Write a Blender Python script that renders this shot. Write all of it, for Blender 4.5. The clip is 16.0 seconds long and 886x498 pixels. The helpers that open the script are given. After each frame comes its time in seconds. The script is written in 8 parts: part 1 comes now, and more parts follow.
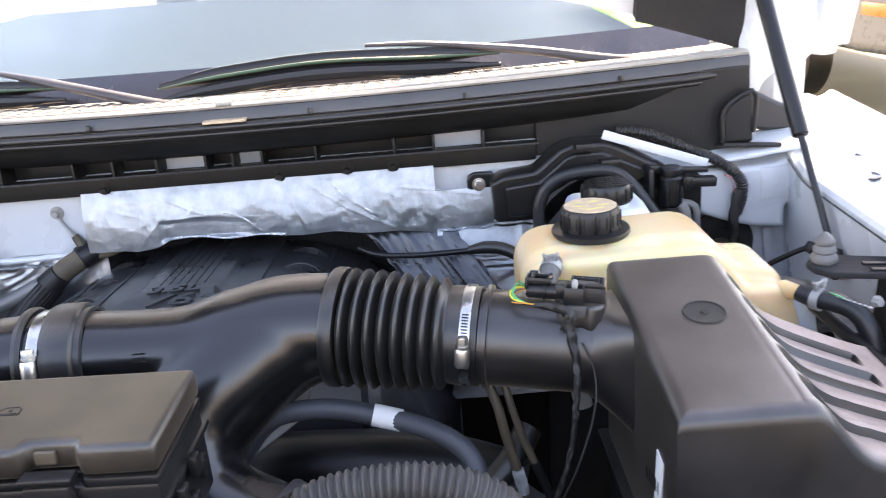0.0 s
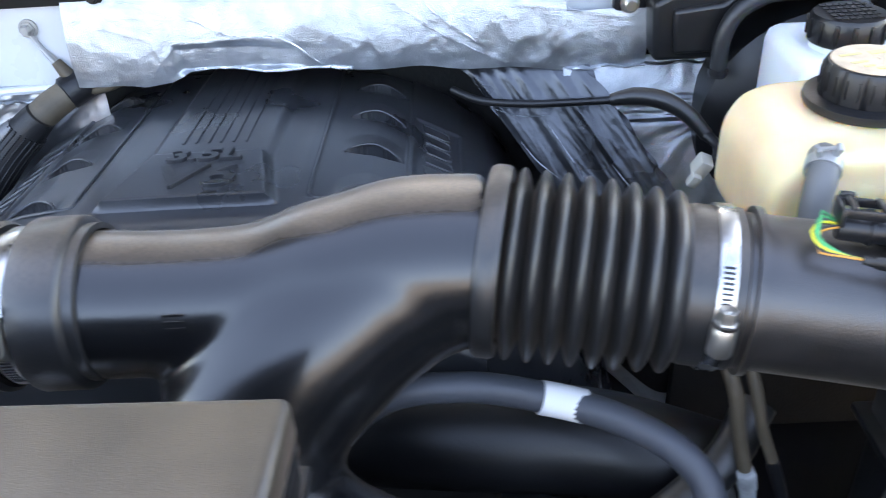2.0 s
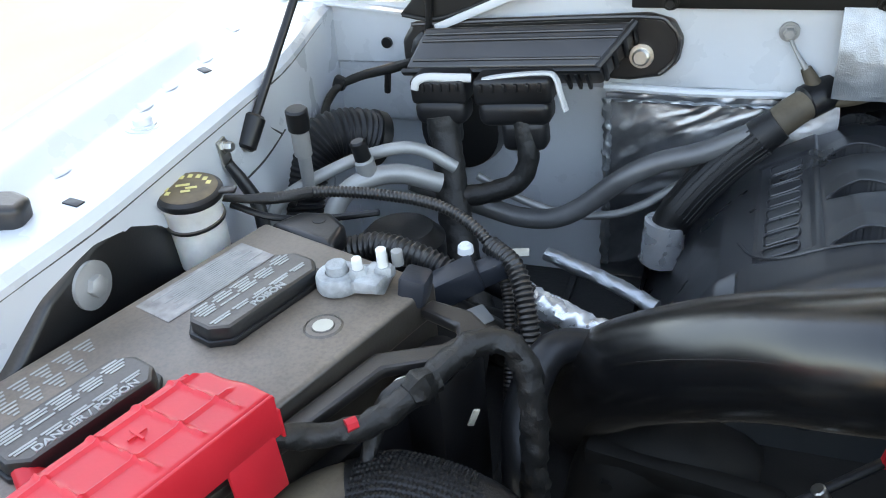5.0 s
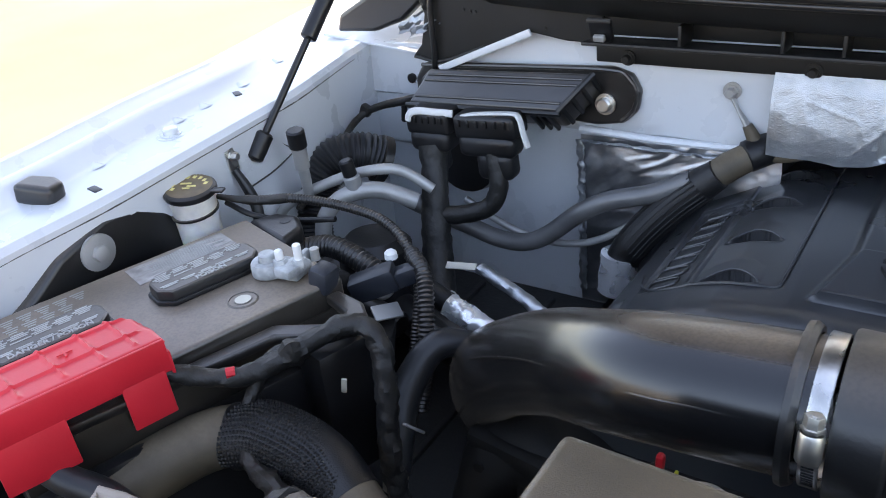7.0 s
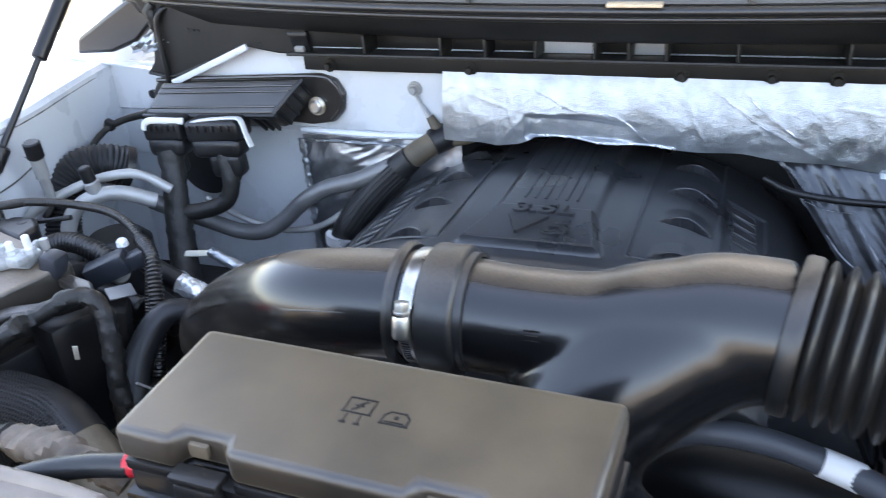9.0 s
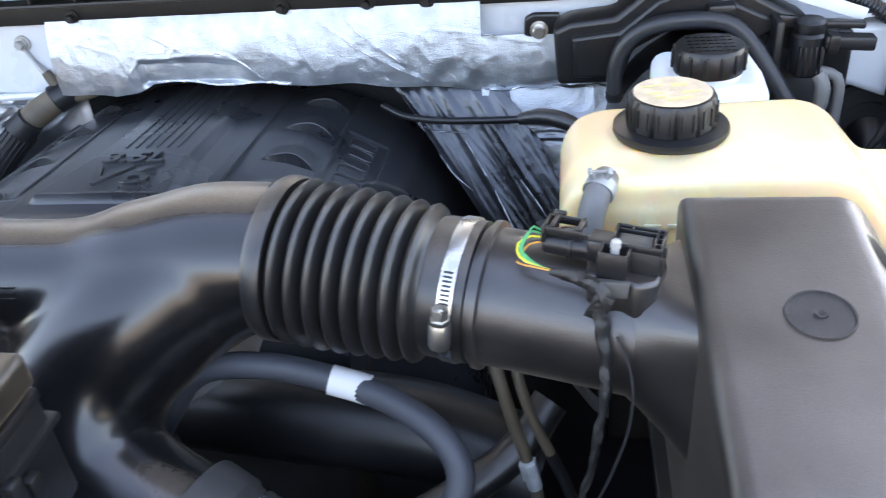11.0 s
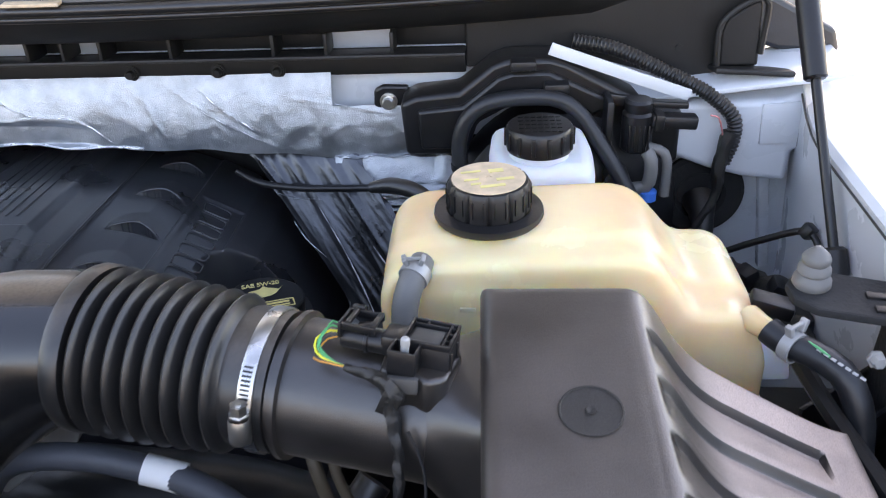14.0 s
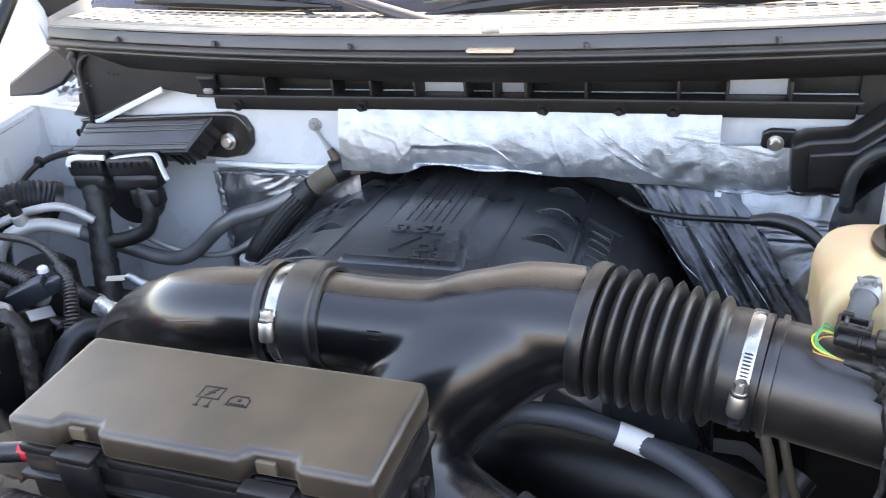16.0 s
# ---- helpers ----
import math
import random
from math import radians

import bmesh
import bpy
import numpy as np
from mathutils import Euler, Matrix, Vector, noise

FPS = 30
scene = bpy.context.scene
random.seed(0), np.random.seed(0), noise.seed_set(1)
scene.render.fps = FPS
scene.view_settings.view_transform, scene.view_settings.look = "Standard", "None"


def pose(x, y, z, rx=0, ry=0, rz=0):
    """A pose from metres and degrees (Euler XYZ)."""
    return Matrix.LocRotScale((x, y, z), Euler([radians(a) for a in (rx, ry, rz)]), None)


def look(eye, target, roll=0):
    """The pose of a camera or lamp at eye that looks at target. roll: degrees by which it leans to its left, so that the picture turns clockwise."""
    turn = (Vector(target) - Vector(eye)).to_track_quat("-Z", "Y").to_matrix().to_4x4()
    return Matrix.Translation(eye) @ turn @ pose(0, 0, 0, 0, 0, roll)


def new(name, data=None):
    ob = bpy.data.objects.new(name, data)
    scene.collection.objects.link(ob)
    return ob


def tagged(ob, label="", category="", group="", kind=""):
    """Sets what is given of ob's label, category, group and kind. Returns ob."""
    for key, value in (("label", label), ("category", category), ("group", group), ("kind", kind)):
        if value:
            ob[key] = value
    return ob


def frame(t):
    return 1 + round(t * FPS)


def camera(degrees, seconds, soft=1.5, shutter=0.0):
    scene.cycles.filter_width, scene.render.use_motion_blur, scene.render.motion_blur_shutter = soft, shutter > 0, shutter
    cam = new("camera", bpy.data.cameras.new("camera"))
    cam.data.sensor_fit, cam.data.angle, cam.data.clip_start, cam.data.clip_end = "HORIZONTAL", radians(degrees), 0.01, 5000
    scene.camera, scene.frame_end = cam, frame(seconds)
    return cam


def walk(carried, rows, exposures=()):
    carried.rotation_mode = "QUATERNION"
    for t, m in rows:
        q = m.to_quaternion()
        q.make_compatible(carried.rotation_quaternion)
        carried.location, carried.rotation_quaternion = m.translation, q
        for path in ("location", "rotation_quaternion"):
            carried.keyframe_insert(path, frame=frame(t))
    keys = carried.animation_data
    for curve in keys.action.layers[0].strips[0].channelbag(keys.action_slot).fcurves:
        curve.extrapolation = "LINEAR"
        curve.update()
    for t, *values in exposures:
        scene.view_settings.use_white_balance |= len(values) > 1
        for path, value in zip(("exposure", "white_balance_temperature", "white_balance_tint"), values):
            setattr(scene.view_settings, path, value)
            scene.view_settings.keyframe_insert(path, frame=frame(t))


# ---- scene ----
cam = camera(56.0, 16.0, 1.0, 0.3)
PATH = [
    (0, (0.301, 0.132, 1.441), (0.286, 2.017, 0.772), -4.8),
    (0.5, (0.313, 0.276, 1.438), (0.157, 2.108, 0.651), -4.2),
    (1, (0.327, 0.408, 1.409), (0.083, 2.155, 0.466), -4.3),
    (1.5, (0.301, 0.45, 1.391), (0.093, 2.142, 0.345), -4.8),
    (2, (0.167, 0.47, 1.391), (0.121, 2.134, 0.282), -3.8),
    (2.5, (0.022, 0.476, 1.38), (0.062, 2.141, 0.272), -2.4),
    (3, (-0.071, 0.478, 1.38), (-0.083, 2.138, 0.265), -2.8),
    (3.5, (-0.164, 0.481, 1.386), (-0.329, 2.122, 0.255), -3.6),
    (4, (-0.261, 0.486, 1.378), (-0.621, 2.109, 0.267), -4.0),
    (4.5, (-0.32, 0.47, 1.398), (-0.875, 2.052, 0.308), -5.2),
    (4.7, (-0.323, 0.462, 1.402), (-0.921, 2.041, 0.33), -5.5),
    (6.8, (-0.064, 0.442, 1.448), (-1.058, 1.869, 0.458), -6.6),
    (7, (-0.047, 0.442, 1.447), (-1.072, 1.858, 0.473), -6.8),
    (7.5, (-0.005, 0.433, 1.453), (-1.042, 1.854, 0.5), -7.1),
    (8, (0.033, 0.424, 1.445), (-0.921, 1.901, 0.492), -6.4),
    (8.5, (0.083, 0.396, 1.454), (-0.727, 1.956, 0.501), -5.7),
    (9, (0.137, 0.348, 1.459), (-0.517, 1.979, 0.504), -4.9),
    (9.5, (0.194, 0.306, 1.448), (-0.303, 1.982, 0.476), -4.1),
    (10, (0.242, 0.315, 1.44), (-0.156, 1.999, 0.436), -4.7),
    (10.2, (0.27, 0.335, 1.434), (-0.107, 2.013, 0.414), -5.2),
    (12.3, (0.497, 0.511, 1.405), (0.264, 2.157, 0.293), -4.7),
    (12.5, (0.5, 0.521, 1.417), (0.262, 2.179, 0.325), -4.6),
    (13, (0.508, 0.523, 1.43), (0.278, 2.213, 0.385), -4.3),
    (13.5, (0.502, 0.498, 1.44), (0.314, 2.206, 0.417), -3.6),
    (14, (0.459, 0.433, 1.449), (0.357, 2.15, 0.428), -2.4),
    (14.5, (0.412, 0.361, 1.456), (0.364, 2.071, 0.42), -2.3),
    (15, (0.335, 0.31, 1.479), (0.161, 2.03, 0.474), -3.2),
    (15.5, (0.248, 0.292, 1.484), (-0.16, 2.005, 0.535), -3.8),
    (16, (0.269, 0.277, 1.499), (-0.315, 1.961, 0.591), -5.1),
]
walk(cam, [(t, look(eye, target, roll)) for t, eye, target, roll in PATH],
     exposures=[(0, 2.99, 9000, 24), (0.5, 2.67, 9000, 24), (1.0, 2.97, 8700, 21), (1.5, 3.30, 8300, 19), (2.5, 3.50, 8000, 18), (3.5, 3.57, 8000, 18), (4.0, 3.62, 8500, 14), (4.5, 3.22, 9300, 11), (7.0, 2.57, 8600, 19), (8.0, 2.58, 8600, 19), (8.5, 3.03, 8500, 18), (9.2, 3.25, 8400, 17), (10, 3.47, 8400, 17), (12.5, 2.97, 8500, 22), (13.5, 2.82, 8500, 22), (14.5, 2.82, 8900, 23), (15, 2.92, 8900, 22), (16, 3.22, 8900, 20)])

# ---- light ----
SUN = Vector((0.15, 0.85, 0.86)).normalized()
world = bpy.data.worlds.new("sky")
scene.world = world
world.use_nodes = True
sky = world.node_tree.nodes.new("ShaderNodeTexSky")
sky.sky_type, sky.sun_disc = "NISHITA", False
sky.sun_elevation = math.asin(SUN.z)
sky.dust_density = 0.7
sky.sun_rotation = math.atan2(SUN.x, SUN.y)
world.node_tree.links.new(sky.outputs[0], world.node_tree.nodes["Background"].inputs[0])
world.node_tree.nodes["Background"].inputs[1].default_value = 0.15
sun_lamp = new("sun", bpy.data.lights.new("sun", "SUN"))
sun_lamp.data.energy, sun_lamp.data.angle, sun_lamp.data.color = 2.0, radians(0.6), (1.0, 0.95, 0.86)
sun_lamp.matrix_world = look(SUN * 30, (0, 0, 0))


# ---- materials ----
def mat(name, base, rough=0.5, metal=0.0, var=0.15, scale=14, bump=0.08, bscale=350, dust=0.0, dust_col=(0.34, 0.27, 0.19),
        coat=0.0, sss=0.0, trans=0.0, spec=0.5, weave=0.0, rvar=0.2, dust_lo=0.35, sheen=0.0, dust_light=None):
    """Procedural surface: two scales of tone, fine relief, and settled dust on faces that look up."""
    m = bpy.data.materials.new(name)
    m.use_nodes = True
    nt = m.node_tree
    N, L = nt.nodes, nt.links
    p = N["Principled BSDF"]
    p.inputs["Roughness"].default_value, p.inputs["Metallic"].default_value = rough, metal
    p.inputs["Coat Weight"].default_value, p.inputs["Coat Roughness"].default_value = coat, 0.2
    p.inputs["Specular IOR Level"].default_value = spec
    p.inputs["Transmission Weight"].default_value = trans
    if sheen:
        p.inputs["Sheen Weight"].default_value, p.inputs["Sheen Roughness"].default_value = sheen, 0.32
        p.inputs["Sheen Tint"].default_value = (1.0, 0.78, 0.58, 1)
    if sss:
        p.inputs["Subsurface Weight"].default_value = sss
        p.inputs["Subsurface Radius"].default_value = (1.0, 0.7, 0.35)
        p.inputs["Subsurface Scale"].default_value = 0.014
    co = N.new("ShaderNodeTexCoord")
    n1, n2 = N.new("ShaderNodeTexNoise"), N.new("ShaderNodeTexNoise")
    n1.inputs["Scale"].default_value, n1.inputs["Detail"].default_value = scale, 6
    n2.inputs["Scale"].default_value, n2.inputs["Detail"].default_value = bscale, 3
    for n in (n1, n2):
        L.new(co.outputs["Object"], n.inputs["Vector"])
    ramp = N.new("ShaderNodeMapRange")
    ramp.inputs["To Min"].default_value, ramp.inputs["To Max"].default_value = 1 - var, 1 + var
    ramp.inputs["From Min"].default_value, ramp.inputs["From Max"].default_value = 0.3, 0.7
    L.new(n1.outputs[0], ramp.inputs["Value"])
    mul = N.new("ShaderNodeMix")
    mul.data_type, mul.blend_type = "RGBA", "MULTIPLY"
    mul.inputs[0].default_value = 1
    mul.inputs[6].default_value = (*base, 1)
    L.new(ramp.outputs[0], mul.inputs[7])
    col = mul.outputs[2]
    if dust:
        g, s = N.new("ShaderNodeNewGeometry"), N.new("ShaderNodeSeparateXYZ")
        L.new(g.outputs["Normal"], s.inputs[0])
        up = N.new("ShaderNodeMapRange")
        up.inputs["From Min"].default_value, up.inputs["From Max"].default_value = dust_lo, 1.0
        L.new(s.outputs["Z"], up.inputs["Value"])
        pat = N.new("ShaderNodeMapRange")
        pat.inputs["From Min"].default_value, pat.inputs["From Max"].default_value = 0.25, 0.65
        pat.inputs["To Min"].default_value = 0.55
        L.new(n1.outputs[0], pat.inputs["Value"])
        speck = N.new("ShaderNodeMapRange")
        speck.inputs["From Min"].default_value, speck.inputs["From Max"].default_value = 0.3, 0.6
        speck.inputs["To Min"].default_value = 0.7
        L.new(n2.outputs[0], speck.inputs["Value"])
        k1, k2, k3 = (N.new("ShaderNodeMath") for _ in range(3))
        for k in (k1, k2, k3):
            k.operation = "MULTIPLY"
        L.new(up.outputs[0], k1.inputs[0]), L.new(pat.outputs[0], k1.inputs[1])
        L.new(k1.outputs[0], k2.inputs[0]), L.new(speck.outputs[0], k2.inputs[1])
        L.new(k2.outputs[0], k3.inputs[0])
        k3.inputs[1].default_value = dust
        if dust_light:
            # more dust from x0 to x1, also painting in the sky sheen of that side
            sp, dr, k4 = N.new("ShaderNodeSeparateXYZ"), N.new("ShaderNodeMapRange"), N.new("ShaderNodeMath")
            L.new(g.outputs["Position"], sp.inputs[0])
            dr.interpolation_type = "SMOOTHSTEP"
            dr.inputs["From Min"].default_value, dr.inputs["From Max"].default_value, dr.inputs["To Min"].default_value = dust_light[0], dust_light[1], dust_light[2]
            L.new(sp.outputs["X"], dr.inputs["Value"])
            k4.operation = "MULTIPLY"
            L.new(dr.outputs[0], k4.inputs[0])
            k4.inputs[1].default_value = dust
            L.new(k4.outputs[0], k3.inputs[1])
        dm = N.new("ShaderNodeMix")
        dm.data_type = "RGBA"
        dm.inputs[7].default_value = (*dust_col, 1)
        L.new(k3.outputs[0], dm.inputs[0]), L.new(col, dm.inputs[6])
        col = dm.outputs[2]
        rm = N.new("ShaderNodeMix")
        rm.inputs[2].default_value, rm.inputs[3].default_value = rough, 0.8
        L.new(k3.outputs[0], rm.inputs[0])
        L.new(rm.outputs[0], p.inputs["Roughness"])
    else:
        rr = N.new("ShaderNodeMapRange")
        rr.inputs["From Min"].default_value, rr.inputs["From Max"].default_value = 0.3, 0.7
        rr.inputs["To Min"].default_value, rr.inputs["To Max"].default_value = max(0.02, rough * (1 - rvar)), min(1, rough * (1 + rvar))
        L.new(n1.outputs[0], rr.inputs["Value"])
        L.new(rr.outputs[0], p.inputs["Roughness"])
    L.new(col, p.inputs["Base Color"])
    height = n2.outputs[0]
    if weave:
        w = N.new("ShaderNodeTexVoronoi")
        w.inputs["Scale"].default_value = weave
        L.new(co.outputs["Object"], w.inputs["Vector"])
        height = w.outputs["Distance"]
    if bump:
        b = N.new("ShaderNodeBump")
        b.inputs["Strength"].default_value, b.inputs["Distance"].default_value = bump, 0.002
        L.new(height, b.inputs["Height"])
        L.new(b.outputs[0], p.inputs["Normal"])
    return m


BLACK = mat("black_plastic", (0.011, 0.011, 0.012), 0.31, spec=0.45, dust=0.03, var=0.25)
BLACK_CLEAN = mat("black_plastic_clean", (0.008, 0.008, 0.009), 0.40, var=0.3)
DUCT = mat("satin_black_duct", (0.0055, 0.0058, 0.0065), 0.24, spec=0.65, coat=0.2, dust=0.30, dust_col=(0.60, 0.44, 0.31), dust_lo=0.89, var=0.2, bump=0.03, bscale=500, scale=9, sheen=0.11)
# Real dust, raised and warmed to paint in a reflection on the lid.
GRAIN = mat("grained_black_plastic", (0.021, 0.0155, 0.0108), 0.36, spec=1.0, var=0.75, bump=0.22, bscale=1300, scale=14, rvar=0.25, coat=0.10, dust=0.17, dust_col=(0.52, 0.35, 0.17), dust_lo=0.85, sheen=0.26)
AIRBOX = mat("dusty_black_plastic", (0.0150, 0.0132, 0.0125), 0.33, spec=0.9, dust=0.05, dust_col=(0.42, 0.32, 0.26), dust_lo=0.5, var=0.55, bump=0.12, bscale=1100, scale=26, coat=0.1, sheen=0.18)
# Extra dust on the shelf also stands in for sky reflected there.
LID = mat("dust_and_sheen_lid", (0.0130, 0.0120, 0.0118), 0.34, spec=0.9, dust=0.95, dust_col=(0.60, 0.45, 0.375), dust_lo=0.5, var=0.8, bump=0.14, bscale=1000, scale=17, coat=0.1, sheen=0.12, dust_light=(0.545, 0.61, 0.11))
COVER = mat("engine_cover_black", (0.030, 0.032, 0.036), 0.32, spec=0.85, var=0.2, bump=0.06, bscale=900, rvar=0.25)
RAISED = mat("raised_letter_black", (0.014, 0.0147, 0.0165), 0.30, spec=0.85, var=0.15)
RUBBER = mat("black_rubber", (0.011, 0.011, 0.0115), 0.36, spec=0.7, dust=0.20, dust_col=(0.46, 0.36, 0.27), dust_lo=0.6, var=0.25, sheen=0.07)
GREY_RUBBER = mat("grey_rubber", (0.055, 0.053, 0.05), 0.55, var=0.3)
HOSE = mat("rubber_hose", (0.016, 0.017, 0.019), 0.42, var=0.2)
DUSTY_HOSE = mat("dusty_hose", (0.085, 0.066, 0.044), 0.6, dust=0.35, var=0.35, scale=25)
SLEEVE = mat("braided_sleeve", (0.0095, 0.0095, 0.010), 0.40, bump=0.25, bscale=900, var=0.25)
TAPE = mat("cloth_tape", (0.011, 0.0108, 0.0105), 0.5, dust=0.08, bump=0.6, bscale=160, var=0.4)
WHITE = mat("white_body_paint", (0.64, 0.675, 0.71), 0.28, coat=0.5, var=0.02, bump=0.015, bscale=700, rvar=0.05)
STEEL = mat("zinc_steel", (0.62, 0.60, 0.56), 0.32, metal=1.0, var=0.2)
BRIGHT = mat("stainless_band", (0.62, 0.61, 0.59), 0.30, metal=1.0, var=0.25, scale=60)
ALU = mat("aluminium_pipe", (0.40, 0.40, 0.39), 0.45, metal=0.45, var=0.2)
FOIL = mat("aluminium_foil", (0.42, 0.45, 0.475), 0.36, metal=0.9, var=0.22, weave=800, bump=0.22, scale=40)
DARK_FOIL = mat("dull_foil", (0.40, 0.41, 0.43), 0.36, metal=0.95, var=0.3, scale=25, bump=0.25, bscale=90)
TANK = mat("yellowed_tank_plastic", (1.0, 0.68, 0.40), 0.24, sss=1.0, var=0.16, scale=9, bump=0.02)
MILKY = mat("milky_white_plastic", (0.80, 0.82, 0.84), 0.35, sss=0.6, var=0.05)
CREAM = mat("aged_white_plastic", (0.62, 0.58, 0.48), 0.45, var=0.15)
WHITE_PLASTIC = mat("white_plastic", (0.78, 0.79, 0.78), 0.4, var=0.06)
LEVER = mat("off_white_lever", (0.60, 0.61, 0.60), 0.4, var=0.08)
RED = mat("red_plastic", (0.70, 0.022, 0.035), 0.4, var=0.08, bump=0.04)
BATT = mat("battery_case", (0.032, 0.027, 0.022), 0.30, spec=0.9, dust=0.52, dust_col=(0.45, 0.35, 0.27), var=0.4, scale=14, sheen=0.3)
CORRODED = mat("corroded_lead", (0.42, 0.44, 0.445), 0.55, metal=0.25, var=0.4, scale=70, bump=0.4, bscale=400)
PRINT = mat("white_print", (0.42, 0.42, 0.40), 0.6, var=0.2)
YELLOW = mat("yellow_print", (0.74, 0.64, 0.26), 0.6, var=0.15, scale=60)
TAN = mat("faded_tan_top", (0.66, 0.50, 0.34), 0.7, var=0.2, scale=80)
GREEN_WIRE = mat("green_wire", (0.05, 0.42, 0.16), 0.45)
YELLOW_WIRE = mat("yellow_wire", (0.75, 0.70, 0.06), 0.45)
ORANGE_WIRE = mat("orange_wire", (0.7, 0.3, 0.05), 0.45)
PINK_WIRE = mat("pink_wire", (0.65, 0.22, 0.22), 0.45)
RED_WIRE = mat("red_wire", (0.6, 0.03, 0.03), 0.45)
BLUE = mat("blue_plastic", (0.02, 0.2, 0.7), 0.4)
BLUE_GREY = mat("blue_grey_connector", (0.022, 0.026, 0.034), 0.4)
LINER = mat("hood_liner", (0.02, 0.02, 0.02), 0.9, bump=0.5, bscale=200)
ADDED_WALL = mat("added_wall_grey", (0.30, 0.29, 0.275), 0.9, scale=1.5, var=0.15, bump=0.4, bscale=80)
# Near-black that puts deep shade into the colour of the low panels.
SHADE_PLASTIC = mat("deep_shade_black", (0.008, 0.008, 0.008), 0.7, spec=0.2, var=0.4)
BEIGE = mat("dust_caked_plastic", (0.27, 0.225, 0.19), 0.6, var=0.25, scale=18, bump=0.1)
WRAP = mat("dusty_cloth_wrap", (0.20, 0.16, 0.125), 0.8, var=0.5, scale=45, bump=0.5, bscale=220)
BADGE = mat("speckled_black_badge", (0.013, 0.012, 0.0115), 0.45, var=0.6, scale=900, bump=0.35, bscale=2200, dust=0.03)
GROUND = mat("sunlit_concrete_lot", (0.30, 0.235, 0.135), 0.9, scale=0.6, var=0.25, bump=0.3, bscale=60)
DULL_PIPE = mat("dull_grey_pipe", (0.17, 0.17, 0.17), 0.42, metal=0.4, var=0.3)
BOLT_GREY = mat("dull_bolt", (0.40, 0.40, 0.39), 0.5, metal=0.4, var=0.2)
CUFF = mat("tan_rubber", (0.16, 0.13, 0.10), 0.5, var=0.3)
NECK = mat("stained_white_neck", (0.74, 0.72, 0.68), 0.4, sss=0.3, var=0.2, scale=40)
VENT_HOSE = mat("weathered_grey_hose", (0.055, 0.060, 0.070), 0.5, var=0.15)
PALE_HOSE = mat("pale_grey_hose", (0.17, 0.165, 0.155), 0.55, var=0.25)
# Film tone darkened partly to carry the shade beside the engine.
BLACK_FOIL = mat("shade_dark_foil", (0.075, 0.080, 0.088), 0.30, metal=0.85, var=0.5, scale=14, bump=0.45, bscale=70)
# Brighter copy of the foil; glints on folds are put into its colour.
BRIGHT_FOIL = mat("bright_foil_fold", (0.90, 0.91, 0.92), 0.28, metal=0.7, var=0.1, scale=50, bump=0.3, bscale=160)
FRIT = mat("dark_glass_border", (0.020, 0.021, 0.030), 0.25, spec=0.6, var=0.1)
CAR_GREY = mat("grey_car_paint", (0.085, 0.10, 0.115), 0.3, coat=0.6, var=0.05)
AMBER = mat("amber_lens", (0.85, 0.16, 0.02), 0.3, var=0.05)
CAP_DUST = mat("dusty_brown_cap", (0.17, 0.125, 0.075), 0.65, var=0.35, scale=60)
IRON = mat("dark_engine_metal", (0.013, 0.012, 0.011), 0.65, var=0.5, scale=30, spec=0.3)
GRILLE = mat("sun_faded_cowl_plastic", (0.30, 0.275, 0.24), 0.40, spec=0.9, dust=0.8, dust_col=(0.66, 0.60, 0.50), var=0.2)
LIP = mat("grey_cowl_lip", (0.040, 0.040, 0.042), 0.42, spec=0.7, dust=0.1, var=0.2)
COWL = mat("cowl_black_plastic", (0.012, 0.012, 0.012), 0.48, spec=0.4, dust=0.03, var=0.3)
# Tone lifted and tinted to paint in sky reflected on the windshield.
DASH = mat("dark_dashboard", (0.17, 0.18, 0.195), 0.6)
PAPER = mat("white_paper", (0.8, 0.8, 0.78), 0.8, var=0.03)
ARM = mat("grey_wiper_paint", (0.07, 0.065, 0.07), 0.4, var=0.2)
LABEL_FILM = mat("worn_silver_label", (0.36, 0.34, 0.32), 0.45, metal=0.3, var=0.4, scale=70)
LIME = mat("lime_paper_border", (0.35, 0.75, 0.05), 0.8, var=0.05)
# Green of the glass edge reflection, painted on as a strip.
REFLECTION_GREEN = mat("green_glass_reflection", (0.03, 0.075, 0.045), 0.4)
GLASS = bpy.data.materials.new("windshield_glass")
GLASS.use_nodes = True
gp = GLASS.node_tree.nodes["Principled BSDF"]
gp.inputs["Base Color"].default_value = (0.78, 0.92, 0.88, 1)
gp.inputs["Roughness"].default_value, gp.inputs["Transmission Weight"].default_value, gp.inputs["IOR"].default_value = 0.02, 1.0, 1.75


# ---- mesh tools ----
WORLD = {}


def thing(name, at=(0, 0, 0), label="", category="", group="", kind=""):
    ob = new(name)
    ob.empty_display_size = 0.02
    ob.location = at
    WORLD[ob.name] = Matrix.Translation(at)
    return tagged(ob, label, category, group, kind)


def part(name, bm, material, parent=None, label="", flat=False):
    """Links a bmesh as one mesh object under a thing or a part; edges past 38 degrees stay sharp."""
    bmesh.ops.recalc_face_normals(bm, faces=bm.faces)
    for f in bm.faces:
        f.smooth = not flat and len(f.verts) < 5
    for e in bm.edges:
        if len(e.link_faces) == 2 and e.calc_face_angle(0) > 0.66:
            e.smooth = False
    me = bpy.data.meshes.new(name)
    bm.to_mesh(me)
    bm.free()
    me.materials.append(material)
    ob = new(name, me)
    if parent:
        ob.parent = parent
        ob.matrix_parent_inverse = WORLD.get(parent.name, Matrix()).inverted()
    if label:
        ob["label"] = label
    return ob


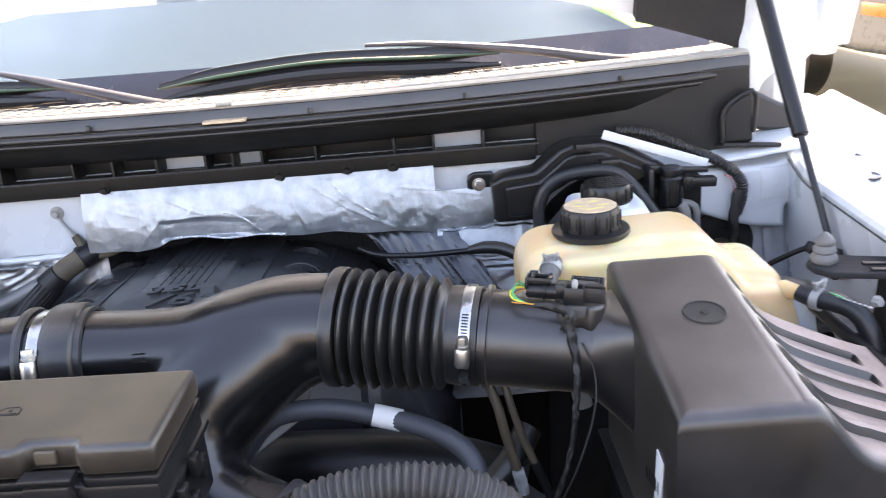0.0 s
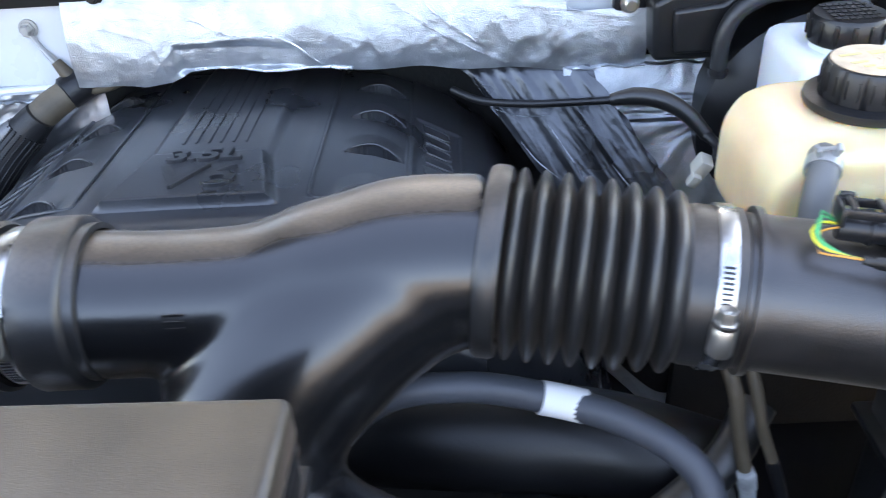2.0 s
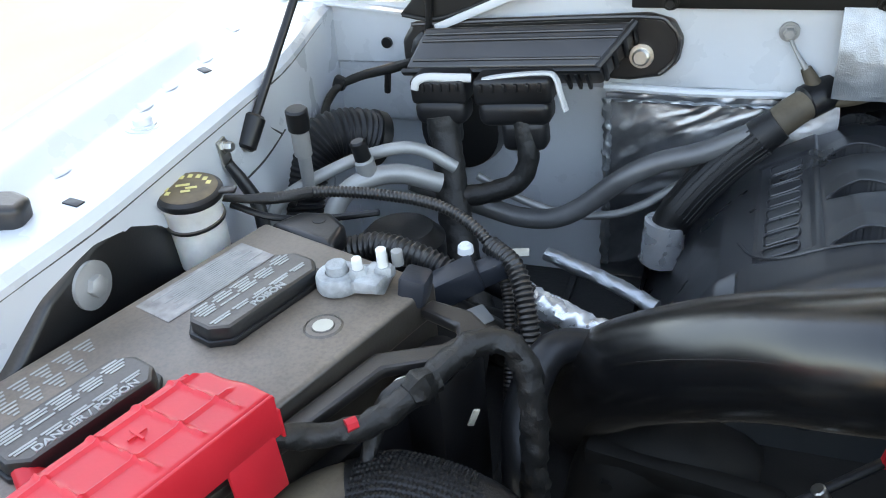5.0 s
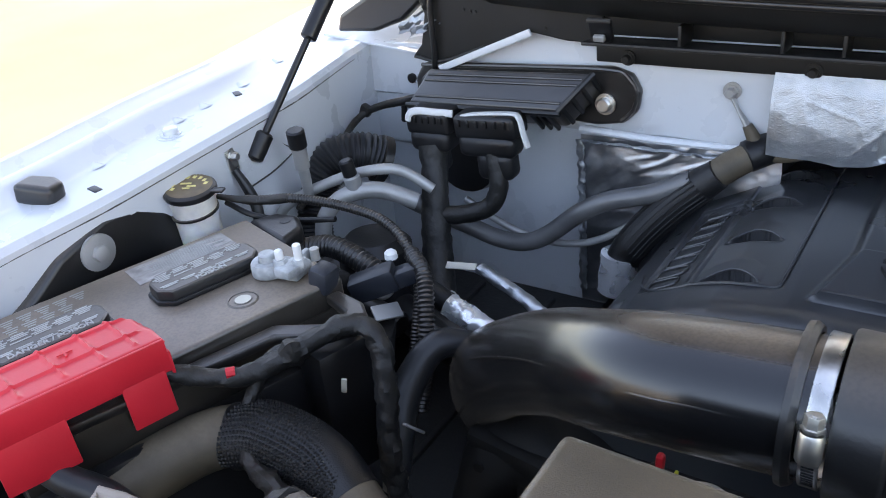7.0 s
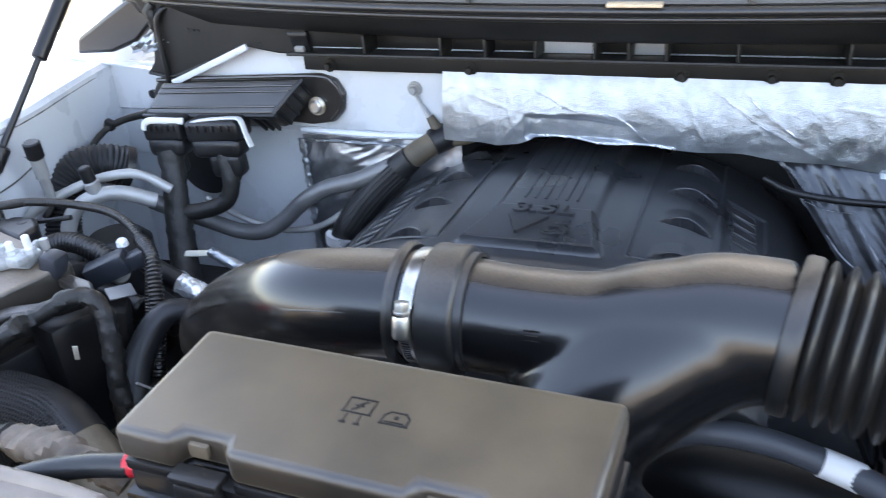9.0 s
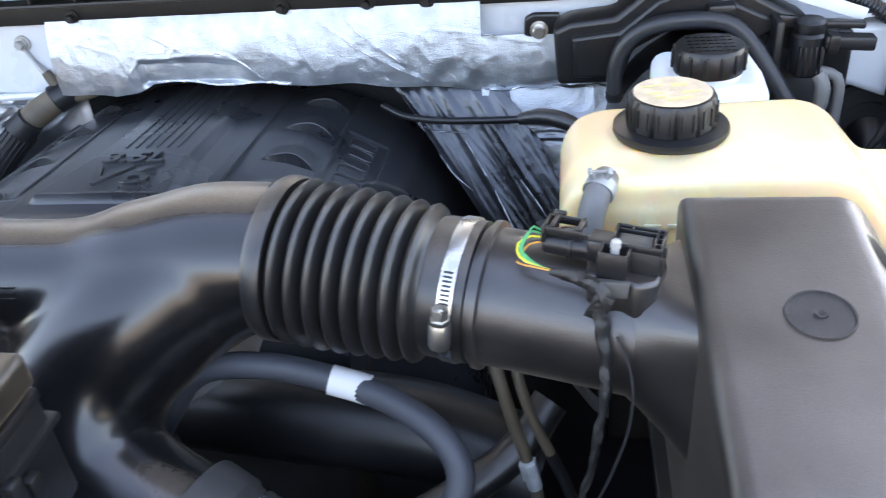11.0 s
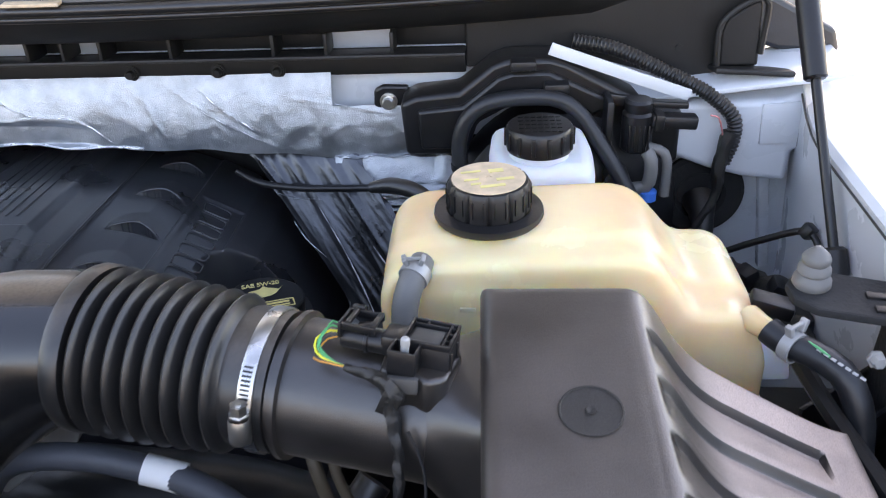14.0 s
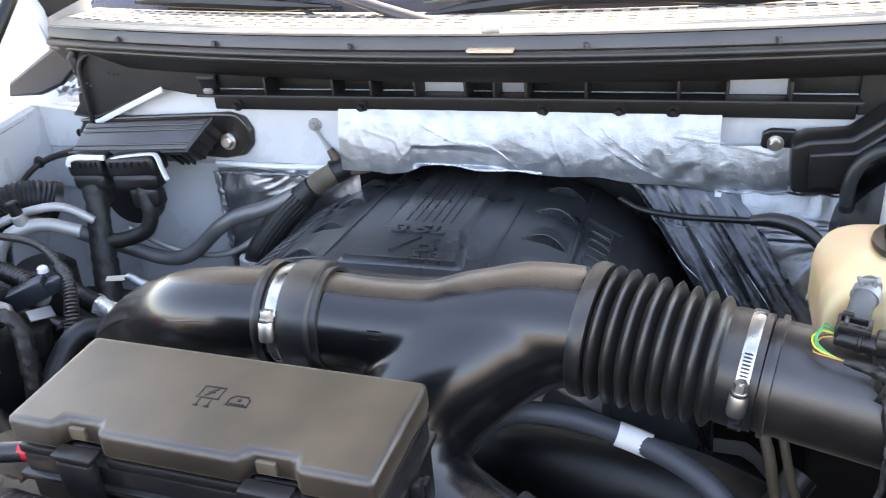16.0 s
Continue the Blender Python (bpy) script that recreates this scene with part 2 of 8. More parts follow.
def single(name, bm, material, label, category, group="", kind=""):
    return tagged(part(name, bm, material), label, category, group, kind)


def box(size, at=(0, 0, 0), rot=(0, 0, 0), bevel=0.003, seg=2, bm=None):
    bm = bm or bmesh.new()
    b2 = bmesh.new()
    bmesh.ops.create_cube(b2, size=1)
    for v in b2.verts:
        v.co = Vector((v.co.x * size[0], v.co.y * size[1], v.co.z * size[2]))
    if bevel:
        bmesh.ops.bevel(b2, geom=list(b2.edges), offset=min(bevel, min(size) * 0.45), segments=seg, affect="EDGES", profile=0.5)
    return merge(bm, b2, pose(*at, *rot))


def merge(bm, b2, m=None):
    """Adds the bmesh b2, moved by m, to bm."""
    vs = {}
    for v in b2.verts:
        vs[v] = bm.verts.new(m @ v.co if m else v.co)
    for f in b2.faces:
        try:
            bm.faces.new([vs[v] for v in f.verts])
        except ValueError:
            pass
    b2.free()
    return bm


def solid(bm, thick):
    """Gives an open sheet its thickness."""
    bm.normal_update()
    bmesh.ops.solidify(bm, geom=bm.faces[:], thickness=thick)


def lathe(profile, n=32, m=None, bm=None):
    """Turns (radius, height) pairs round z; ends with zero radius close."""
    bm = bm or bmesh.new()
    m = m or Matrix()
    rings = []
    for r, z in profile:
        if r < 1e-6:
            rings.append([bm.verts.new(m @ Vector((0, 0, z)))])
        else:
            rings.append([bm.verts.new(m @ Vector((r * math.cos(a), r * math.sin(a), z))) for a in (2 * math.pi * i / n for i in range(n))])
    for a, b in zip(rings, rings[1:]):
        for i in range(n):
            j = (i + 1) % n
            if len(a) == 1 and len(b) == 1:
                continue
            if len(a) == 1:
                bm.faces.new((a[0], b[i], b[j]))
            elif len(b) == 1:
                bm.faces.new((a[i], a[j], b[0]))
            else:
                bm.faces.new((a[i], a[j], b[j], b[i]))
    return bm


def aim(a, b):
    """A pose at a whose z axis points to b."""
    a, b = Vector(a), Vector(b)
    return Matrix.Translation(a) @ (b - a).to_track_quat("Z", "Y").to_matrix().to_4x4()


def rod(a, b, r, n=16, bm=None, bevel=0.0):
    h = (Vector(b) - Vector(a)).length
    prof = [(0, 0), (r - bevel, 0), (r, bevel), (r, h - bevel), (r - bevel, h), (0, h)] if bevel else [(0, 0), (r, 0), (r, h), (0, h)]
    return lathe(prof, n, aim(a, b), bm)


def spline(pts, step):
    """Points along a Catmull-Rom curve, about step apart, with the parameter of each."""
    P = [Vector(p) for p in pts]
    P = [P[0] * 2 - P[1]] + P + [P[-1] * 2 - P[-2]]
    out = []
    for i in range(1, len(P) - 2):
        a, b, c, d = P[i - 1:i + 3]
        k = max(2, int((c - b).length / step))
        for j in range(k):
            t = j / k
            q = 0.5 * (2 * b + (c - a) * t + (2 * a - 5 * b + 4 * c - d) * t * t + (3 * b - a - 3 * c + d) * t ** 3)
            out.append((q, i - 1 + t))
    out.append((P[-2].copy(), len(pts) - 1.0))
    return out


def tube(pts, r, n=14, step=0.008, cap=True, pitch=0.0, amp=0.0, rough=0.0, bm=None, squash=1.0):
    """A tube along a curve. r: one radius or one for each point. pitch, amp: corrugation. rough: uneven wrapping."""
    bm = bm or bmesh.new()
    if pitch:
        step = min(step, pitch / 6)
    S = spline(pts, step)
    T = []
    for i in range(len(S)):
        T.append((S[min(i + 1, len(S) - 1)][0] - S[max(i - 1, 0)][0]).normalized())
    up = Vector((0, 0, 1)) if abs(T[0].z) < 0.9 else Vector((0, 1, 0))
    side = T[0].cross(up).normalized()
    rings, dist = [], 0.0
    for i, (q, u) in enumerate(S):
        side = (side - T[i] * side.dot(T[i])).normalized()
        nrm = side.cross(T[i])
        if i:
            dist += (q - S[i - 1][0]).length
        if isinstance(r, (int, float)):
            rad = r
        else:
            k = min(int(u), len(r) - 2)
            f = u - k
            f = f * f * (3 - 2 * f)
            rad = r[k] * (1 - f) + r[k + 1] * f
        if pitch:
            rad += amp * math.cos(2 * math.pi * dist / pitch)
        ring = []
        for j in range(n):
            a = 2 * math.pi * j / n
            rr = rad
            if rough:
                rr *= 1 + rough * noise.noise(q * 130 + Vector((math.cos(a), math.sin(a), 0)) * 1.2)
            ring.append(bm.verts.new(q + side * math.cos(a) * rr + nrm * math.sin(a) * rr * squash))
        rings.append(ring)
    for a, b in zip(rings, rings[1:]):
        for j in range(n):
            k = (j + 1) % n
            bm.faces.new((a[j], a[k], b[k], b[j]))
    if cap:
        bm.faces.new(rings[0][::-1])
        bm.faces.new(rings[-1])
    return bm


def prism(poly, depth, m=None, bevel=0.0, seg=2, bm=None):
    """A polygon in x and y drawn out by depth along z, with rounded edges."""
    b2 = bmesh.new()
    f = b2.faces.new([b2.verts.new((x, y, 0)) for x, y in poly])
    r = bmesh.ops.extrude_face_region(b2, geom=[f])
    for v in r["geom"]:
        if isinstance(v, bmesh.types.BMVert):
            v.co.z = depth
    if bevel:
        bmesh.ops.bevel(b2, geom=list(b2.edges), offset=bevel, segments=seg, affect="EDGES", profile=0.5, clamp_overlap=True)
    return merge(bm or bmesh.new(), b2, m)


def upright(y):
    """For prism: polygon x, y become world x, z; the depth goes towards the windshield from y."""
    return Matrix(((1, 0, 0, 0), (0, 0, 1, y), (0, 1, 0, 0), (0, 0, 0, 1)))


def field(xs, ys, f, floor=None, bm=None):
    """A sheet z = f(x, y) over a grid, with a skirt down to floor."""
    bm = bm or bmesh.new()
    V = [[bm.verts.new((x, y, f(x, y))) for x in xs] for y in ys]
    for a, b in zip(V, V[1:]):
        for i in range(len(xs) - 1):
            bm.faces.new((a[i], a[i + 1], b[i + 1], b[i]))
    if floor is not None:
        rim = V[0] + [r[-1] for r in V[1:]] + V[-1][-2::-1] + [r[0] for r in V[-2:0:-1]]
        low = [bm.verts.new((v.co.x, v.co.y, floor)) for v in rim]
        for i in range(len(rim)):
            j = (i + 1) % len(rim)
            bm.faces.new((rim[i], low[i], low[j], rim[j]))
    return bm


def lerp_table(u, table):
    for (a, za), (b, zb) in zip(table, table[1:]):
        if u <= b:
            f = max(0.0, (u - a) / (b - a))
            return za + (zb - za) * f
    return table[-1][1]


def smooth(a, b, x):
    t = min(1.0, max(0.0, (x - a) / (b - a)))
    return t * t * (3 - 2 * t)


def span(a, b, step):
    n = max(1, round((b - a) / step))
    return [a + (b - a) * i / n for i in range(n + 1)]


def letters(text, size, m, depth, material, parent, name="lettering", bold=0.0):
    c = bpy.data.curves.new(name, "FONT")
    c.body, c.size, c.extrude, c.align_x, c.align_y = text, size, depth, "CENTER", "CENTER"
    c.bevel_depth = min(0.0004, depth)
    c.offset = bold
    tmp = new("tmp", c)
    me = bpy.data.meshes.new_from_object(tmp.evaluated_get(bpy.context.evaluated_depsgraph_get()))
    bpy.data.objects.remove(tmp)
    bm = bmesh.new()
    bm.from_mesh(me)
    for i in (0, 1):
        mid = (min(v.co[i] for v in bm.verts) + max(v.co[i] for v in bm.verts)) / 2
        for v in bm.verts:
            v.co[i] -= mid
    bm.transform(m)
    return part(name, bm, material, parent, flat=True)


def print_bars(rows, m, material, parent, name="printed_bars", thick=0.0003):
    """Plain bars (x, y, width, height) for writing that cannot be read."""
    bm = bmesh.new()
    for x, y, w, h in rows:
        merge(bm, box((w, h, thick), (x, y, thick / 2), bevel=0), m)
    return part(name, bm, material, parent)


def blend(bm, voxel, rounds):
    """Unites overlapping closed shapes into one moulded skin with soft joints."""
    me = bpy.data.meshes.new("tmp")
    bm.to_mesh(me)
    bm.free()
    tmp = new("tmp", me)
    rem = tmp.modifiers.new("unite", "REMESH")
    rem.mode, rem.voxel_size = "VOXEL", voxel
    smo = tmp.modifiers.new("soften", "SMOOTH")
    smo.factor, smo.iterations = 0.5, rounds
    out = bmesh.new()
    out.from_mesh(bpy.data.meshes.new_from_object(tmp.evaluated_get(bpy.context.evaluated_depsgraph_get())))
    bpy.data.objects.remove(tmp)
    return out


def bolt(at, towards, r=0.007, washer=0.0, material=None, parent=None, name="bolt"):
    m = aim(at, Vector(at) + Vector(towards))
    bm = bmesh.new()
    if washer:
        lathe([(0, 0), (washer, 0), (washer, 0.002), (0, 0.0022)], 24, m, bm)
    lathe([(0, 0.001), (r * 1.35, 0.001), (r * 1.35, 0.0035), (r, 0.0036), (r, 0.009), (r * 0.8, 0.0105), (0, 0.0105)], 6 if not washer else 12, m, bm)
    return part(name, bm, material or STEEL, parent)


# ---- the setting ----
FW = 1.348          # firewall plane


def ground():
    bm = bmesh.new()
    xs = [-600, -60, -20, -8, -4, -2, 0, 2, 4, 8, 20, 60, 600]
    field(xs, xs, lambda x, y: 0.0, bm=bm)
    single("ground", bm, GROUND, "pale sunlit concrete lot", "ground", kind="structure")
    # Added wall out of view; shapes reflections and bounce light in the bay.
    single("light_wall", box((30, 0.3, 2.4), (0, -6.0, 1.2), bevel=0.02), ADDED_WALL, "unseen grey wall added to shape light and reflections", "wall", kind="structure")


def recess(x, z):
    """How far the firewall steps back behind the engine."""
    return 0.10 * smooth(-0.245, -0.215, x) * smooth(0.44, 0.36, x) * smooth(1.066, 1.050, z)


def firewall():
    bm = bmesh.new()
    xs, zs = span(-0.84, 0.84, 0.02), span(0.45, 1.205, 0.015)

    def depth(x, z):
        d = 0.0
        d += 0.018 * smooth(1.052, 1.04, z) * smooth(-0.25, -0.30, x)          # lower part set back
        d -= 0.006 * smooth(-0.36, -0.37, x) * smooth(-0.43, -0.42, x) * smooth(1.06, 1.07, z)
        d += 0.004 * math.sin(x * 9)
        return d + recess(x, z)

    def corner(x):
        return smooth(-0.685, -0.705, x)

    def top(x, z):
        return min(z, 1.205 - 0.075 * corner(-abs(x)))
    front = [[bm.verts.new((x, FW + depth(x, z) + 0.042 * corner(x), top(x, z))) for x in xs] for z in zs]
    back = [[bm.verts.new((x, FW + 0.035 + recess(x, z) + 0.042 * corner(x), top(x, z))) for x in xs] for z in zs]
    for V in (front, back):
        for a, b in zip(V, V[1:]):
            for i in range(len(xs) - 1):
                bm.faces.new((a[i], a[i + 1], b[i + 1], b[i]))
    for i in range(len(xs) - 1):
        for k in (0, -1):
            bm.faces.new((front[k][i], front[k][i + 1], back[k][i + 1], back[k][i]))
    for j in range(len(zs) - 1):
        for k in (0, -1):
            bm.faces.new((front[j][k], front[j + 1][k], back[j + 1][k], back[j][k]))
    wall = single("firewall", bm, WHITE, "white painted steel firewall of a pickup truck", "firewall", kind="structure")
    for x0, x1 in ((-0.47, -0.245),):
        seam = tube([(x0, FW + 0.004, 1.048), (-0.36, FW + 0.002, 1.046), (x1, FW, 1.05)], 0.005, 8)
        part("seam_lip", seam, WHITE, wall)
    for x, z in ((-0.378, 1.078),):
        part("paint_hole", rod((x, FW - 0.0015, z), (x, FW + 0.001, z), 0.003, 12), BLACK_CLEAN, wall)
    part("panel_hole", rod((-0.749, FW + 0.036, 1.079), (-0.749, FW + 0.045, 1.079), 0.007, 14), BLACK_CLEAN, wall)


def fender(side):
    """Inner apron and the top rail of a front wing; side -1 or 1."""
    root = thing("front_fender", (side * 0.85, 1.0, 0.4), "white painted front fender rail and inner apron", "fender", "fenders")
    s = side
    ys = span(0.30, 1.62, 0.03)

    def inner(y):
        return 0.775 + 0.05 * smooth(1.15, 1.42, y) + 0.012 * smooth(0.9, 0.75, y)

    def rise(y):
        return 0.045 * (y - 1.0) + 0.019 - 0.010 * smooth(1.2, 1.4, y)

    def crease(y):
        return 0.076 + 0.05 * (y - 0.85)

    def prof(y):
        i, h, c = inner(y), rise(y), crease(y)
        up = 0.023 - 0.011 * smooth(1.0, 1.35, y)
        return [(i + 0.015, 0.55), (i + 0.01, 0.9), (i, 1.05 + h), (i - 0.002, 1.097 + h), (i + 0.003, 1.1025 + h), (i + 0.012, 1.1035 + h), (i + c - 0.010, 1.1035 + h), (i + c, 1.106 + h), (i + c + 0.012, 1.098 + up + h), (i + c + 0.018, 1.1025 + up + h),
                (i + c + 0.024, 1.1035 + up + h), (i + c + 0.030, 1.101 + up + h), (i + c + 0.042, 1.096 + up + h), (i + c + 0.056, 1.100 + up + h), (i + c + 0.062, 1.106 + up + h), (i + c + 0.068, 1.1065 + up + h), (i + c + 0.075, 1.100 + up + h), (i + c + 0.09, 1.07), (i + c + 0.12, 0.90), (i + c + 0.13, 0.55)]
    bm = bmesh.new()
    V = [[bm.verts.new((s * x, y, z)) for x, z in prof(y)] for y in ys]
    for a, b in zip(V, V[1:]):
        for i in range(len(a) - 1):
            bm.faces.new((a[i], a[i + 1], b[i + 1], b[i]))
    solid(bm, 0.002)
    part("rail_panel", bm, WHITE, root)
    part("edge_seam", tube([(s * (inner(y) - 0.003), y, 1.091 + rise(y)) for y in span(0.75, 1.34, 0.03)], 0.0011, 6), GREY_RUBBER, root, "dark sealer line under the rail edge")
    if s < 0:
        for line in (((1.129, 1.104), (1.126, 1.090), (1.130, 1.078), (1.153, 1.058)), ((1.160, 1.060), (1.112, 1.048), (1.064, 1.044))):
            part("panel_seam", tube([(s * (inner(y) - 0.001), y, z) for y, z in line], 0.0011, 6), GREY_RUBBER, root, "dark panel seam")
    # pressed gussets along the crease
    for y in (0.926, 1.050, 1.095, 1.166, 1.256):
        part("pressed_gusset", lathe([(0.013, 0), (0.009, 0.0015), (0.0045, 0.005), (0.002, 0.007), (0, 0.0075)], 20, pose(s * (inner(y) + crease(y) - 0.004), y, 1.1035 + rise(y) - 0.001, 0, 20 * s, 0)), WHITE, root)
    for y, off, turn in ((0.886, 0.024, 10), (1.14, 0.068, 30)):
        part("slot_hole", box((0.018, 0.009, 0.002), (s * (inner(y) + off), y, 1.1056 + rise(y)), (0, 0, turn * s), 0.0008), BLACK_CLEAN, root, "dark slot in the rail")
    bolt((s * (inner(1.016) + 0.053), 1.016, 1.104 + rise(1.016)), (0, 0, 1), 0.009, 0.017, WHITE, root)
    if s < 0:
        # pressed swage on the apron and the shelf behind it
        part("apron_swage", tube([(s * 0.798, 1.24, 1.085), (s * 0.808, 1.27, 1.065), (s * 0.815, 1.285, 1.02), (s * 0.81, 1.27, 0.95)], 0.010, 12), WHITE, root)
        part("corner_shelf", box((0.24, 0.20, 0.004), (-0.775, 1.475, 1.132), (4, 6, 0), 0.001), WHITE, root)
    return root


def corner_boxes():
    """Closing panels between apron and firewall."""
    for s in (-1, 1):
        bm = prism([(0.60, 1.09), (0.669, 1.112), (0.78, 1.114), (0.845, 1.132), (0.845, 1.06), (0.803, 1.052), (0.803, 1.014), (0.754, 1.020), (0.712, 1.032), (0.679, 1.045), (0.60, 1.06)] if s > 0 else
                   [(-0.87, 1.128), (-0.70, 1.10), (-0.70, 0.97), (-0.87, 0.97)], 0.05, upright(1.305 if s > 0 else 1.392), 0.008, 3)
        root = single("closing_panel", bm, WHITE, "white painted closing panel beside the firewall", "panel", kind="structure")
        if s > 0:
            part("raised_panel", box((0.042, 0.004, 0.048), (0.784, 1.304, 1.087), (0, -3, 0), 0.002), WHITE, root)
            part("strut_channel", box((0.014, 0.012, 0.13), (0.800, 1.348, 0.94), (0, -8, 0), 0.004), WHITE, root)
            part("top_flange", box((0.26, 0.10, 0.006), (0.72, 1.345, 1.135), (8, -6, 0), 0.002), WHITE, root)


def bay_floor():
    single("undertray", box((1.7, 1.5, 0.02), (0, 0.75, 0.5), bevel=0.004), BLACK_CLEAN, "dirty black undertray below the engine", "undertray", kind="structure")
    bm = bmesh.new()
    box((1.6, 0.05, 0.6), (0, 0.10, 0.78), bevel=0.01, bm=bm)
    single("radiator_support", bm, BLACK, "black plastic radiator support panel", "support panel", kind="structure")


def arc(x):
    return 0.19 * x * x


GUSSET = [(-0.86, 1.145), (-0.851, 1.171), (-0.781, 1.208), (-0.708, 1.246), (-0.68, 1.24), (-0.693, 1.203), (-0.738, 1.167), (-0.79, 1.149)]


def cowl():
    root = thing("cowl_panel", (0, FW, 1.16), "black plastic cowl panel with sun-faded vent grille under the windshield", "cowl")
    xs = span(-0.72, 0.76, 0.02)

    def sweep(prof, x0=-0.72, x1=0.76, thick=0.003):
        bm = bmesh.new()
        V = [[bm.verts.new((x, y + arc(x), z)) for y, z in prof] for x in span(x0, x1, 0.02)]
        for a, b in zip(V, V[1:]):
            for i in range(len(prof) - 1):
                bm.faces.new((a[i], a[i + 1], b[i + 1], b[i]))
        solid(bm, thick)
        return bm
    part("grille", sweep([(1.412, 1.262), (1.395, 1.2690), (1.35, 1.2708), (1.31, 1.2720), (1.28, 1.2730), (1.262, 1.273), (1.2535, 1.270)]), GRILLE, root, "sun-faded dusty vent grille")
    part("front_lip", sweep([(1.2525, 1.2665), (1.249, 1.262), (1.247, 1.252), (1.252, 1.246)]), LIP, root)
    for dy, dz, r in ((0, 0, 0.0055), (0.004, -0.009, 0.004)):
        part("rubber_seal", tube([(x, 1.246 + dy + arc(x), 1.244 + dz) for x in span(-0.72, 0.74, 0.08)], r, 10, 0.02), RUBBER, root)
    part("face_panel", sweep([(1.252, 1.240), (1.256, 1.228), (1.272, 1.205), (1.30, 1.196), (1.335, 1.19)]), COWL, root)
    part("hood_stop_clip", box((0.058, 0.012, 0.0035), (0.016, 1.243, 1.2525), (5, 0, 0), 0.001), TAN, root, "brown spring clip on the seal")
    # joint between the two grille halves
    part("joint_strip", box((0.022, 0.05, 0.005), (0.012, 1.276, 1.2725), (-2, 0, 8), 0.002), GRILLE, root)
    slot = None
    for y, z in ((1.287, 1.2728), (1.306, 1.2722), (1.325, 1.2716), (1.344, 1.2710), (1.363, 1.2705)):
        for x in span(-0.68, -0.04, 0.0225) + span(0.06, 0.70, 0.0225):
            if slot is None:
                slot = part("vent_slot", box((0.0125, 0.0055, 0.0012), bevel=0), GREY_RUBBER, root)
                ob = slot
            else:
                ob = new("vent_slot", slot.data)
                ob.parent = root
                ob.matrix_parent_inverse = slot.matrix_parent_inverse
            ob.location, ob.rotation_euler = (x, y + arc(x), z + 0.0002), (radians(-2), 0, 2 * 0.19 * x)
    for y, z in ((1.268, 1.2735), (1.277, 1.2735)):
        part("grille_ridge", tube([(x, y + arc(x), z) for x in span(-0.70, 0.74, 0.06)], 0.0013, 6, 0.02), GRILLE, root)
    for x in (-0.56, -0.38, -0.17, 0.13, 0.34, 0.56):
        part("clip_tab", box((0.005, 0.010, 0.007), (x, 1.245 + arc(x), 1.256), (0, 0, 20), 0.001), GREY_RUBBER, root)
    # lower ledge with ribs and openings
    lo = -0.44
    part("lower_rail", box((0.88, 0.006, 0.030), (0.0, 1.338, 1.157), bevel=0.002), COWL, root)
    part("ledge", box((0.88, 0.05, 0.004), (0.0, 1.318, 1.172), (-8, 0, 0), 0.001), COWL, root)
    for x0, x1 in ((-0.44, -0.106), (-0.038, 0.003), (0.043, 0.291), (0.361, 0.50)):
        part("back_wall", box((x1 - x0, 0.004, 0.034), ((x0 + x1) / 2, 1.343, 1.190), bevel=0.001), COWL, root)
    for x in (-0.33, -0.226, -0.169, -0.106, -0.036, 0.003, 0.045, 0.122, 0.234, 0.291, 0.362):
        part("rib", box((0.004, 0.04, 0.026), (x, 1.320, 1.186), (0, 0, 0), 0.001), COWL, root)
    for x in (-0.40, -0.20, 0.06, 0.228, 0.16):
        bolt((x, 1.334, 1.150), (0, -1, 0), 0.005, 0.009, COWL, root, "push_pin")
    # clip on the sloping face
    clip = part("bracket_clip", box((0.026, 0.008, 0.026), (-0.416, 1.296, 1.191), (20, 0, 0), 0.002), BLACK, root)
    part("clip_rim", box((0.028, 0.004, 0.004), (-0.416, 1.288, 1.204), (20, 0, 0), 0.001), GREY_RUBBER, clip)
    part("clip_slot", box((0.013, 0.006, 0.007), (-0.416, 1.290, 1.184), (20, 0, 0), 0.001), BOLT_GREY, clip)
    # solid apron of the cowl at the driver's end
    part("end_apron", prism([(0.44, 1.245), (0.752, 1.255), (0.757, 1.14), (0.70, 1.12), (0.60, 1.15), (0.44, 1.148)], 0.006, upright(1.335), 0.002), COWL, root)
    part("end_bracket", prism([(0.713, 1.146), (0.711, 1.185), (0.718, 1.20), (0.742, 1.216), (0.752, 1.216), (0.756, 1.146)], 0.012, upright(1.322), 0.004, 3), COWL, root)
    part("bracket_bead", tube([(0.711, 1.320, 1.146), (0.709, 1.320, 1.186), (0.717, 1.320, 1.203), (0.742, 1.320, 1.219), (0.757, 1.322, 1.214), (0.756, 1.322, 1.16)], 0.0035, 8), COWL, root)
    part("end_ledge", box((0.085, 0.035, 0.006), (0.748, 1.318, 1.143), (-10, 4, 0), 0.002), COWL, root)
    part("fastener_hole", rod((0.672, 1.3335, 1.165), (0.672, 1.336, 1.165), 0.004, 12), BLACK_CLEAN, root)
    # triangular apron at the passenger's end
    part("end_apron", prism([(-0.700, 1.242), (-0.43, 1.235), (-0.43, 1.163), (-0.477, 1.164), (-0.526, 1.172), (-0.656, 1.126), (-0.705, 1.130), (-0.689, 1.147), (-0.679, 1.188)], 0.006, upright(1.335), 0.002), COWL, root)
    for x, z in ((-0.618, 1.196), (-0.608, 1.194), (-0.601, 1.194), (-0.505, 1.178)):
        part("apron_hole", rod((x, 1.3335, z), (x, 1.336, z), 0.0022, 10), BLACK_CLEAN, root)
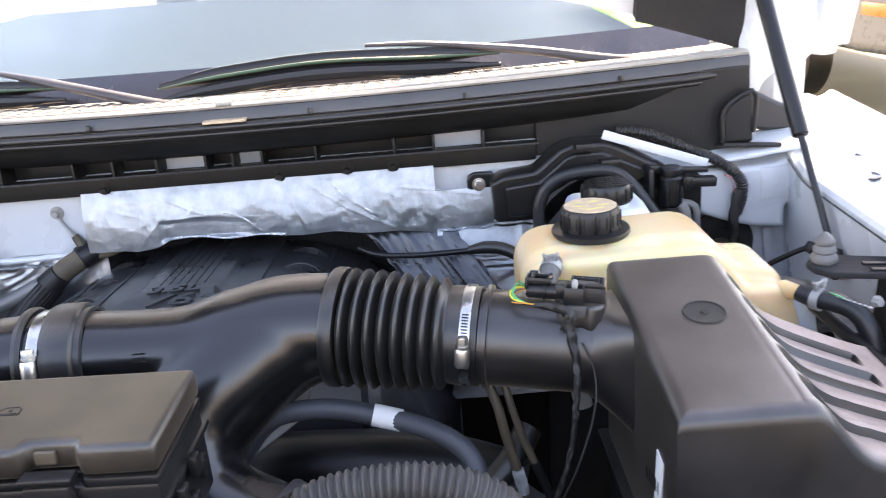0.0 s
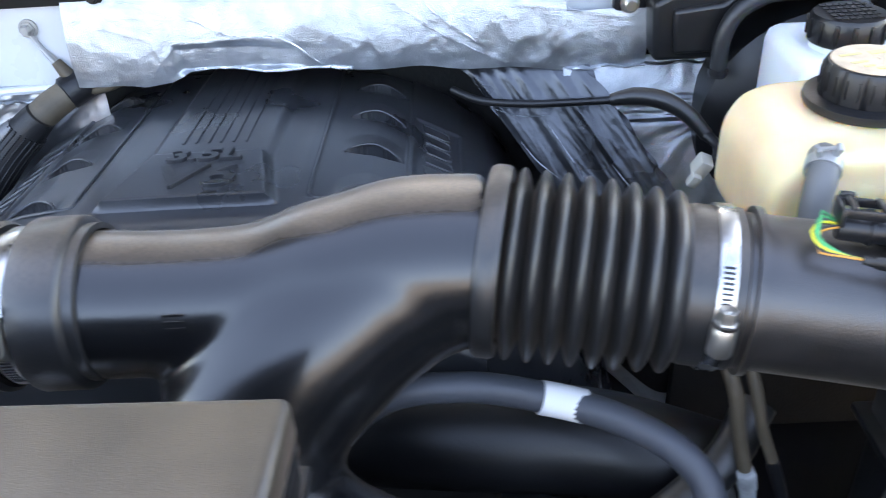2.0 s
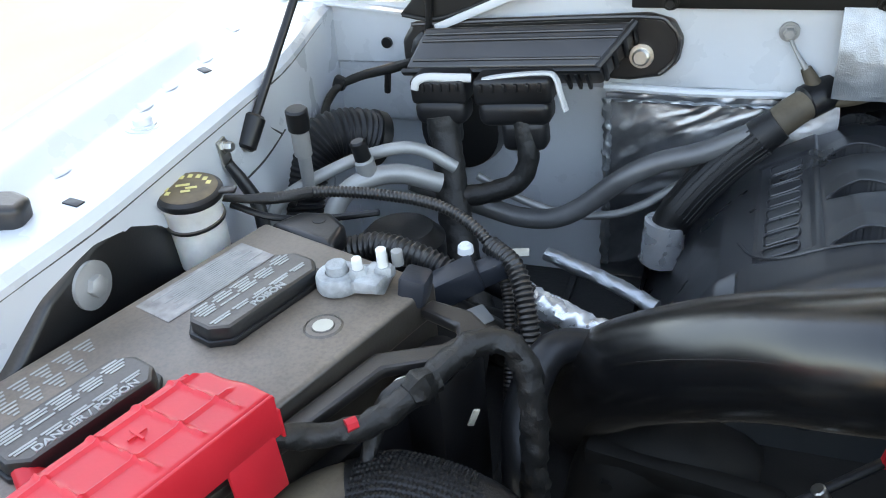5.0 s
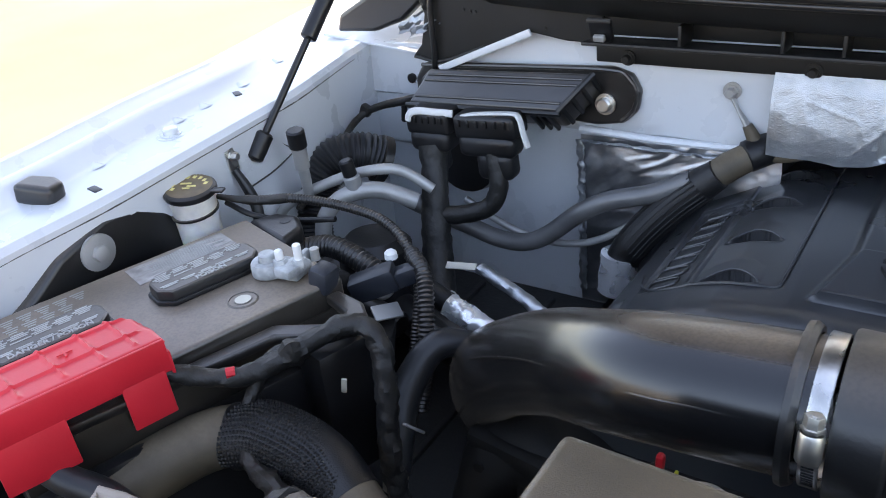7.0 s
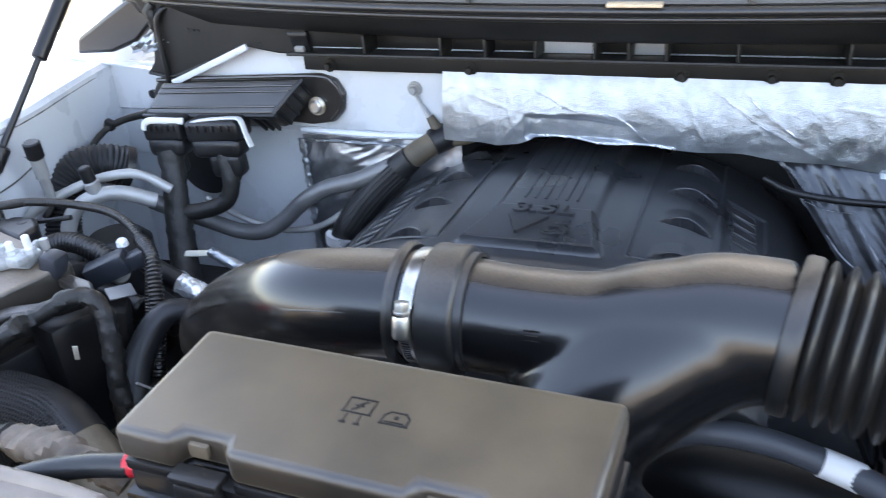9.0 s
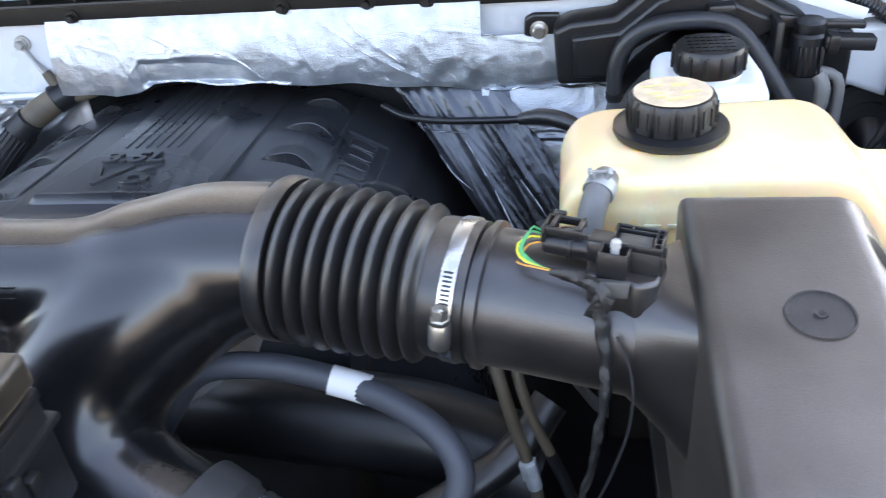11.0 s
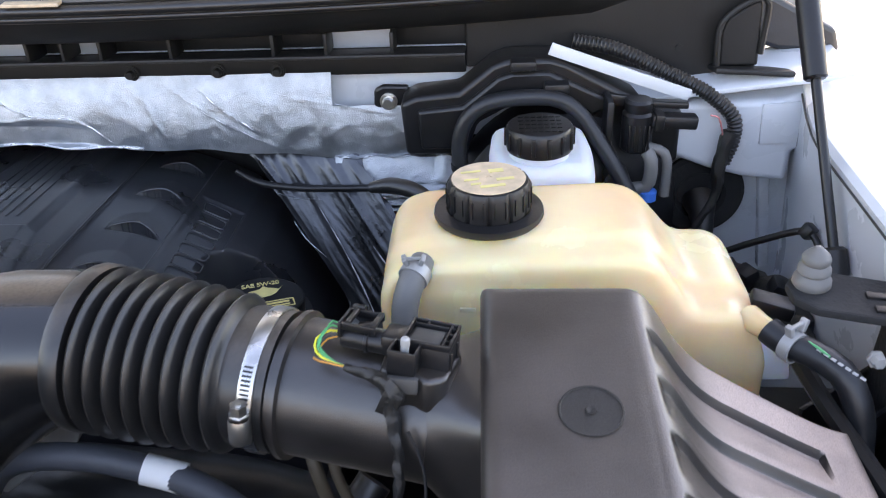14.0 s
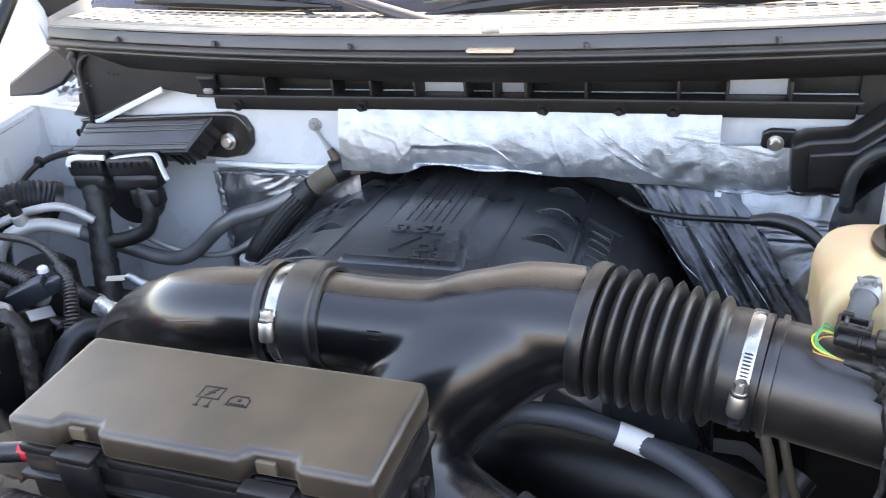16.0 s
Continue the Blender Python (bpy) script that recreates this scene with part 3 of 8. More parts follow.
    part("apron_fold", tube([(-0.70, 1.333, 1.131), (-0.656, 1.332, 1.128), (-0.59, 1.332, 1.151)], 0.0025, 8), COWL, root)
    part("end_gusset", prism([(-x, z) for x, z in GUSSET[::-1]], 0.018, upright(1.366), 0.006, 3), RUBBER, root, "black rubber corner seal")
    part("end_gusset", prism(GUSSET, 0.018, upright(1.366), 0.006, 3), RUBBER, root, "black rubber corner seal")
    # white flange strips of the body seen beside the cowl
    for a, b in (((0.528, 1.282, 1.184), (0.676, 1.280, 1.130)), ((-0.659, 1.333, 1.118), (-0.522, 1.325, 1.174))):
        v = Vector(b) - Vector(a)
        bm = box((v.length, 0.004, 0.013 if a[0] > 0 else 0.009), bevel=0.001)
        bm.transform(Matrix.Translation((Vector(a) + Vector(b)) / 2) @ pose(0, 0, 0, 0, -math.degrees(math.atan2(v.z, v.x)), 0))
        part("body_flange", bm, WHITE, root, "white body flange")


def windshield():
    root = thing("windshield", (0, 1.42, 1.27), "windshield with dark lower border reflecting the bright sky", "windshield", kind="structure")
    bm = bmesh.new()
    V = [[bm.verts.new((x, 1.388 + arc(x) * 0.9 + v * 0.75, 1.268 + v * 0.62)) for x in span(-0.74, 0.74, 0.05)] for v in span(-0.06, 1, 0.1)]
    for a, b in zip(V, V[1:]):
        for i in range(len(a) - 1):
            bm.faces.new((a[i], a[i + 1], b[i + 1], b[i]))
    solid(bm, 0.005)
    g = part("pane", bm, GLASS, root)
    g.visible_shadow = False
    bm = bmesh.new()
    V = [[bm.verts.new((x, 1.392 + arc(x) * 0.9 + v * 0.75 - 0.008, 1.270 + v * 0.62)) for x in span(-0.74, 0.74, 0.05)] for v in (-0.05, 0.0, 0.055)]
    for a, b in zip(V, V[1:]):
        for i in range(len(a) - 1):
            bm.faces.new((a[i], a[i + 1], b[i + 1], b[i]))
    part("black_border", bm, FRIT, root, "dark ceramic border along the glass")
    single("dashboard", box((1.5, 0.62, 0.10), (0, 1.86, 1.262), (14, 0, 0), 0.03, 4), DASH, "dark dashboard top behind the windshield", "dashboard")
    cab = thing("truck_cab", (0, 2.6, 0.4), "white truck cab shell with dark cabin", "cab", kind="structure")
    part("roof", box((1.5, 1.5, 0.04), (0, 2.92, 1.91), bevel=0.02), WHITE, cab)
    part("rear_wall", box((1.6, 0.04, 0.90), (0, 3.65, 0.85), bevel=0.01), DASH, cab)
    for s in (-1, 1):
        part("rear_pillar", box((0.16, 0.06, 0.62), (s * 0.70, 3.62, 1.59), bevel=0.01), DASH, cab)
    for s in (-1, 1):
        part("door_side", box((0.06, 2.2, 0.85), (s * 0.86, 2.55, 0.85), bevel=0.02), WHITE, cab)
        part("pillar", tube([(s * 0.77, 1.52, 1.27), (s * 0.74, 1.85, 1.57), (s * 0.70, 2.2, 1.9)], 0.035, 10), WHITE, cab)
    # Added plate that stops sun leaking over the corner seal.
    part("sun_block_plate", box((0.12, 0.006, 0.18), (-0.765, 1.44, 1.29), bevel=0.002), WHITE, cab)
    part("floor_pan", box((1.6, 2.2, 0.04), (0, 2.5, 0.45), bevel=0), DASH, cab)


def price_sheet():
    root = thing("price_sheet", (0.45, 1.62, 1.255), "white paper sheet with lime border on the dashboard", "paper")
    m = pose(0.74, 1.81, 1.313, 14, 0, 24)
    part("sheet_border", merge(bmesh.new(), box((0.27, 0.235, 0.001), bevel=0), m), LIME, root, "lime green border")
    part("sheet", merge(bmesh.new(), box((0.245, 0.21, 0.001), (0.010, 0.010, 0.0015), bevel=0), m), PAPER, root)
    single("dash_card", merge(bmesh.new(), box((0.07, 0.015, 0.001), bevel=0), pose(0.735, 1.585, 1.258, 14, 0, 6)), PAPER, "small pale card on the dashboard", "card")


def on_glass(x, v, off=0.0):
    """A place over the windshield: v up its slope, off away from it."""
    return Vector((x, 1.388 + arc(x) * 0.9 + v * 0.75 - off * 0.637, 1.268 + v * 0.62 + off * 0.771))


def wiper(arm, blade, hose):
    root = thing("wiper", on_glass(arm[0][0], arm[0][1]), "black windshield wiper arm with frame blade", "wiper", "wipers")
    a = part("arm", tube([on_glass(x, v, 0.03) for x, v in arm], [0.0115, 0.0115, 0.010, 0.006, 0.004][:len(arm)], 12, squash=0.7), ARM, root, "grey tapering wiper arm")
    part("pivot_joint", tube([on_glass(x, v, 0.0305) for x, v in (arm[0], (arm[0][0] * 0.6 + arm[1][0] * 0.4, arm[0][1] * 0.6 + arm[1][1] * 0.4))], [0.0118, 0.012], 12, squash=0.75), ARM, a)
    part("blade_frame", tube([on_glass(x, v + 0.008, 0.022) for x, v in blade], [0.004] + [0.0095] * (len(blade) - 2) + [0.004], 10, squash=1.25), BLACK, root)
    part("green_reflection", tube([on_glass(x, v - 0.004, 0.030) for x, v in blade], [0.001] + [0.0026] * (len(blade) - 2) + [0.001], 8), REFLECTION_GREEN, root, "green strip painted for the glass edge reflection")
    part("rubber_strip", tube([on_glass(x, v - 0.014, 0.016) for x, v in blade], [0.003] + [0.0085] * (len(blade) - 2) + [0.003], 8, squash=1.2), BLACK_CLEAN, root)
    part("washer_tube", tube([on_glass(x, v, 0.012) for x, v in hose], 0.0028, 8), BLACK_CLEAN, root, "thin black washer tube")


def hood():
    """The raised hood: a curved skin with a pad below and a white frame."""
    root = thing("hood", (0, 1.40, 1.27), "raised white hood with stiffening frame on its underside", "hood")
    ang = radians(66)
    along, out = Vector((0, -math.cos(ang), math.sin(ang))), Vector((0, -math.sin(ang), -math.cos(ang)))

    def at(x, v, d):
        rear = 0.152 * max(0.0, 1 - (x / 0.80) ** 2)
        w = rear + v * (1.12 - rear - 0.05 * (x / 0.8) ** 2)
        bulge = -0.05 * max(0.0, 1 - (x / 0.8) ** 2) - 0.03 * math.sin(math.pi * v)
        return Vector((x, 1.415, 1.262)) + along * w + out * (bulge + d)

    def sheet(x0, x1, v0, v1, d0, d1):
        bm = bmesh.new()
        xs, vs = span(x0, x1, 0.05), span(v0, v1, 0.06)
        A = [[bm.verts.new(at(x, v, d0)) for x in xs] for v in vs]
        B = [[bm.verts.new(at(x, v, d1)) for x in xs] for v in vs]
        for G in (A, B):
            for a, b in zip(G, G[1:]):
                for i in range(len(xs) - 1):
                    bm.faces.new((a[i], a[i + 1], b[i + 1], b[i]))
        for i in range(len(xs) - 1):
            bm.faces.new((A[0][i], A[0][i + 1], B[0][i + 1], B[0][i])), bm.faces.new((A[-1][i], A[-1][i + 1], B[-1][i + 1], B[-1][i]))
        for j in range(len(vs) - 1):
            bm.faces.new((A[j][0], A[j + 1][0], B[j + 1][0], B[j][0])), bm.faces.new((A[j][-1], A[j + 1][-1], B[j + 1][-1], B[j][-1]))
        return bm
    part("skin", sheet(-0.93, 0.93, 0, 1, -0.012, 0.0), WHITE, root)
    for x0, x1 in ((-0.785, -0.60), (0.60, 0.785)):
        part("corner_pad", sheet(x0, x1, 0.0, 0.10, 0.002, 0.02), LINER, root, "dark fibrous pad")
    for x0, x1, v0, v1 in ((-0.5, 0.5, 0.10, 0.16), (-0.5, 0.5, 0.84, 0.92), (-0.05, 0.05, 0.16, 0.84), (-0.55, -0.47, 0.16, 0.84), (0.47, 0.55, 0.16, 0.84)):
        part("stiffener", sheet(x0, x1, v0, v1, 0.001, 0.018), WHITE, root)
    part("insulation_pad", sheet(-0.70, 0.70, 0.20, 0.94, 0.019, 0.026), LINER, root, "black fibre insulation pad")
    for s in (-1, 1):
        part("frame_rail", tube([at(s * 0.885, v, 0.012) for v in span(0.0, 0.97, 0.1)], 0.022, 10, 0.05, squash=0.7), WHITE, root)
        flange = [(0.763, 1.180), (0.758, 1.227), (0.766, 1.272), (0.790, 1.33), (0.80, 1.40), (0.915, 1.40), (0.893, 1.318), (0.872, 1.266), (0.845, 1.243), (0.812, 1.238), (0.792, 1.222), (0.776, 1.19)]
        part("hinge_flange", prism([(s * x, z) for x, z in flange][::s], 0.008, upright(1.382), 0.003), WHITE, root, "white painted hinge flange")
        # hinge arm
        part("hinge_arm", tube([(s * 0.775, 1.395, 1.20), (s * 0.77, 1.392, 1.25), (s * 0.775, 1.385, 1.31), at(s * 0.775, 0.12, 0.03)], [0.012, 0.016, 0.02, 0.02], 10, squash=0.5), WHITE, root, "white painted hinge arm")
    return root


def gas_strut(side):
    s = side
    a = Vector((-0.771, 1.083, 1.080)) if s < 0 else Vector((0.765, 1.056, 1.041))
    mid = Vector((-0.749, 1.187, 1.195)) if s < 0 else Vector((0.754, 1.160, 1.190))
    top = mid + (mid - a).normalized() * 0.22
    root = thing("gas_strut", a, "black gas strut holding the hood open", "gas strut", "hood struts")
    d = (mid - a).normalized()
    part("rod", rod(a + d * 0.02, mid, 0.0045, 12), BLACK, root)
    part("cylinder", rod(mid - d * 0.002, top, 0.0105, 18, bevel=0.002), BLACK, root)
    part("ball_socket", rod(a - d * 0.006, a + d * 0.03, 0.011, 14, bevel=0.003), BLACK_CLEAN, root)
    part("ball_stud", rod(a, a + Vector((s * 0.03, 0, 0)), 0.008, 14), STEEL, root, "zinc ball stud on the apron")
    part("top_socket", rod(top, top + d * 0.03, 0.010, 14, bevel=0.003), BLACK_CLEAN, root)


ground()
firewall()
fender(-1)
fender(1)
corner_boxes()
bay_floor()
cowl()
windshield()
price_sheet()
wiper([(-0.044, -0.052), (-0.108, -0.036), (-0.242, 0.010), (-0.36, 0.048), (-0.48, 0.075)], [(-0.25, 0.012), (-0.36, 0.016), (-0.50, 0.020), (-0.62, 0.016)], [(-0.225, -0.036), (-0.265, -0.02), (-0.317, 0.004)])
wiper([(0.675, -0.055), (0.569, -0.034), (0.445, 0.003), (0.30, 0.036), (0.20, 0.046)], [(-0.105, -0.004), (-0.01, 0.012), (0.133, 0.024), (0.29, 0.014), (0.40, 0.008)], [(0.38, -0.038), (0.30, -0.016), (0.25, -0.010)])
hood()
gas_strut(-1)
gas_strut(1)


def parked_truck():
    root = thing("parked_truck", (4.3, 8.6, 0), "grey pickup parked beside with an amber side marker", "truck")
    prof = [(5.7, 0.62), (5.72, 0.95), (5.80, 1.12), (7.3, 1.20), (7.9, 1.72), (10.0, 1.75), (10.3, 1.15), (11.6, 1.12), (11.65, 0.55), (11.0, 0.50), (6.4, 0.50), (5.9, 0.52)]
    side = lambda x: Matrix(((0, 0, 1, x), (1, 0, 0, 0), (0, 1, 0, 0), (0, 0, 0, 1)))
    part("body", prism(prof, 1.8, side(3.4), 0.08, 3), CAR_GREY, root)
    part("side_window", prism([(7.7, 1.28), (8.12, 1.64), (9.8, 1.66), (9.9, 1.28)], 0.01, side(3.394), 0.0), DASH, root)
    part("side_marker", box((0.02, 0.46, 0.09), (3.395, 6.05, 0.83), bevel=0.008), AMBER, root, "amber side marker")
    for y in (7.5, 10.6):
        wheel = part("wheel", lathe([(0.12, 0.0), (0.36, 0.0), (0.39, 0.03), (0.39, 0.20), (0.36, 0.24), (0.12, 0.24)], 36, aim((3.38, y, 0.388), (3.8, y, 0.388))), RUBBER, root)
        part("rim", lathe([(0, 0.0), (0.10, 0.0), (0.24, 0.03), (0.25, 0.0)], 28, aim((3.365, y, 0.388), (3.8, y, 0.388))), STEEL, wheel)


parked_truck()


# ---- engine and air intake ----
XC = -0.062
LOUVRES = (1.092, 1.182, 1.270, 1.352)


def cover_height(x, y, scoops=False):
    u = abs(x - XC)
    z = lerp_table(u, [(0, 1.0455), (0.090, 1.0450), (0.105, 1.0435), (0.150, 1.035), (0.182, 1.0225), (0.235, 0.994), (0.262, 0.972), (0.290, 0.930), (0.320, 0.865), (0.36, 0.80)])
    z -= 0.055 * (y - 1.10)
    z -= 0.17 * smooth(1.058, 0.93, y) ** 1.5
    # side panels with a drawn edge, a step lower, that hold the vents
    front = 1.078 + 0.10 * (u - 0.10)
    if 0.098 < u < 0.184:
        edge = min(smooth(0.099, 0.103, u), smooth(0.183, 0.179, u), smooth(front, front + 0.004, y))
        z -= 0.0030 * edge
    # raised centre with a flared plate at its front
    half = lerp_table(y, [(1.066, 0.0735), (1.160, 0.0545), (1.42, 0.0535)])
    k = smooth(half + 0.007, half - 0.004, u) * smooth(1.0655, 1.0685, y)
    z += 0.0075 * k
    f = (y - 1.068) / 0.094
    if -0.1 < f < 1.1:
        z += 0.0035 * smooth(half - 0.001, half - 0.005, u) * smooth(1.0665, 1.0690, y) * smooth(1.02, 0.95, f)
    # letter strips along both sides
    if 0.184 < u < 0.236 and 1.09 < y < 1.31:
        z -= 0.0025 * min(smooth(0.186, 0.189, u), smooth(0.234, 0.231, u), smooth(1.095, 1.100, y), smooth(1.305, 1.300, y))
    if scoops and 0.118 < u < 0.180:
        t = (u - 0.149) / 0.0285
        for yl in LOUVRES:
            if abs(t) < 1:
                arch = yl + 0.0205 * (1 - t * t)
                if yl - 0.001 < y < arch:
                    z -= 0.011 * smooth(yl - 0.001, yl + 0.013, y) * (1 - t * t) ** 0.35
                elif arch <= y < arch + 0.030:
                    z += 0.0032 * (1 - (y - arch) / 0.030) * (1 - t * t) ** 0.5
    if u > 0.245:
        z -= 0.22 * smooth(1.10, 0.99, y)
    # well round the oil filler
    r = math.hypot(x - 0.222, y - 1.168)
    z = min(z, z * smooth(0.058, 0.068, r) + 0.915 * (1 - smooth(0.058, 0.068, r)))
    return z


def engine_cover():
    root = thing("engine_cover", (XC, 1.15, 0.95), "satin black moulded plastic engine cover with vents", "engine cover")
    part("shell", field(span(-0.41, 0.30, 0.0017), span(0.99, 1.415, 0.0017), lambda x, y: cover_height(x, y, True), 0.84), COVER, root)
    tilt = -math.degrees(math.atan(0.055))
    for word, size, y, wide in (("3.5L", 0.032, 1.1465, 1.25), ("V6", 0.058, 1.1030, 1.15)):
        letters(word, size, pose(XC + 0.003, y, max(cover_height(XC + dx, y + dy) - dy * math.tan(radians(tilt)) for dx in (-0.035, 0.0, 0.035) for dy in (-0.02, 0.0, 0.02)) + 0.0010, tilt, 0, 0) @ Matrix(((wide, 0.10, 0, 0), (0, 1, 0, 0), (0, 0, 1, 0), (0, 0, 0, 1))), 0.0020, RAISED, root, bold=0.0006)
    for k in range(6):
        dx = -0.030 + 0.012 * k
        part("thin_ridge", tube([(XC + dx, y, cover_height(XC + dx, y) + 0.0003) for y in span(1.185, 1.40, 0.02)], 0.0013, 6, 0.01), COVER, root)
    for s in (-1, 1):
        for y in LOUVRES:
            arch = [(XC + s * 0.149 + t * 0.0275, y + 0.0203 * (1 - t * t)) for t in span(-1, 1, 0.1)]
            part("louvre", tube([(x, q, cover_height(x, q + 0.001) + 0.0030 * (1 - ((x - XC - s * 0.149) / 0.0276) ** 2) ** 0.5) for x, q in arch], [0.0005] * 3 + [0.0013] * (len(arch) - 6) + [0.0005] * 3, 8, 0.004), COVER, root, "arched rim of a vent")
        # raised strokes on the side strip, kept as plain rounded frames
        x = XC + s * 0.210
        lean = 28 * s
        m = pose(x, 1.198, cover_height(x, 1.198) + 0.0006, tilt, lean, 0)
        for k in range(8):
            y0 = -0.088 + k * 0.0252
            w, h = 0.015, 0.0095 if k % 4 else 0.0080
            ring = tube([m @ Vector(q) for q in ((-w, y0 - h, 0), (-w, y0 + h, 0), (w * 0.7, y0 + h, 0), (w, y0 + h * 0.5, 0), (w, y0 - h * 0.5, 0), (w * 0.7, y0 - h, 0), (-w + 0.002, y0 - h, 0))], 0.0011, 6, 0.004)
            part("raised_stroke", ring, COVER, root)
        edge = [(0.1015, 1.40), (0.1015, 1.20), (0.1015, 1.10), (0.104, 1.084), (0.116, 1.0795), (0.150, 1.0825), (0.1815, 1.086)]
        part("panel_bead", tube([(XC + s * u, y, cover_height(XC + s * (u - 0.002), y) + 0.0004) for u, y in edge], 0.0015, 6), COVER, root)
        part("skirt_bead", tube([(XC + s * u, y, cover_height(XC + s * u, y) + 0.0006) for u, y in ((0.1815, 1.086), (0.215, 1.093), (0.235, 1.112), (0.247, 1.15))], 0.0014, 6), COVER, root)


def oil_cap():
    root = thing("oil_filler_cap", (0.222, 1.168, 0.91), "black oil filler cap with yellow pictogram", "oil cap")
    m = pose(0.222, 1.168, 0.925, 6, 6, 0)
    part("neck", lathe([(0.034, -0.06), (0.034, 0.0), (0.047, 0.003), (0.048, 0.008), (0, 0.009)], 28, m), BLACK_CLEAN, root)
    prof = [(math.cos(a) * (0.036 + 0.004 * math.cos(2 * a)), math.sin(a) * (0.036 + 0.004 * math.cos(2 * a))) for a in (2 * math.pi * i / 40 for i in range(40))]
    part("grip", prism(prof, 0.026, m @ pose(0, 0, 0.008), 0.003), BLACK_CLEAN, root)
    face = m @ pose(0, 0, 0.0342, 0, 0, 22)
    letters("SAE 5W-20", 0.0085, face @ pose(-0.004, 0.020, 0), 0.0002, YELLOW, root, "oil_grade")
    can = [(-0.020, -0.004), (-0.016, 0.006), (-0.004, 0.008), (0.000, 0.012), (0.004, 0.009), (0.016, 0.004), (0.020, 0.008), (0.012, -0.002), (0.006, -0.005), (-0.012, -0.007)]
    part("pictogram", prism(can, 0.0003, face @ pose(-0.002, 0.004, 0)), YELLOW, root, "yellow oil can mark")
    for bar in ((0.004, -0.0105, 0.044, 0.0013), (0.004, -0.0215, 0.044, 0.0013), (-0.0175, -0.016, 0.0013, 0.011), (0.0255, -0.016, 0.0013, 0.011), (0.008, -0.0142, 0.026, 0.0028), (0.008, -0.0186, 0.026, 0.0022), (-0.010, -0.016, 0.008, 0.006)):
        print_bars([bar], face, YELLOW, root, "printed_bar")


def hose_clamp(c, axis, r, width, screw_dir, parent, way=1):
    c, axis = Vector(c), Vector(axis).normalized()
    m = aim(c - axis * width / 2, c + axis)
    band = part("hose_clamp", lathe([(r - 0.001, 0), (r + 0.0008, 0), (r + 0.0012, 0.0008), (r + 0.0012, width - 0.0008), (r + 0.0008, width), (r - 0.001, width)], 56, m), BRIGHT, parent, "stainless worm-drive band clamp")
    d = Vector(screw_dir)
    d = (d - axis * d.dot(axis)).normalized()
    tang = axis.cross(d).normalized()
    p = c + d * (r + 0.0055)
    turn = Matrix.Translation(p) @ Matrix((axis, d, tang)).transposed().to_4x4()
    saddle = box((width * 1.15, 0.003, 0.026), (0, -0.0035, 0), bevel=0.001)
    lathe([(0.0065, -0.009), (0.0072, -0.007), (0.0072, 0.007), (0.0065, 0.009), (0, 0.009)], 16, None, saddle)
    part("screw_housing", merge(bmesh.new(), saddle, turn), STEEL, band)
    head = lathe([(0, -0.0195), (0.0016, -0.0195), (0.0018, -0.0185), (0.0054, -0.0195), (0.0056, -0.0185), (0.0056, -0.0125), (0.0068, -0.012), (0.0068, -0.0105), (0, -0.0105)], 6)
    part("screw_head", merge(bmesh.new(), head, turn), STEEL, band)
    for k in range(9):
        a = 0.30 + k * 0.058
        q = math.cos(a) * d - way * math.sin(a) * tang
        t2 = axis.cross(q)
        b2 = box((width * 0.62, 0.0006, 0.0013), bevel=0)
        b2.transform(Matrix.Translation(c + q * (r + 0.0013)) @ Matrix((axis, q, t2)).transposed().to_4x4())
        part("worm_slot", b2, BLACK_CLEAN, band)
    return band


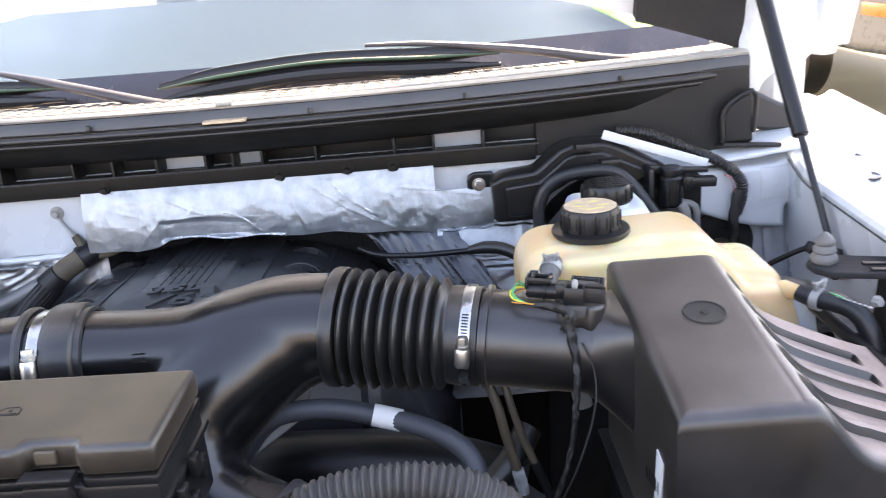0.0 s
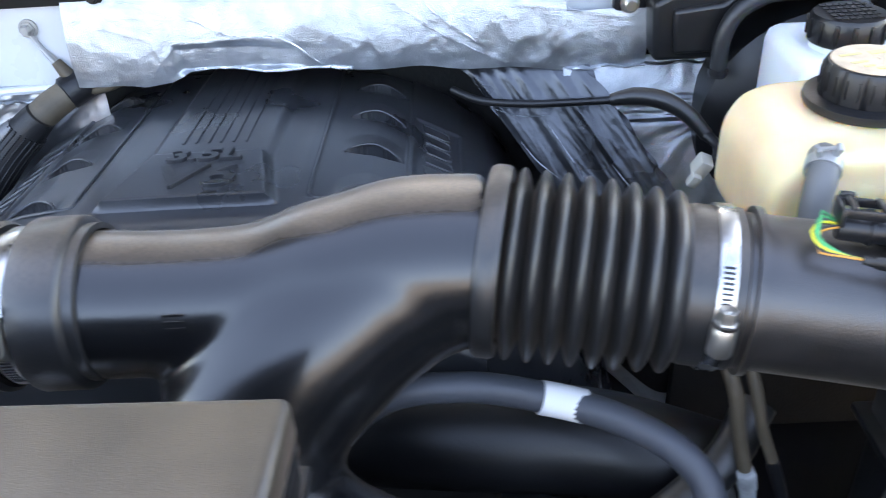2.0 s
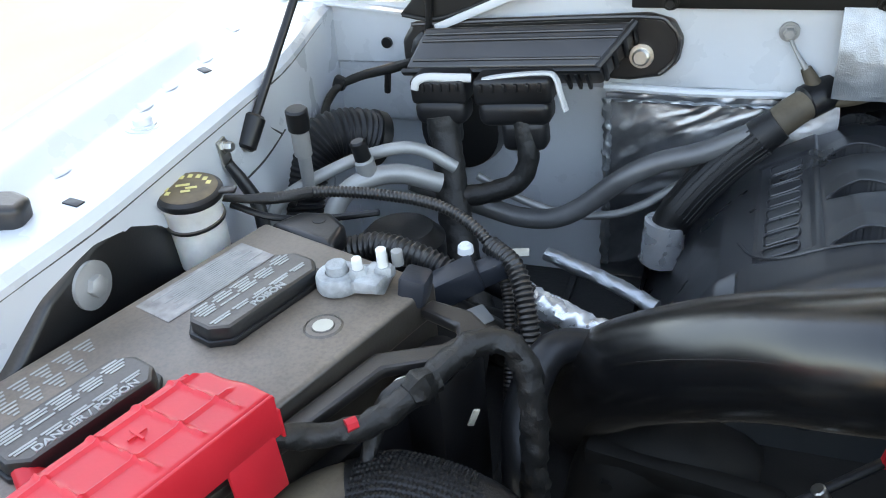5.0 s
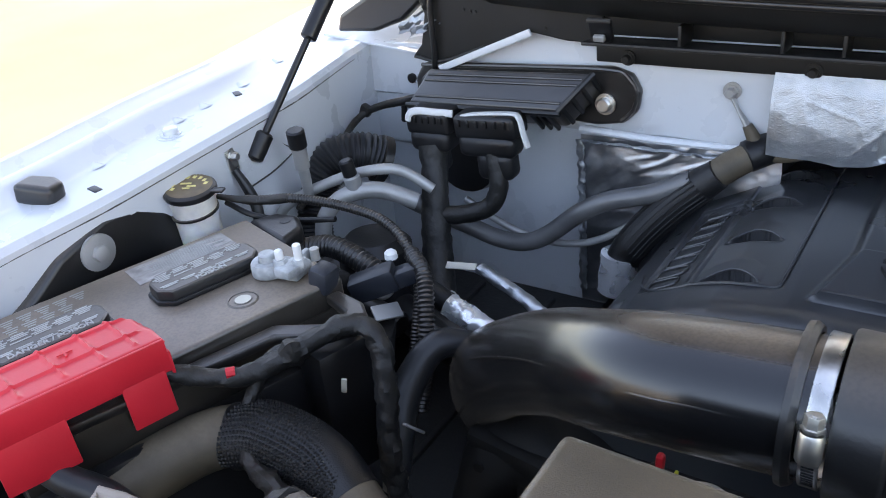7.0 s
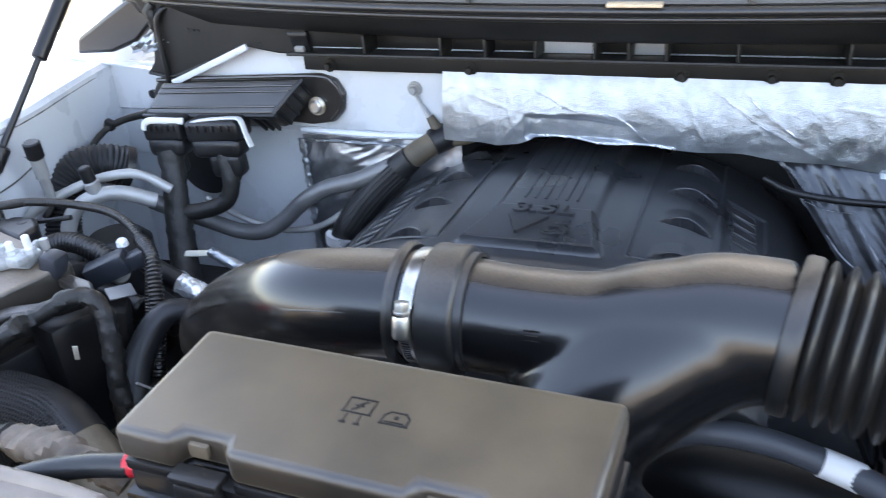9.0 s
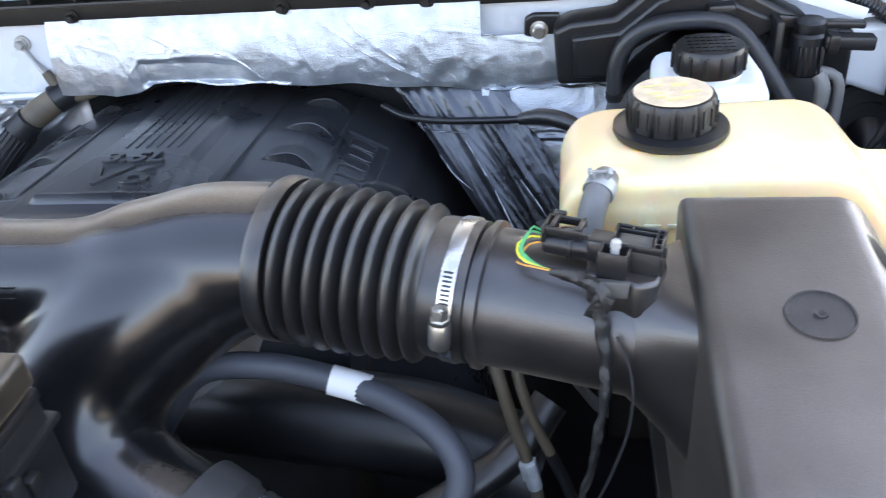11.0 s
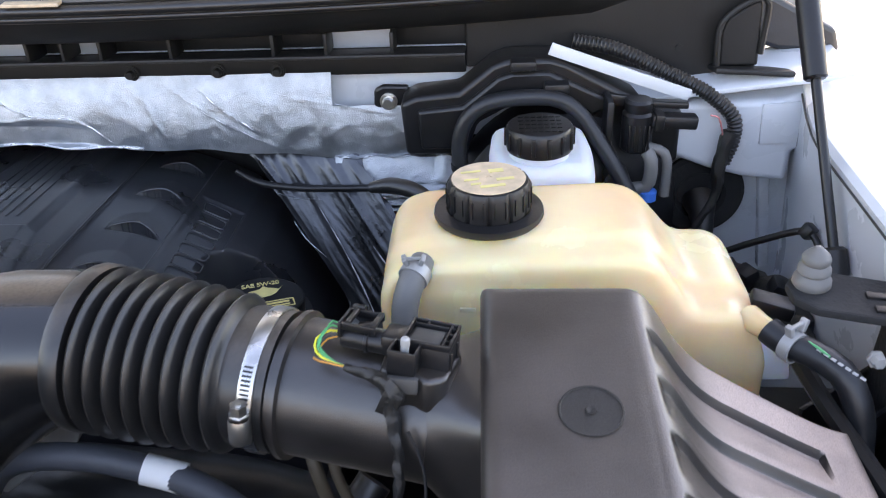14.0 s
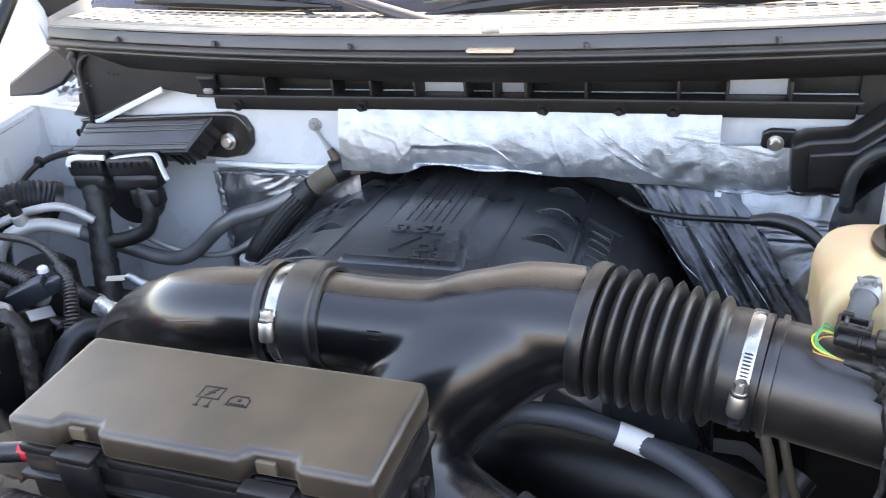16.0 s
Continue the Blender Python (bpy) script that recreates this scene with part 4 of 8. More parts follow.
def intake():
    root = thing("air_intake_duct", (0.05, 0.87, 0.95), "satin black plastic air intake duct with ribbed bellows", "intake duct")
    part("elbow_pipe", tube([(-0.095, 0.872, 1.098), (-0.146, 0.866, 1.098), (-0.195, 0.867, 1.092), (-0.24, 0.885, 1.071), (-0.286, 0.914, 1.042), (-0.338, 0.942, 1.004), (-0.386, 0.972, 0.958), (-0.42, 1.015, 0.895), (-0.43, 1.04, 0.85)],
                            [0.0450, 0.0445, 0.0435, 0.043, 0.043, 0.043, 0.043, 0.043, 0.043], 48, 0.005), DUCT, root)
    part("mould_line", tube([(-0.10, 0.8305, 1.113), (-0.146, 0.8250, 1.1135), (-0.197, 0.8262, 1.108), (-0.252, 0.8475, 1.091), (-0.305, 0.878, 1.064), (-0.360, 0.909, 1.027), (-0.405, 0.940, 0.985)], 0.0008, 6), DUCT, root)
    part("end_ring", lathe([(0.0455, 0), (0.051, 0.0), (0.0515, 0.004), (0.049, 0.008), (0.0455, 0.008)], 48, aim((-0.110, 0.872, 1.098), (0, 0.8725, 1.098))), RUBBER, root)
    hose_clamp((-0.092, 0.872, 1.098), (1, 0.0, 0), 0.0465, 0.011, (0.05, -1, 0.25), root, -1)
    part("rubber_coupler", lathe([(0.044, 0), (0.0515, 0.0), (0.0525, 0.002), (0.0525, 0.026), (0.0515, 0.028), (0.0475, 0.030), (0.0475, 0.036), (0.044, 0.037)], 48, aim((-0.084, 0.872, 1.098), (0, 0.8725, 1.098))), RUBBER, root)
    bm = tube([(-0.06, 0.872, 1.096), (-0.01, 0.874, 1.093), (0.04, 0.877, 1.092), (0.09, 0.884, 1.097), (0.135, 0.892, 1.100), (0.182, 0.895, 1.098)], [0.0455, 0.0445, 0.045, 0.051, 0.0545, 0.054], 40, 0.006)
    tube([(0.150, 0.893, 1.096), (0.115, 0.887, 1.086), (0.072, 0.868, 1.064), (0.038, 0.842, 1.030), (0.034, 0.812, 0.996), (0.054, 0.792, 0.970), (0.098, 0.778, 0.952), (0.135, 0.768, 0.94)], [0.054, 0.059, 0.062, 0.060, 0.057, 0.0535, 0.050, 0.049], 40, 0.006, bm=bm)
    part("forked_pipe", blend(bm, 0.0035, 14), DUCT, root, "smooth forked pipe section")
    part("branch_cuff", lathe([(0.047, 0), (0.0525, 0.0), (0.054, 0.003), (0.0545, 0.028), (0.0515, 0.032), (0.0515, 0.055), (0.047, 0.056)], 40, aim((0.112, 0.776, 0.950), (0.20, 0.745, 0.905))), GREY_RUBBER, root)
    hose_clamp((0.150, 0.7625, 0.9305), (0.088, -0.031, -0.045), 0.052, 0.011, (0.35, -0.35, 0.85), root)
    a, b = Vector((0.180, 0.895, 1.098)), Vector((0.325, 0.868, 1.087))
    ax = (b - a).normalized()
    part("bellows_ring", lathe([(0.05, 0), (0.0585, 0.0), (0.060, 0.003), (0.060, 0.010), (0.0585, 0.013), (0.05, 0.013)], 56, aim(a, b)), RUBBER, root)
    prof = [(0.05, 0.010)]
    L0, L1, nrib = 0.013, 0.118, 8
    for k in range(nrib * 8 + 1):
        t = k / 8
        if k % 8 == 0 and k == nrib * 8:
            break
        ph = (t % 1) * 2 * math.pi
        w = 0.5 - 0.5 * math.cos(ph)
        prof.append((0.0455 + (0.0142 - 0.0050 * (t / nrib) ** 2) * w ** 0.55, L0 + (L1 - L0) * t / nrib))
    prof += [(0.0475, L1), (0.0485, L1 + 0.004), (0.0485, L1 + 0.030), (0.045, L1 + 0.031)]
    part("bellows", lathe(prof, 56, aim(a, b)), RUBBER, root, "ribbed black rubber bellows")
    hose_clamp(a + ax * 0.137, ax, 0.049, 0.010, (0.1, -1, 0.05), root)
    # little lettering pad moulded on the pipe
    print_bars([(0, k * 0.004, 0.012, 0.0014) for k in range(3)], pose(0.005, 0.8325, 1.105, 75, 0, 0), DUCT, root, "moulded_marks", 0.0006)


def airbox_profile(x):
    """Height of the lid across its width, with soft bends."""
    table = [(0.455, 1.1445), (0.554, 1.1440), (0.561, 1.1420), (0.567, 1.1350), (0.574, 1.1215), (0.584, 1.1050), (0.594, 1.0920), (0.606, 1.0805), (0.622, 1.0720), (0.642, 1.0655), (0.672, 1.0570), (0.706, 1.0470)]
    return sum(lerp_table(x + d, table) for d in (-0.009, -0.006, -0.003, 0.0, 0.003, 0.006, 0.009)) / 7


def airbox_height(x, y, row=None):
    t = (0.90 - y) / 0.245
    z = airbox_profile(x)
    z -= lerp_table(x, [(0.455, 0.032), (0.55, 0.032), (0.62, 0.014), (0.706, 0.014)]) * t
    # recessed grooves running from the edge of the top down to the shelf
    for yk in (0.861, 0.820, 0.779, 0.738, 0.697):
        if 0.556 < x < 0.678:
            q = y if row is None else row
            g = smooth(yk + 0.0012, yk - 0.0012, q) * max(0.0, min(1.0, 1.12 - (yk - q) / 0.029))
            z -= 0.0075 * g * smooth(0.558, 0.564, x) * smooth(0.676, 0.673, x)
    r = 0.012
    back = 0.902 - 0.034 * smooth(0.60, 0.70, x)
    d = max(0.0, min(x - 0.455, 0.706 - x, y - 0.652, back - y))
    if d < r:
        z -= r - math.sqrt(max(0.0, r * r - (r - d) ** 2))
    return z


def airbox():
    root = thing("air_cleaner_box", (0.57, 0.78, 0.93), "dusty black plastic air cleaner housing with ribbed slope", "air cleaner")
    lid = bmesh.new()
    xs, ys = span(0.455, 0.706, 0.0013), span(0.652, 0.902, 0.0011)
    V = []
    for y in ys:
        row = []
        for x in xs:
            back = 0.902 - 0.034 * smooth(0.60, 0.70, x)
            yy = 0.652 + (y - 0.652) * (back - 0.652) / 0.25
            row.append(lid.verts.new((x, yy, airbox_height(x, yy, y))))
        V.append(row)
    for a, b in zip(V, V[1:]):
        for i in range(len(xs) - 1):
            lid.faces.new((a[i], a[i + 1], b[i + 1], b[i]))
    rim = V[0] + [r[-1] for r in V[1:]] + V[-1][-2::-1] + [r[0] for r in V[-2:0:-1]]
    low = [lid.verts.new((v.co.x, v.co.y, 0.93)) for v in rim]
    for i in range(len(rim)):
        lid.faces.new((rim[i], low[i], low[(i + 1) % len(rim)], rim[(i + 1) % len(rim)]))
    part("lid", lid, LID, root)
    part("tray", box((0.255, 0.255, 0.16), (0.582, 0.777, 0.86), bevel=0.012), BLACK, root)
    part("seam_flange", box((0.275, 0.27, 0.008), (0.582, 0.777, 0.942), bevel=0.003), BLACK, root)
    z = airbox_height(0.517, 0.790)
    badge = part("round_badge", lathe([(0.0022, 0.0001), (0.0165, 0.0002), (0.0170, 0.0002), (0.0174, 0.0010), (0.0183, 0.0010), (0.0187, 0)], 48, pose(0.517, 0.790, z + 0.0004, 7.4, 0, 0)), BADGE, root, "round speckled moulded badge")
    part("badge_centre", lathe([(0, 0.0008), (0.0016, 0.0009), (0.0022, 0.0013), (0.0030, 0.0013), (0.0034, 0.0002)], 24, pose(0.517, 0.790, z + 0.0004, 7.4, 0, 0)), BADGE, badge)
    part("meter_tube", tube([(0.327, 0.867, 1.087), (0.37, 0.858, 1.084), (0.405, 0.850, 1.082), (0.430, 0.8445, 1.080)], 0.0465, 56, 0.003), AIRBOX, root, "smooth black meter tube")
    # shoulder that turns from the round tube into the square wall of the box
    shoulder, loops, n = bmesh.new(), [], 64
    for k in range(17):
        u = k / 16
        e, flat = u ** 2.2, 2 + 4.5 * u ** 1.5
        hy, hz = 0.0467 + 0.0115 * e, 0.0467 + 0.0125 * e
        cy, cz = 0.8475 - 0.0095 * u, 1.0808 - 0.0175 * u
        loop = []
        for i in range(n):
            a = 2 * math.pi * i / n
            c, d = math.cos(a), math.sin(a)
            loop.append(shoulder.verts.new((0.417 + 0.043 * u, cy + hy * math.copysign(abs(c) ** (2 / flat), c), cz + hz * math.copysign(abs(d) ** (2 / flat), d))))
        loops.append(loop)
    for p, q in zip(loops, loops[1:]):
        for i in range(n):
            shoulder.faces.new((p[i], p[(i + 1) % n], q[(i + 1) % n], q[i]))
    part("shoulder", shoulder, AIRBOX, root, "moulded shoulder where the tube meets the box")
    ax = (Vector((0.37, 0.858, 1.084)) - Vector((0.327, 0.867, 1.087))).normalized()
    part("tube_bead", lathe([(0.046, 0), (0.0505, 0), (0.0505, 0.004), (0.046, 0.005)], 48, aim((0.331, 0.866, 1.087), Vector((0.331, 0.866, 1.087)) + ax)), AIRBOX, root)
    part("mould_line", tube([(0.338, 0.8245, 1.105), (0.37, 0.817, 1.103), (0.395, 0.8115, 1.1015), (0.412, 0.808, 1.100)], 0.0007, 6), AIRBOX, root)
    part("mould_line", tube([(0.4105, 0.8085, 1.101), (0.412, 0.805, 1.088), (0.413, 0.8035, 1.075)], 0.0007, 6), AIRBOX, root)
    lab = part("label_sticker", box((0.001, 0.018, 0.065), (0.4542, 0.70, 1.02), (8, 0, 0), 0), PAPER, root, "white barcode label")
    print_bars([(0, -0.025 + k * 0.006, 0.012, 0.002) for k in range(9)], pose(0.4537, 0.70, 1.02, 8, -90, 0), BLACK_CLEAN, lab)


def maf_sensor():
    root = thing("air_flow_sensor", (0.405, 0.845, 1.128), "black air flow sensor with plugged connector and taped wires", "sensor")
    m = pose(0.402, 0.842, 1.130, -8, 4, -13) @ Matrix.Scale(0.84, 4)

    def on(name, size, at, mt=BLACK_CLEAN, parent=root, rot=(0, 0, 0), bev=0.0012, label=""):
        return part(name, merge(bmesh.new(), box(size, at, rot, bev), m), mt, parent, label)
    # moulded seat on the tube
    seat = [(-0.004, -0.024), (0.010, -0.030), (0.022, -0.026), (0.034, -0.030), (0.046, -0.020), (0.048, 0.016), (0.034, 0.024), (0.0, 0.022), (-0.008, 0.004)]
    part("seat", merge(bmesh.new(), prism(seat, 0.028, None, 0.004, 3), m @ pose(0, 0, -0.026)), AIRBOX, root, "lobed seat moulded on the tube")
    block = on("sensor_body", (0.036, 0.034, 0.018), (0.026, 0.004, 0.010))
    on("body_label", (0.023, 0.021, 0.0016), (0.024, 0.001, 0.0196), GREY_RUBBER, block, label="worn grey label plate")
    for size, at in (((0.036, 0.0022, 0.005), (0.026, -0.0125, 0.0205)), ((0.036, 0.0022, 0.005), (0.026, 0.020, 0.0205)), ((0.0022, 0.034, 0.005), (0.0089, 0.004, 0.0205)), ((0.0022, 0.034, 0.005), (0.0431, 0.004, 0.0205)),
                     ((0.0016, 0.031, 0.004), (0.0378, 0.004, 0.0205)), ((0.031, 0.0016, 0.004), (0.026, 0.0145, 0.0205)), ((0.005, 0.0016, 0.004), (0.0404, -0.004, 0.0205)), ((0.005, 0.0016, 0.004), (0.0404, 0.006, 0.0205)), ((0.0016, 0.005, 0.004), (0.020, 0.0172, 0.0205))):
        on("frame_rib", size, at, BLACK, block, bev=0.0005)
    for at in ((0.0445, -0.008, 0.004), (0.0445, 0.010, 0.004)):
        on("side_rib", (0.003, 0.0025, 0.022), at, BLACK, block)
    # open square socket with a stud
    tower = on("socket_floor", (0.020, 0.018, 0.006), (0.013, -0.020, 0.004))
    for size, at in (((0.020, 0.0020, 0.018), (0.013, -0.0285, 0.012)), ((0.020, 0.0020, 0.018), (0.013, -0.0115, 0.012)), ((0.0020, 0.018, 0.018), (0.0035, -0.020, 0.012)), ((0.0020, 0.018, 0.018), (0.0225, -0.020, 0.012))):
        on("socket_wall", size, at, BLACK, tower, bev=0.0006)
    part("stud", merge(bmesh.new(), lathe([(0.0036, 0.006), (0.0036, 0.010), (0.0032, 0.0105), (0.0036, 0.012), (0.0032, 0.0130), (0.0036, 0.0145), (0.0032, 0.0155), (0.0030, 0.022), (0.0036, 0.0225), (0.0034, 0.027), (0.0020, 0.0285), (0, 0.0285)], 14), m @ pose(0.013, -0.020, 0)), BOLT_GREY, tower, "pale threaded stud")
    on("grey_bracket", (0.022, 0.006, 0.012), (0.016, -0.032, -0.003), GREY_RUBBER, root, (0, 0, 12))
    # round plug with a latch frame
    plug = part("connector", merge(bmesh.new(), lathe([(0, 0), (0.0078, 0), (0.0088, 0.002), (0.0088, 0.018), (0.0102, 0.0185), (0.0102, 0.021), (0.0088, 0.0215), (0.0088, 0.034), (0, 0.034)], 28), m @ pose(-0.040, -0.001, 0.009, 0, 90, 0)), BLACK_CLEAN, root, "round black plug")
    on("connector_neck", (0.018, 0.024, 0.017), (0.000, 0.002, 0.011), BLACK, plug, bev=0.003)
    on("end_plate", (0.003, 0.027, 0.013), (-0.040, 0.002, 0.018), BLACK, plug)
    for y in (-0.009, 0.013):
        on("latch_rail", (0.026, 0.0026, 0.006), (-0.026, y, 0.0215), BLACK, plug, bev=0.0006)
    for x in (-0.034, -0.015):
        on("latch_bar", (0.004, 0.022, 0.003), (x, 0.002, 0.0245), BLACK, plug, bev=0.0006)
    on("latch_tab", (0.012, 0.008, 0.003), (-0.024, 0.002, 0.019), BLACK_CLEAN, plug, (0, -10, 0))
    on("lock_slide", (0.010, 0.004, 0.006), (-0.034, 0.016, 0.024), BLACK, plug)
    for mat_w, off, r in ((YELLOW_WIRE, 0.0, 0.0008), (GREEN_WIRE, 0.003, 0.0007), (GREY_RUBBER, -0.003, 0.0007), (ORANGE_WIRE, -0.0045, 0.0006), (GREEN_WIRE, 0.0055, 0.0006)):
        part("wire", tube([m @ Vector(q) for q in ((-0.040, off * 1.2, 0.010), (-0.050, -0.002 + off, 0.011 + off), (-0.057 + abs(off), -0.012 + off, 0.008 + off), (-0.053, -0.022 + off, 0.003 + off * 0.6), (-0.040, -0.0275 + off * 0.5, 0.001), (-0.024, -0.029, 0.0))], r, 7, 0.004), mat_w, root)
    lump = [m @ Vector(q) for q in ((-0.028, -0.029, 0.000), (-0.016, -0.031, 0.000), (-0.004, -0.033, -0.001), (0.006, -0.036, -0.002), (0.011, -0.038, -0.010), (0.011, -0.040, -0.022))]
    part("taped_harness", tube(lump + [Vector(q) for q in ((0.406, 0.792, 1.082), (0.402, 0.782, 1.050), (0.396, 0.775, 1.015), (0.384, 0.77, 0.975), (0.366, 0.77, 0.935), (0.350, 0.775, 0.90))],
                               [0.0020, 0.0028, 0.0038, 0.0052, 0.0058, 0.0042, 0.0029, 0.0025, 0.0024, 0.0023, 0.0021, 0.002], 12, 0.003, rough=0.75), TAPE, root, "cloth-taped wire harness")
    part("tape_flag", merge(bmesh.new(), box((0.014, 0.0012, 0.020), (0.010, -0.043, -0.014), (6, 18, 10), 0.0005), m), TAPE, root, "loose end of cloth tape")
    part("loose_wire", tube([(0.412, 0.800, 1.105), (0.420, 0.793, 1.085), (0.421, 0.785, 1.06), (0.414, 0.778, 1.03), (0.396, 0.77, 0.985), (0.372, 0.768, 0.94)], 0.0010, 6), HOSE, root)


engine_cover()
oil_cap()
intake()
airbox()
maf_sensor()


# ---- firewall fittings ----
CREASES = (((0.096, 1.137), (0.15, 1.10), (0.222, 1.060)), ((0.130, 1.137), (0.165, 1.105), (0.20, 1.082)), ((-0.113, 1.128), (-0.065, 1.106), (-0.011, 1.100), (0.032, 1.066)),
           ((0.070, 1.128), (0.078, 1.10), (0.092, 1.075)), ((-0.150, 1.072), (-0.125, 1.098), (-0.05, 1.103)), ((-0.20, 1.12), (-0.15, 1.105), (-0.135, 1.068)), ((0.235, 1.12), (0.29, 1.112), (0.355, 1.10)))


def crease(x, z):
    """Sharp folds of the taped panel."""
    best = 1.0
    for line in CREASES:
        for (ax, az), (bx, bz) in zip(line, line[1:]):
            t = max(0.0, min(1.0, ((x - ax) * (bx - ax) + (z - az) * (bz - az)) / ((bx - ax) ** 2 + (bz - az) ** 2)))
            best = min(best, math.hypot(x - ax - t * (bx - ax), z - az - t * (bz - az)))
    return max(0.0, 1 - best / 0.0028)


def crinkle(x, z, k, slant=None):
    """Creased height of hand-laid foil; with a slant (degrees) the folds run that way."""
    if slant is None:
        p = Vector((x * 9, z * 9, k))
    else:
        c, s = math.cos(math.radians(slant)), math.sin(math.radians(slant))
        p = Vector(((x * c + z * s) * 4, (z * c - x * s) * 11, k))
        p.y += 0.35 * noise.noise(Vector((x * 14, z * 14, k + 9)))
    v = 0.0
    for f, a in ((1.0, 0.5), (2.6, 0.34), (6.0, 0.2), (13.0, 0.08)):
        v += a * (1 - 2 * abs(noise.noise(p * f)))
    return v


def foil_panel(name, x0, x1, z0, z1, y, material, label, amp=0.006, edge=None, k=0.0, bulge=0.0, lean=0.0, cut=None, folds=0.0, side=0.0, slant=None, press=None):
    bm = bmesh.new()
    xs, zs = span(x0, x1, 0.0018), span(z0, z1, 0.0018)
    V = []
    for z in zs:
        row = []
        for x in xs:
            f = (z - z0) / (z1 - z0)
            lo = z0 + (edge(x) if edge else 0.0)
            zz = lo + (z1 - lo) * f
            way = slant(x, zz) if slant else None
            d = amp * crinkle(x, zz, k, way) + bulge * math.sin(math.pi * min(1, max(0, f))) + lean * (1 - f) + folds * crease(x, zz) - (press(x, zz) if press else 0.0)
            row.append(bm.verts.new((x + side * noise.noise(Vector((zz * 30, k, 0))), y - d, zz)))
        V.append(row)
    for a, b in zip(V, V[1:]):
        for i in range(len(xs) - 1):
            if not (cut and cut(xs[i], a[i].co.z)):
                bm.faces.new((a[i], a[i + 1], b[i + 1], b[i]))
    bmesh.ops.delete(bm, geom=[v for v in bm.verts if not v.link_faces], context="VERTS")
    solid(bm, -0.0012)
    return single(name, bm, material, label, "heat shield", "foil shields")


def dent(x, z):
    """Pocket pressed into the taped panel."""
    return 0.007 * smooth(-0.130, -0.120, x) * smooth(0.02, -0.02, x) * smooth(1.064, 1.070, z) * smooth(1.101 - 0.12 * max(0.0, x + 0.05), 1.092 - 0.12 * max(0.0, x + 0.05), z)


def drape(name, top, low, material, label, k, amp, n=90, m=120):
    """Loose film hanging from the line top to the line low, with folds that run down it."""
    bm = bmesh.new()
    a, b = (Vector(q) for q in top)
    c, d = (Vector(q) for q in low)
    V = []
    for j in range(m + 1):
        t = j / m
        row = []
        for i in range(n + 1):
            s = i / n
            p = a.lerp(b, s).lerp(c.lerp(d, s), t)
            fold = 0.0
            for f, g in ((2.6, 0.62), (6.5, 0.28), (15, 0.10)):
                fold += g * (1 - 2 * abs(noise.noise(Vector((s * f + 0.8 * t, t * f * 0.28, k)))))
            p.y -= amp * fold * smooth(0.0, 0.12, t)
            edge = (1 if i == 0 else -1 if i == n else 0) * 0.012 * noise.noise(Vector((t * 9, s * 3, k + 5)))
            p.x += edge
            row.append(bm.verts.new(p))
        V.append(row)
    for r0, r1 in zip(V, V[1:]):
        for i in range(n):
            bm.faces.new((r0[i], r0[i + 1], r1[i + 1], r1[i]))
    solid(bm, -0.0008)
    return single(name, bm, material, label, "heat shield", "foil shields")


def top_edge(x):
    return lerp_table(x, [(-0.24, 0.006), (-0.164, 0.0), (-0.135, 0.006), (-0.115, 0.0135), (-0.007, 0.0105), (0.139, 0.006), (0.27, -0.004), (0.39, -0.007), (0.48, -0.007)]) + 0.0015 * math.sin(x * 60)


def top_foil_y(x, z):
    lo = 1.054 + top_edge(x)
    f = (z - lo) / (1.146 - lo)
    return 1.336 - (0.0026 * crinkle(x, z, 1.3) + 0.006 * math.sin(math.pi * min(1, max(0, f))) + 0.014 * (1 - f)) + dent(x, z)


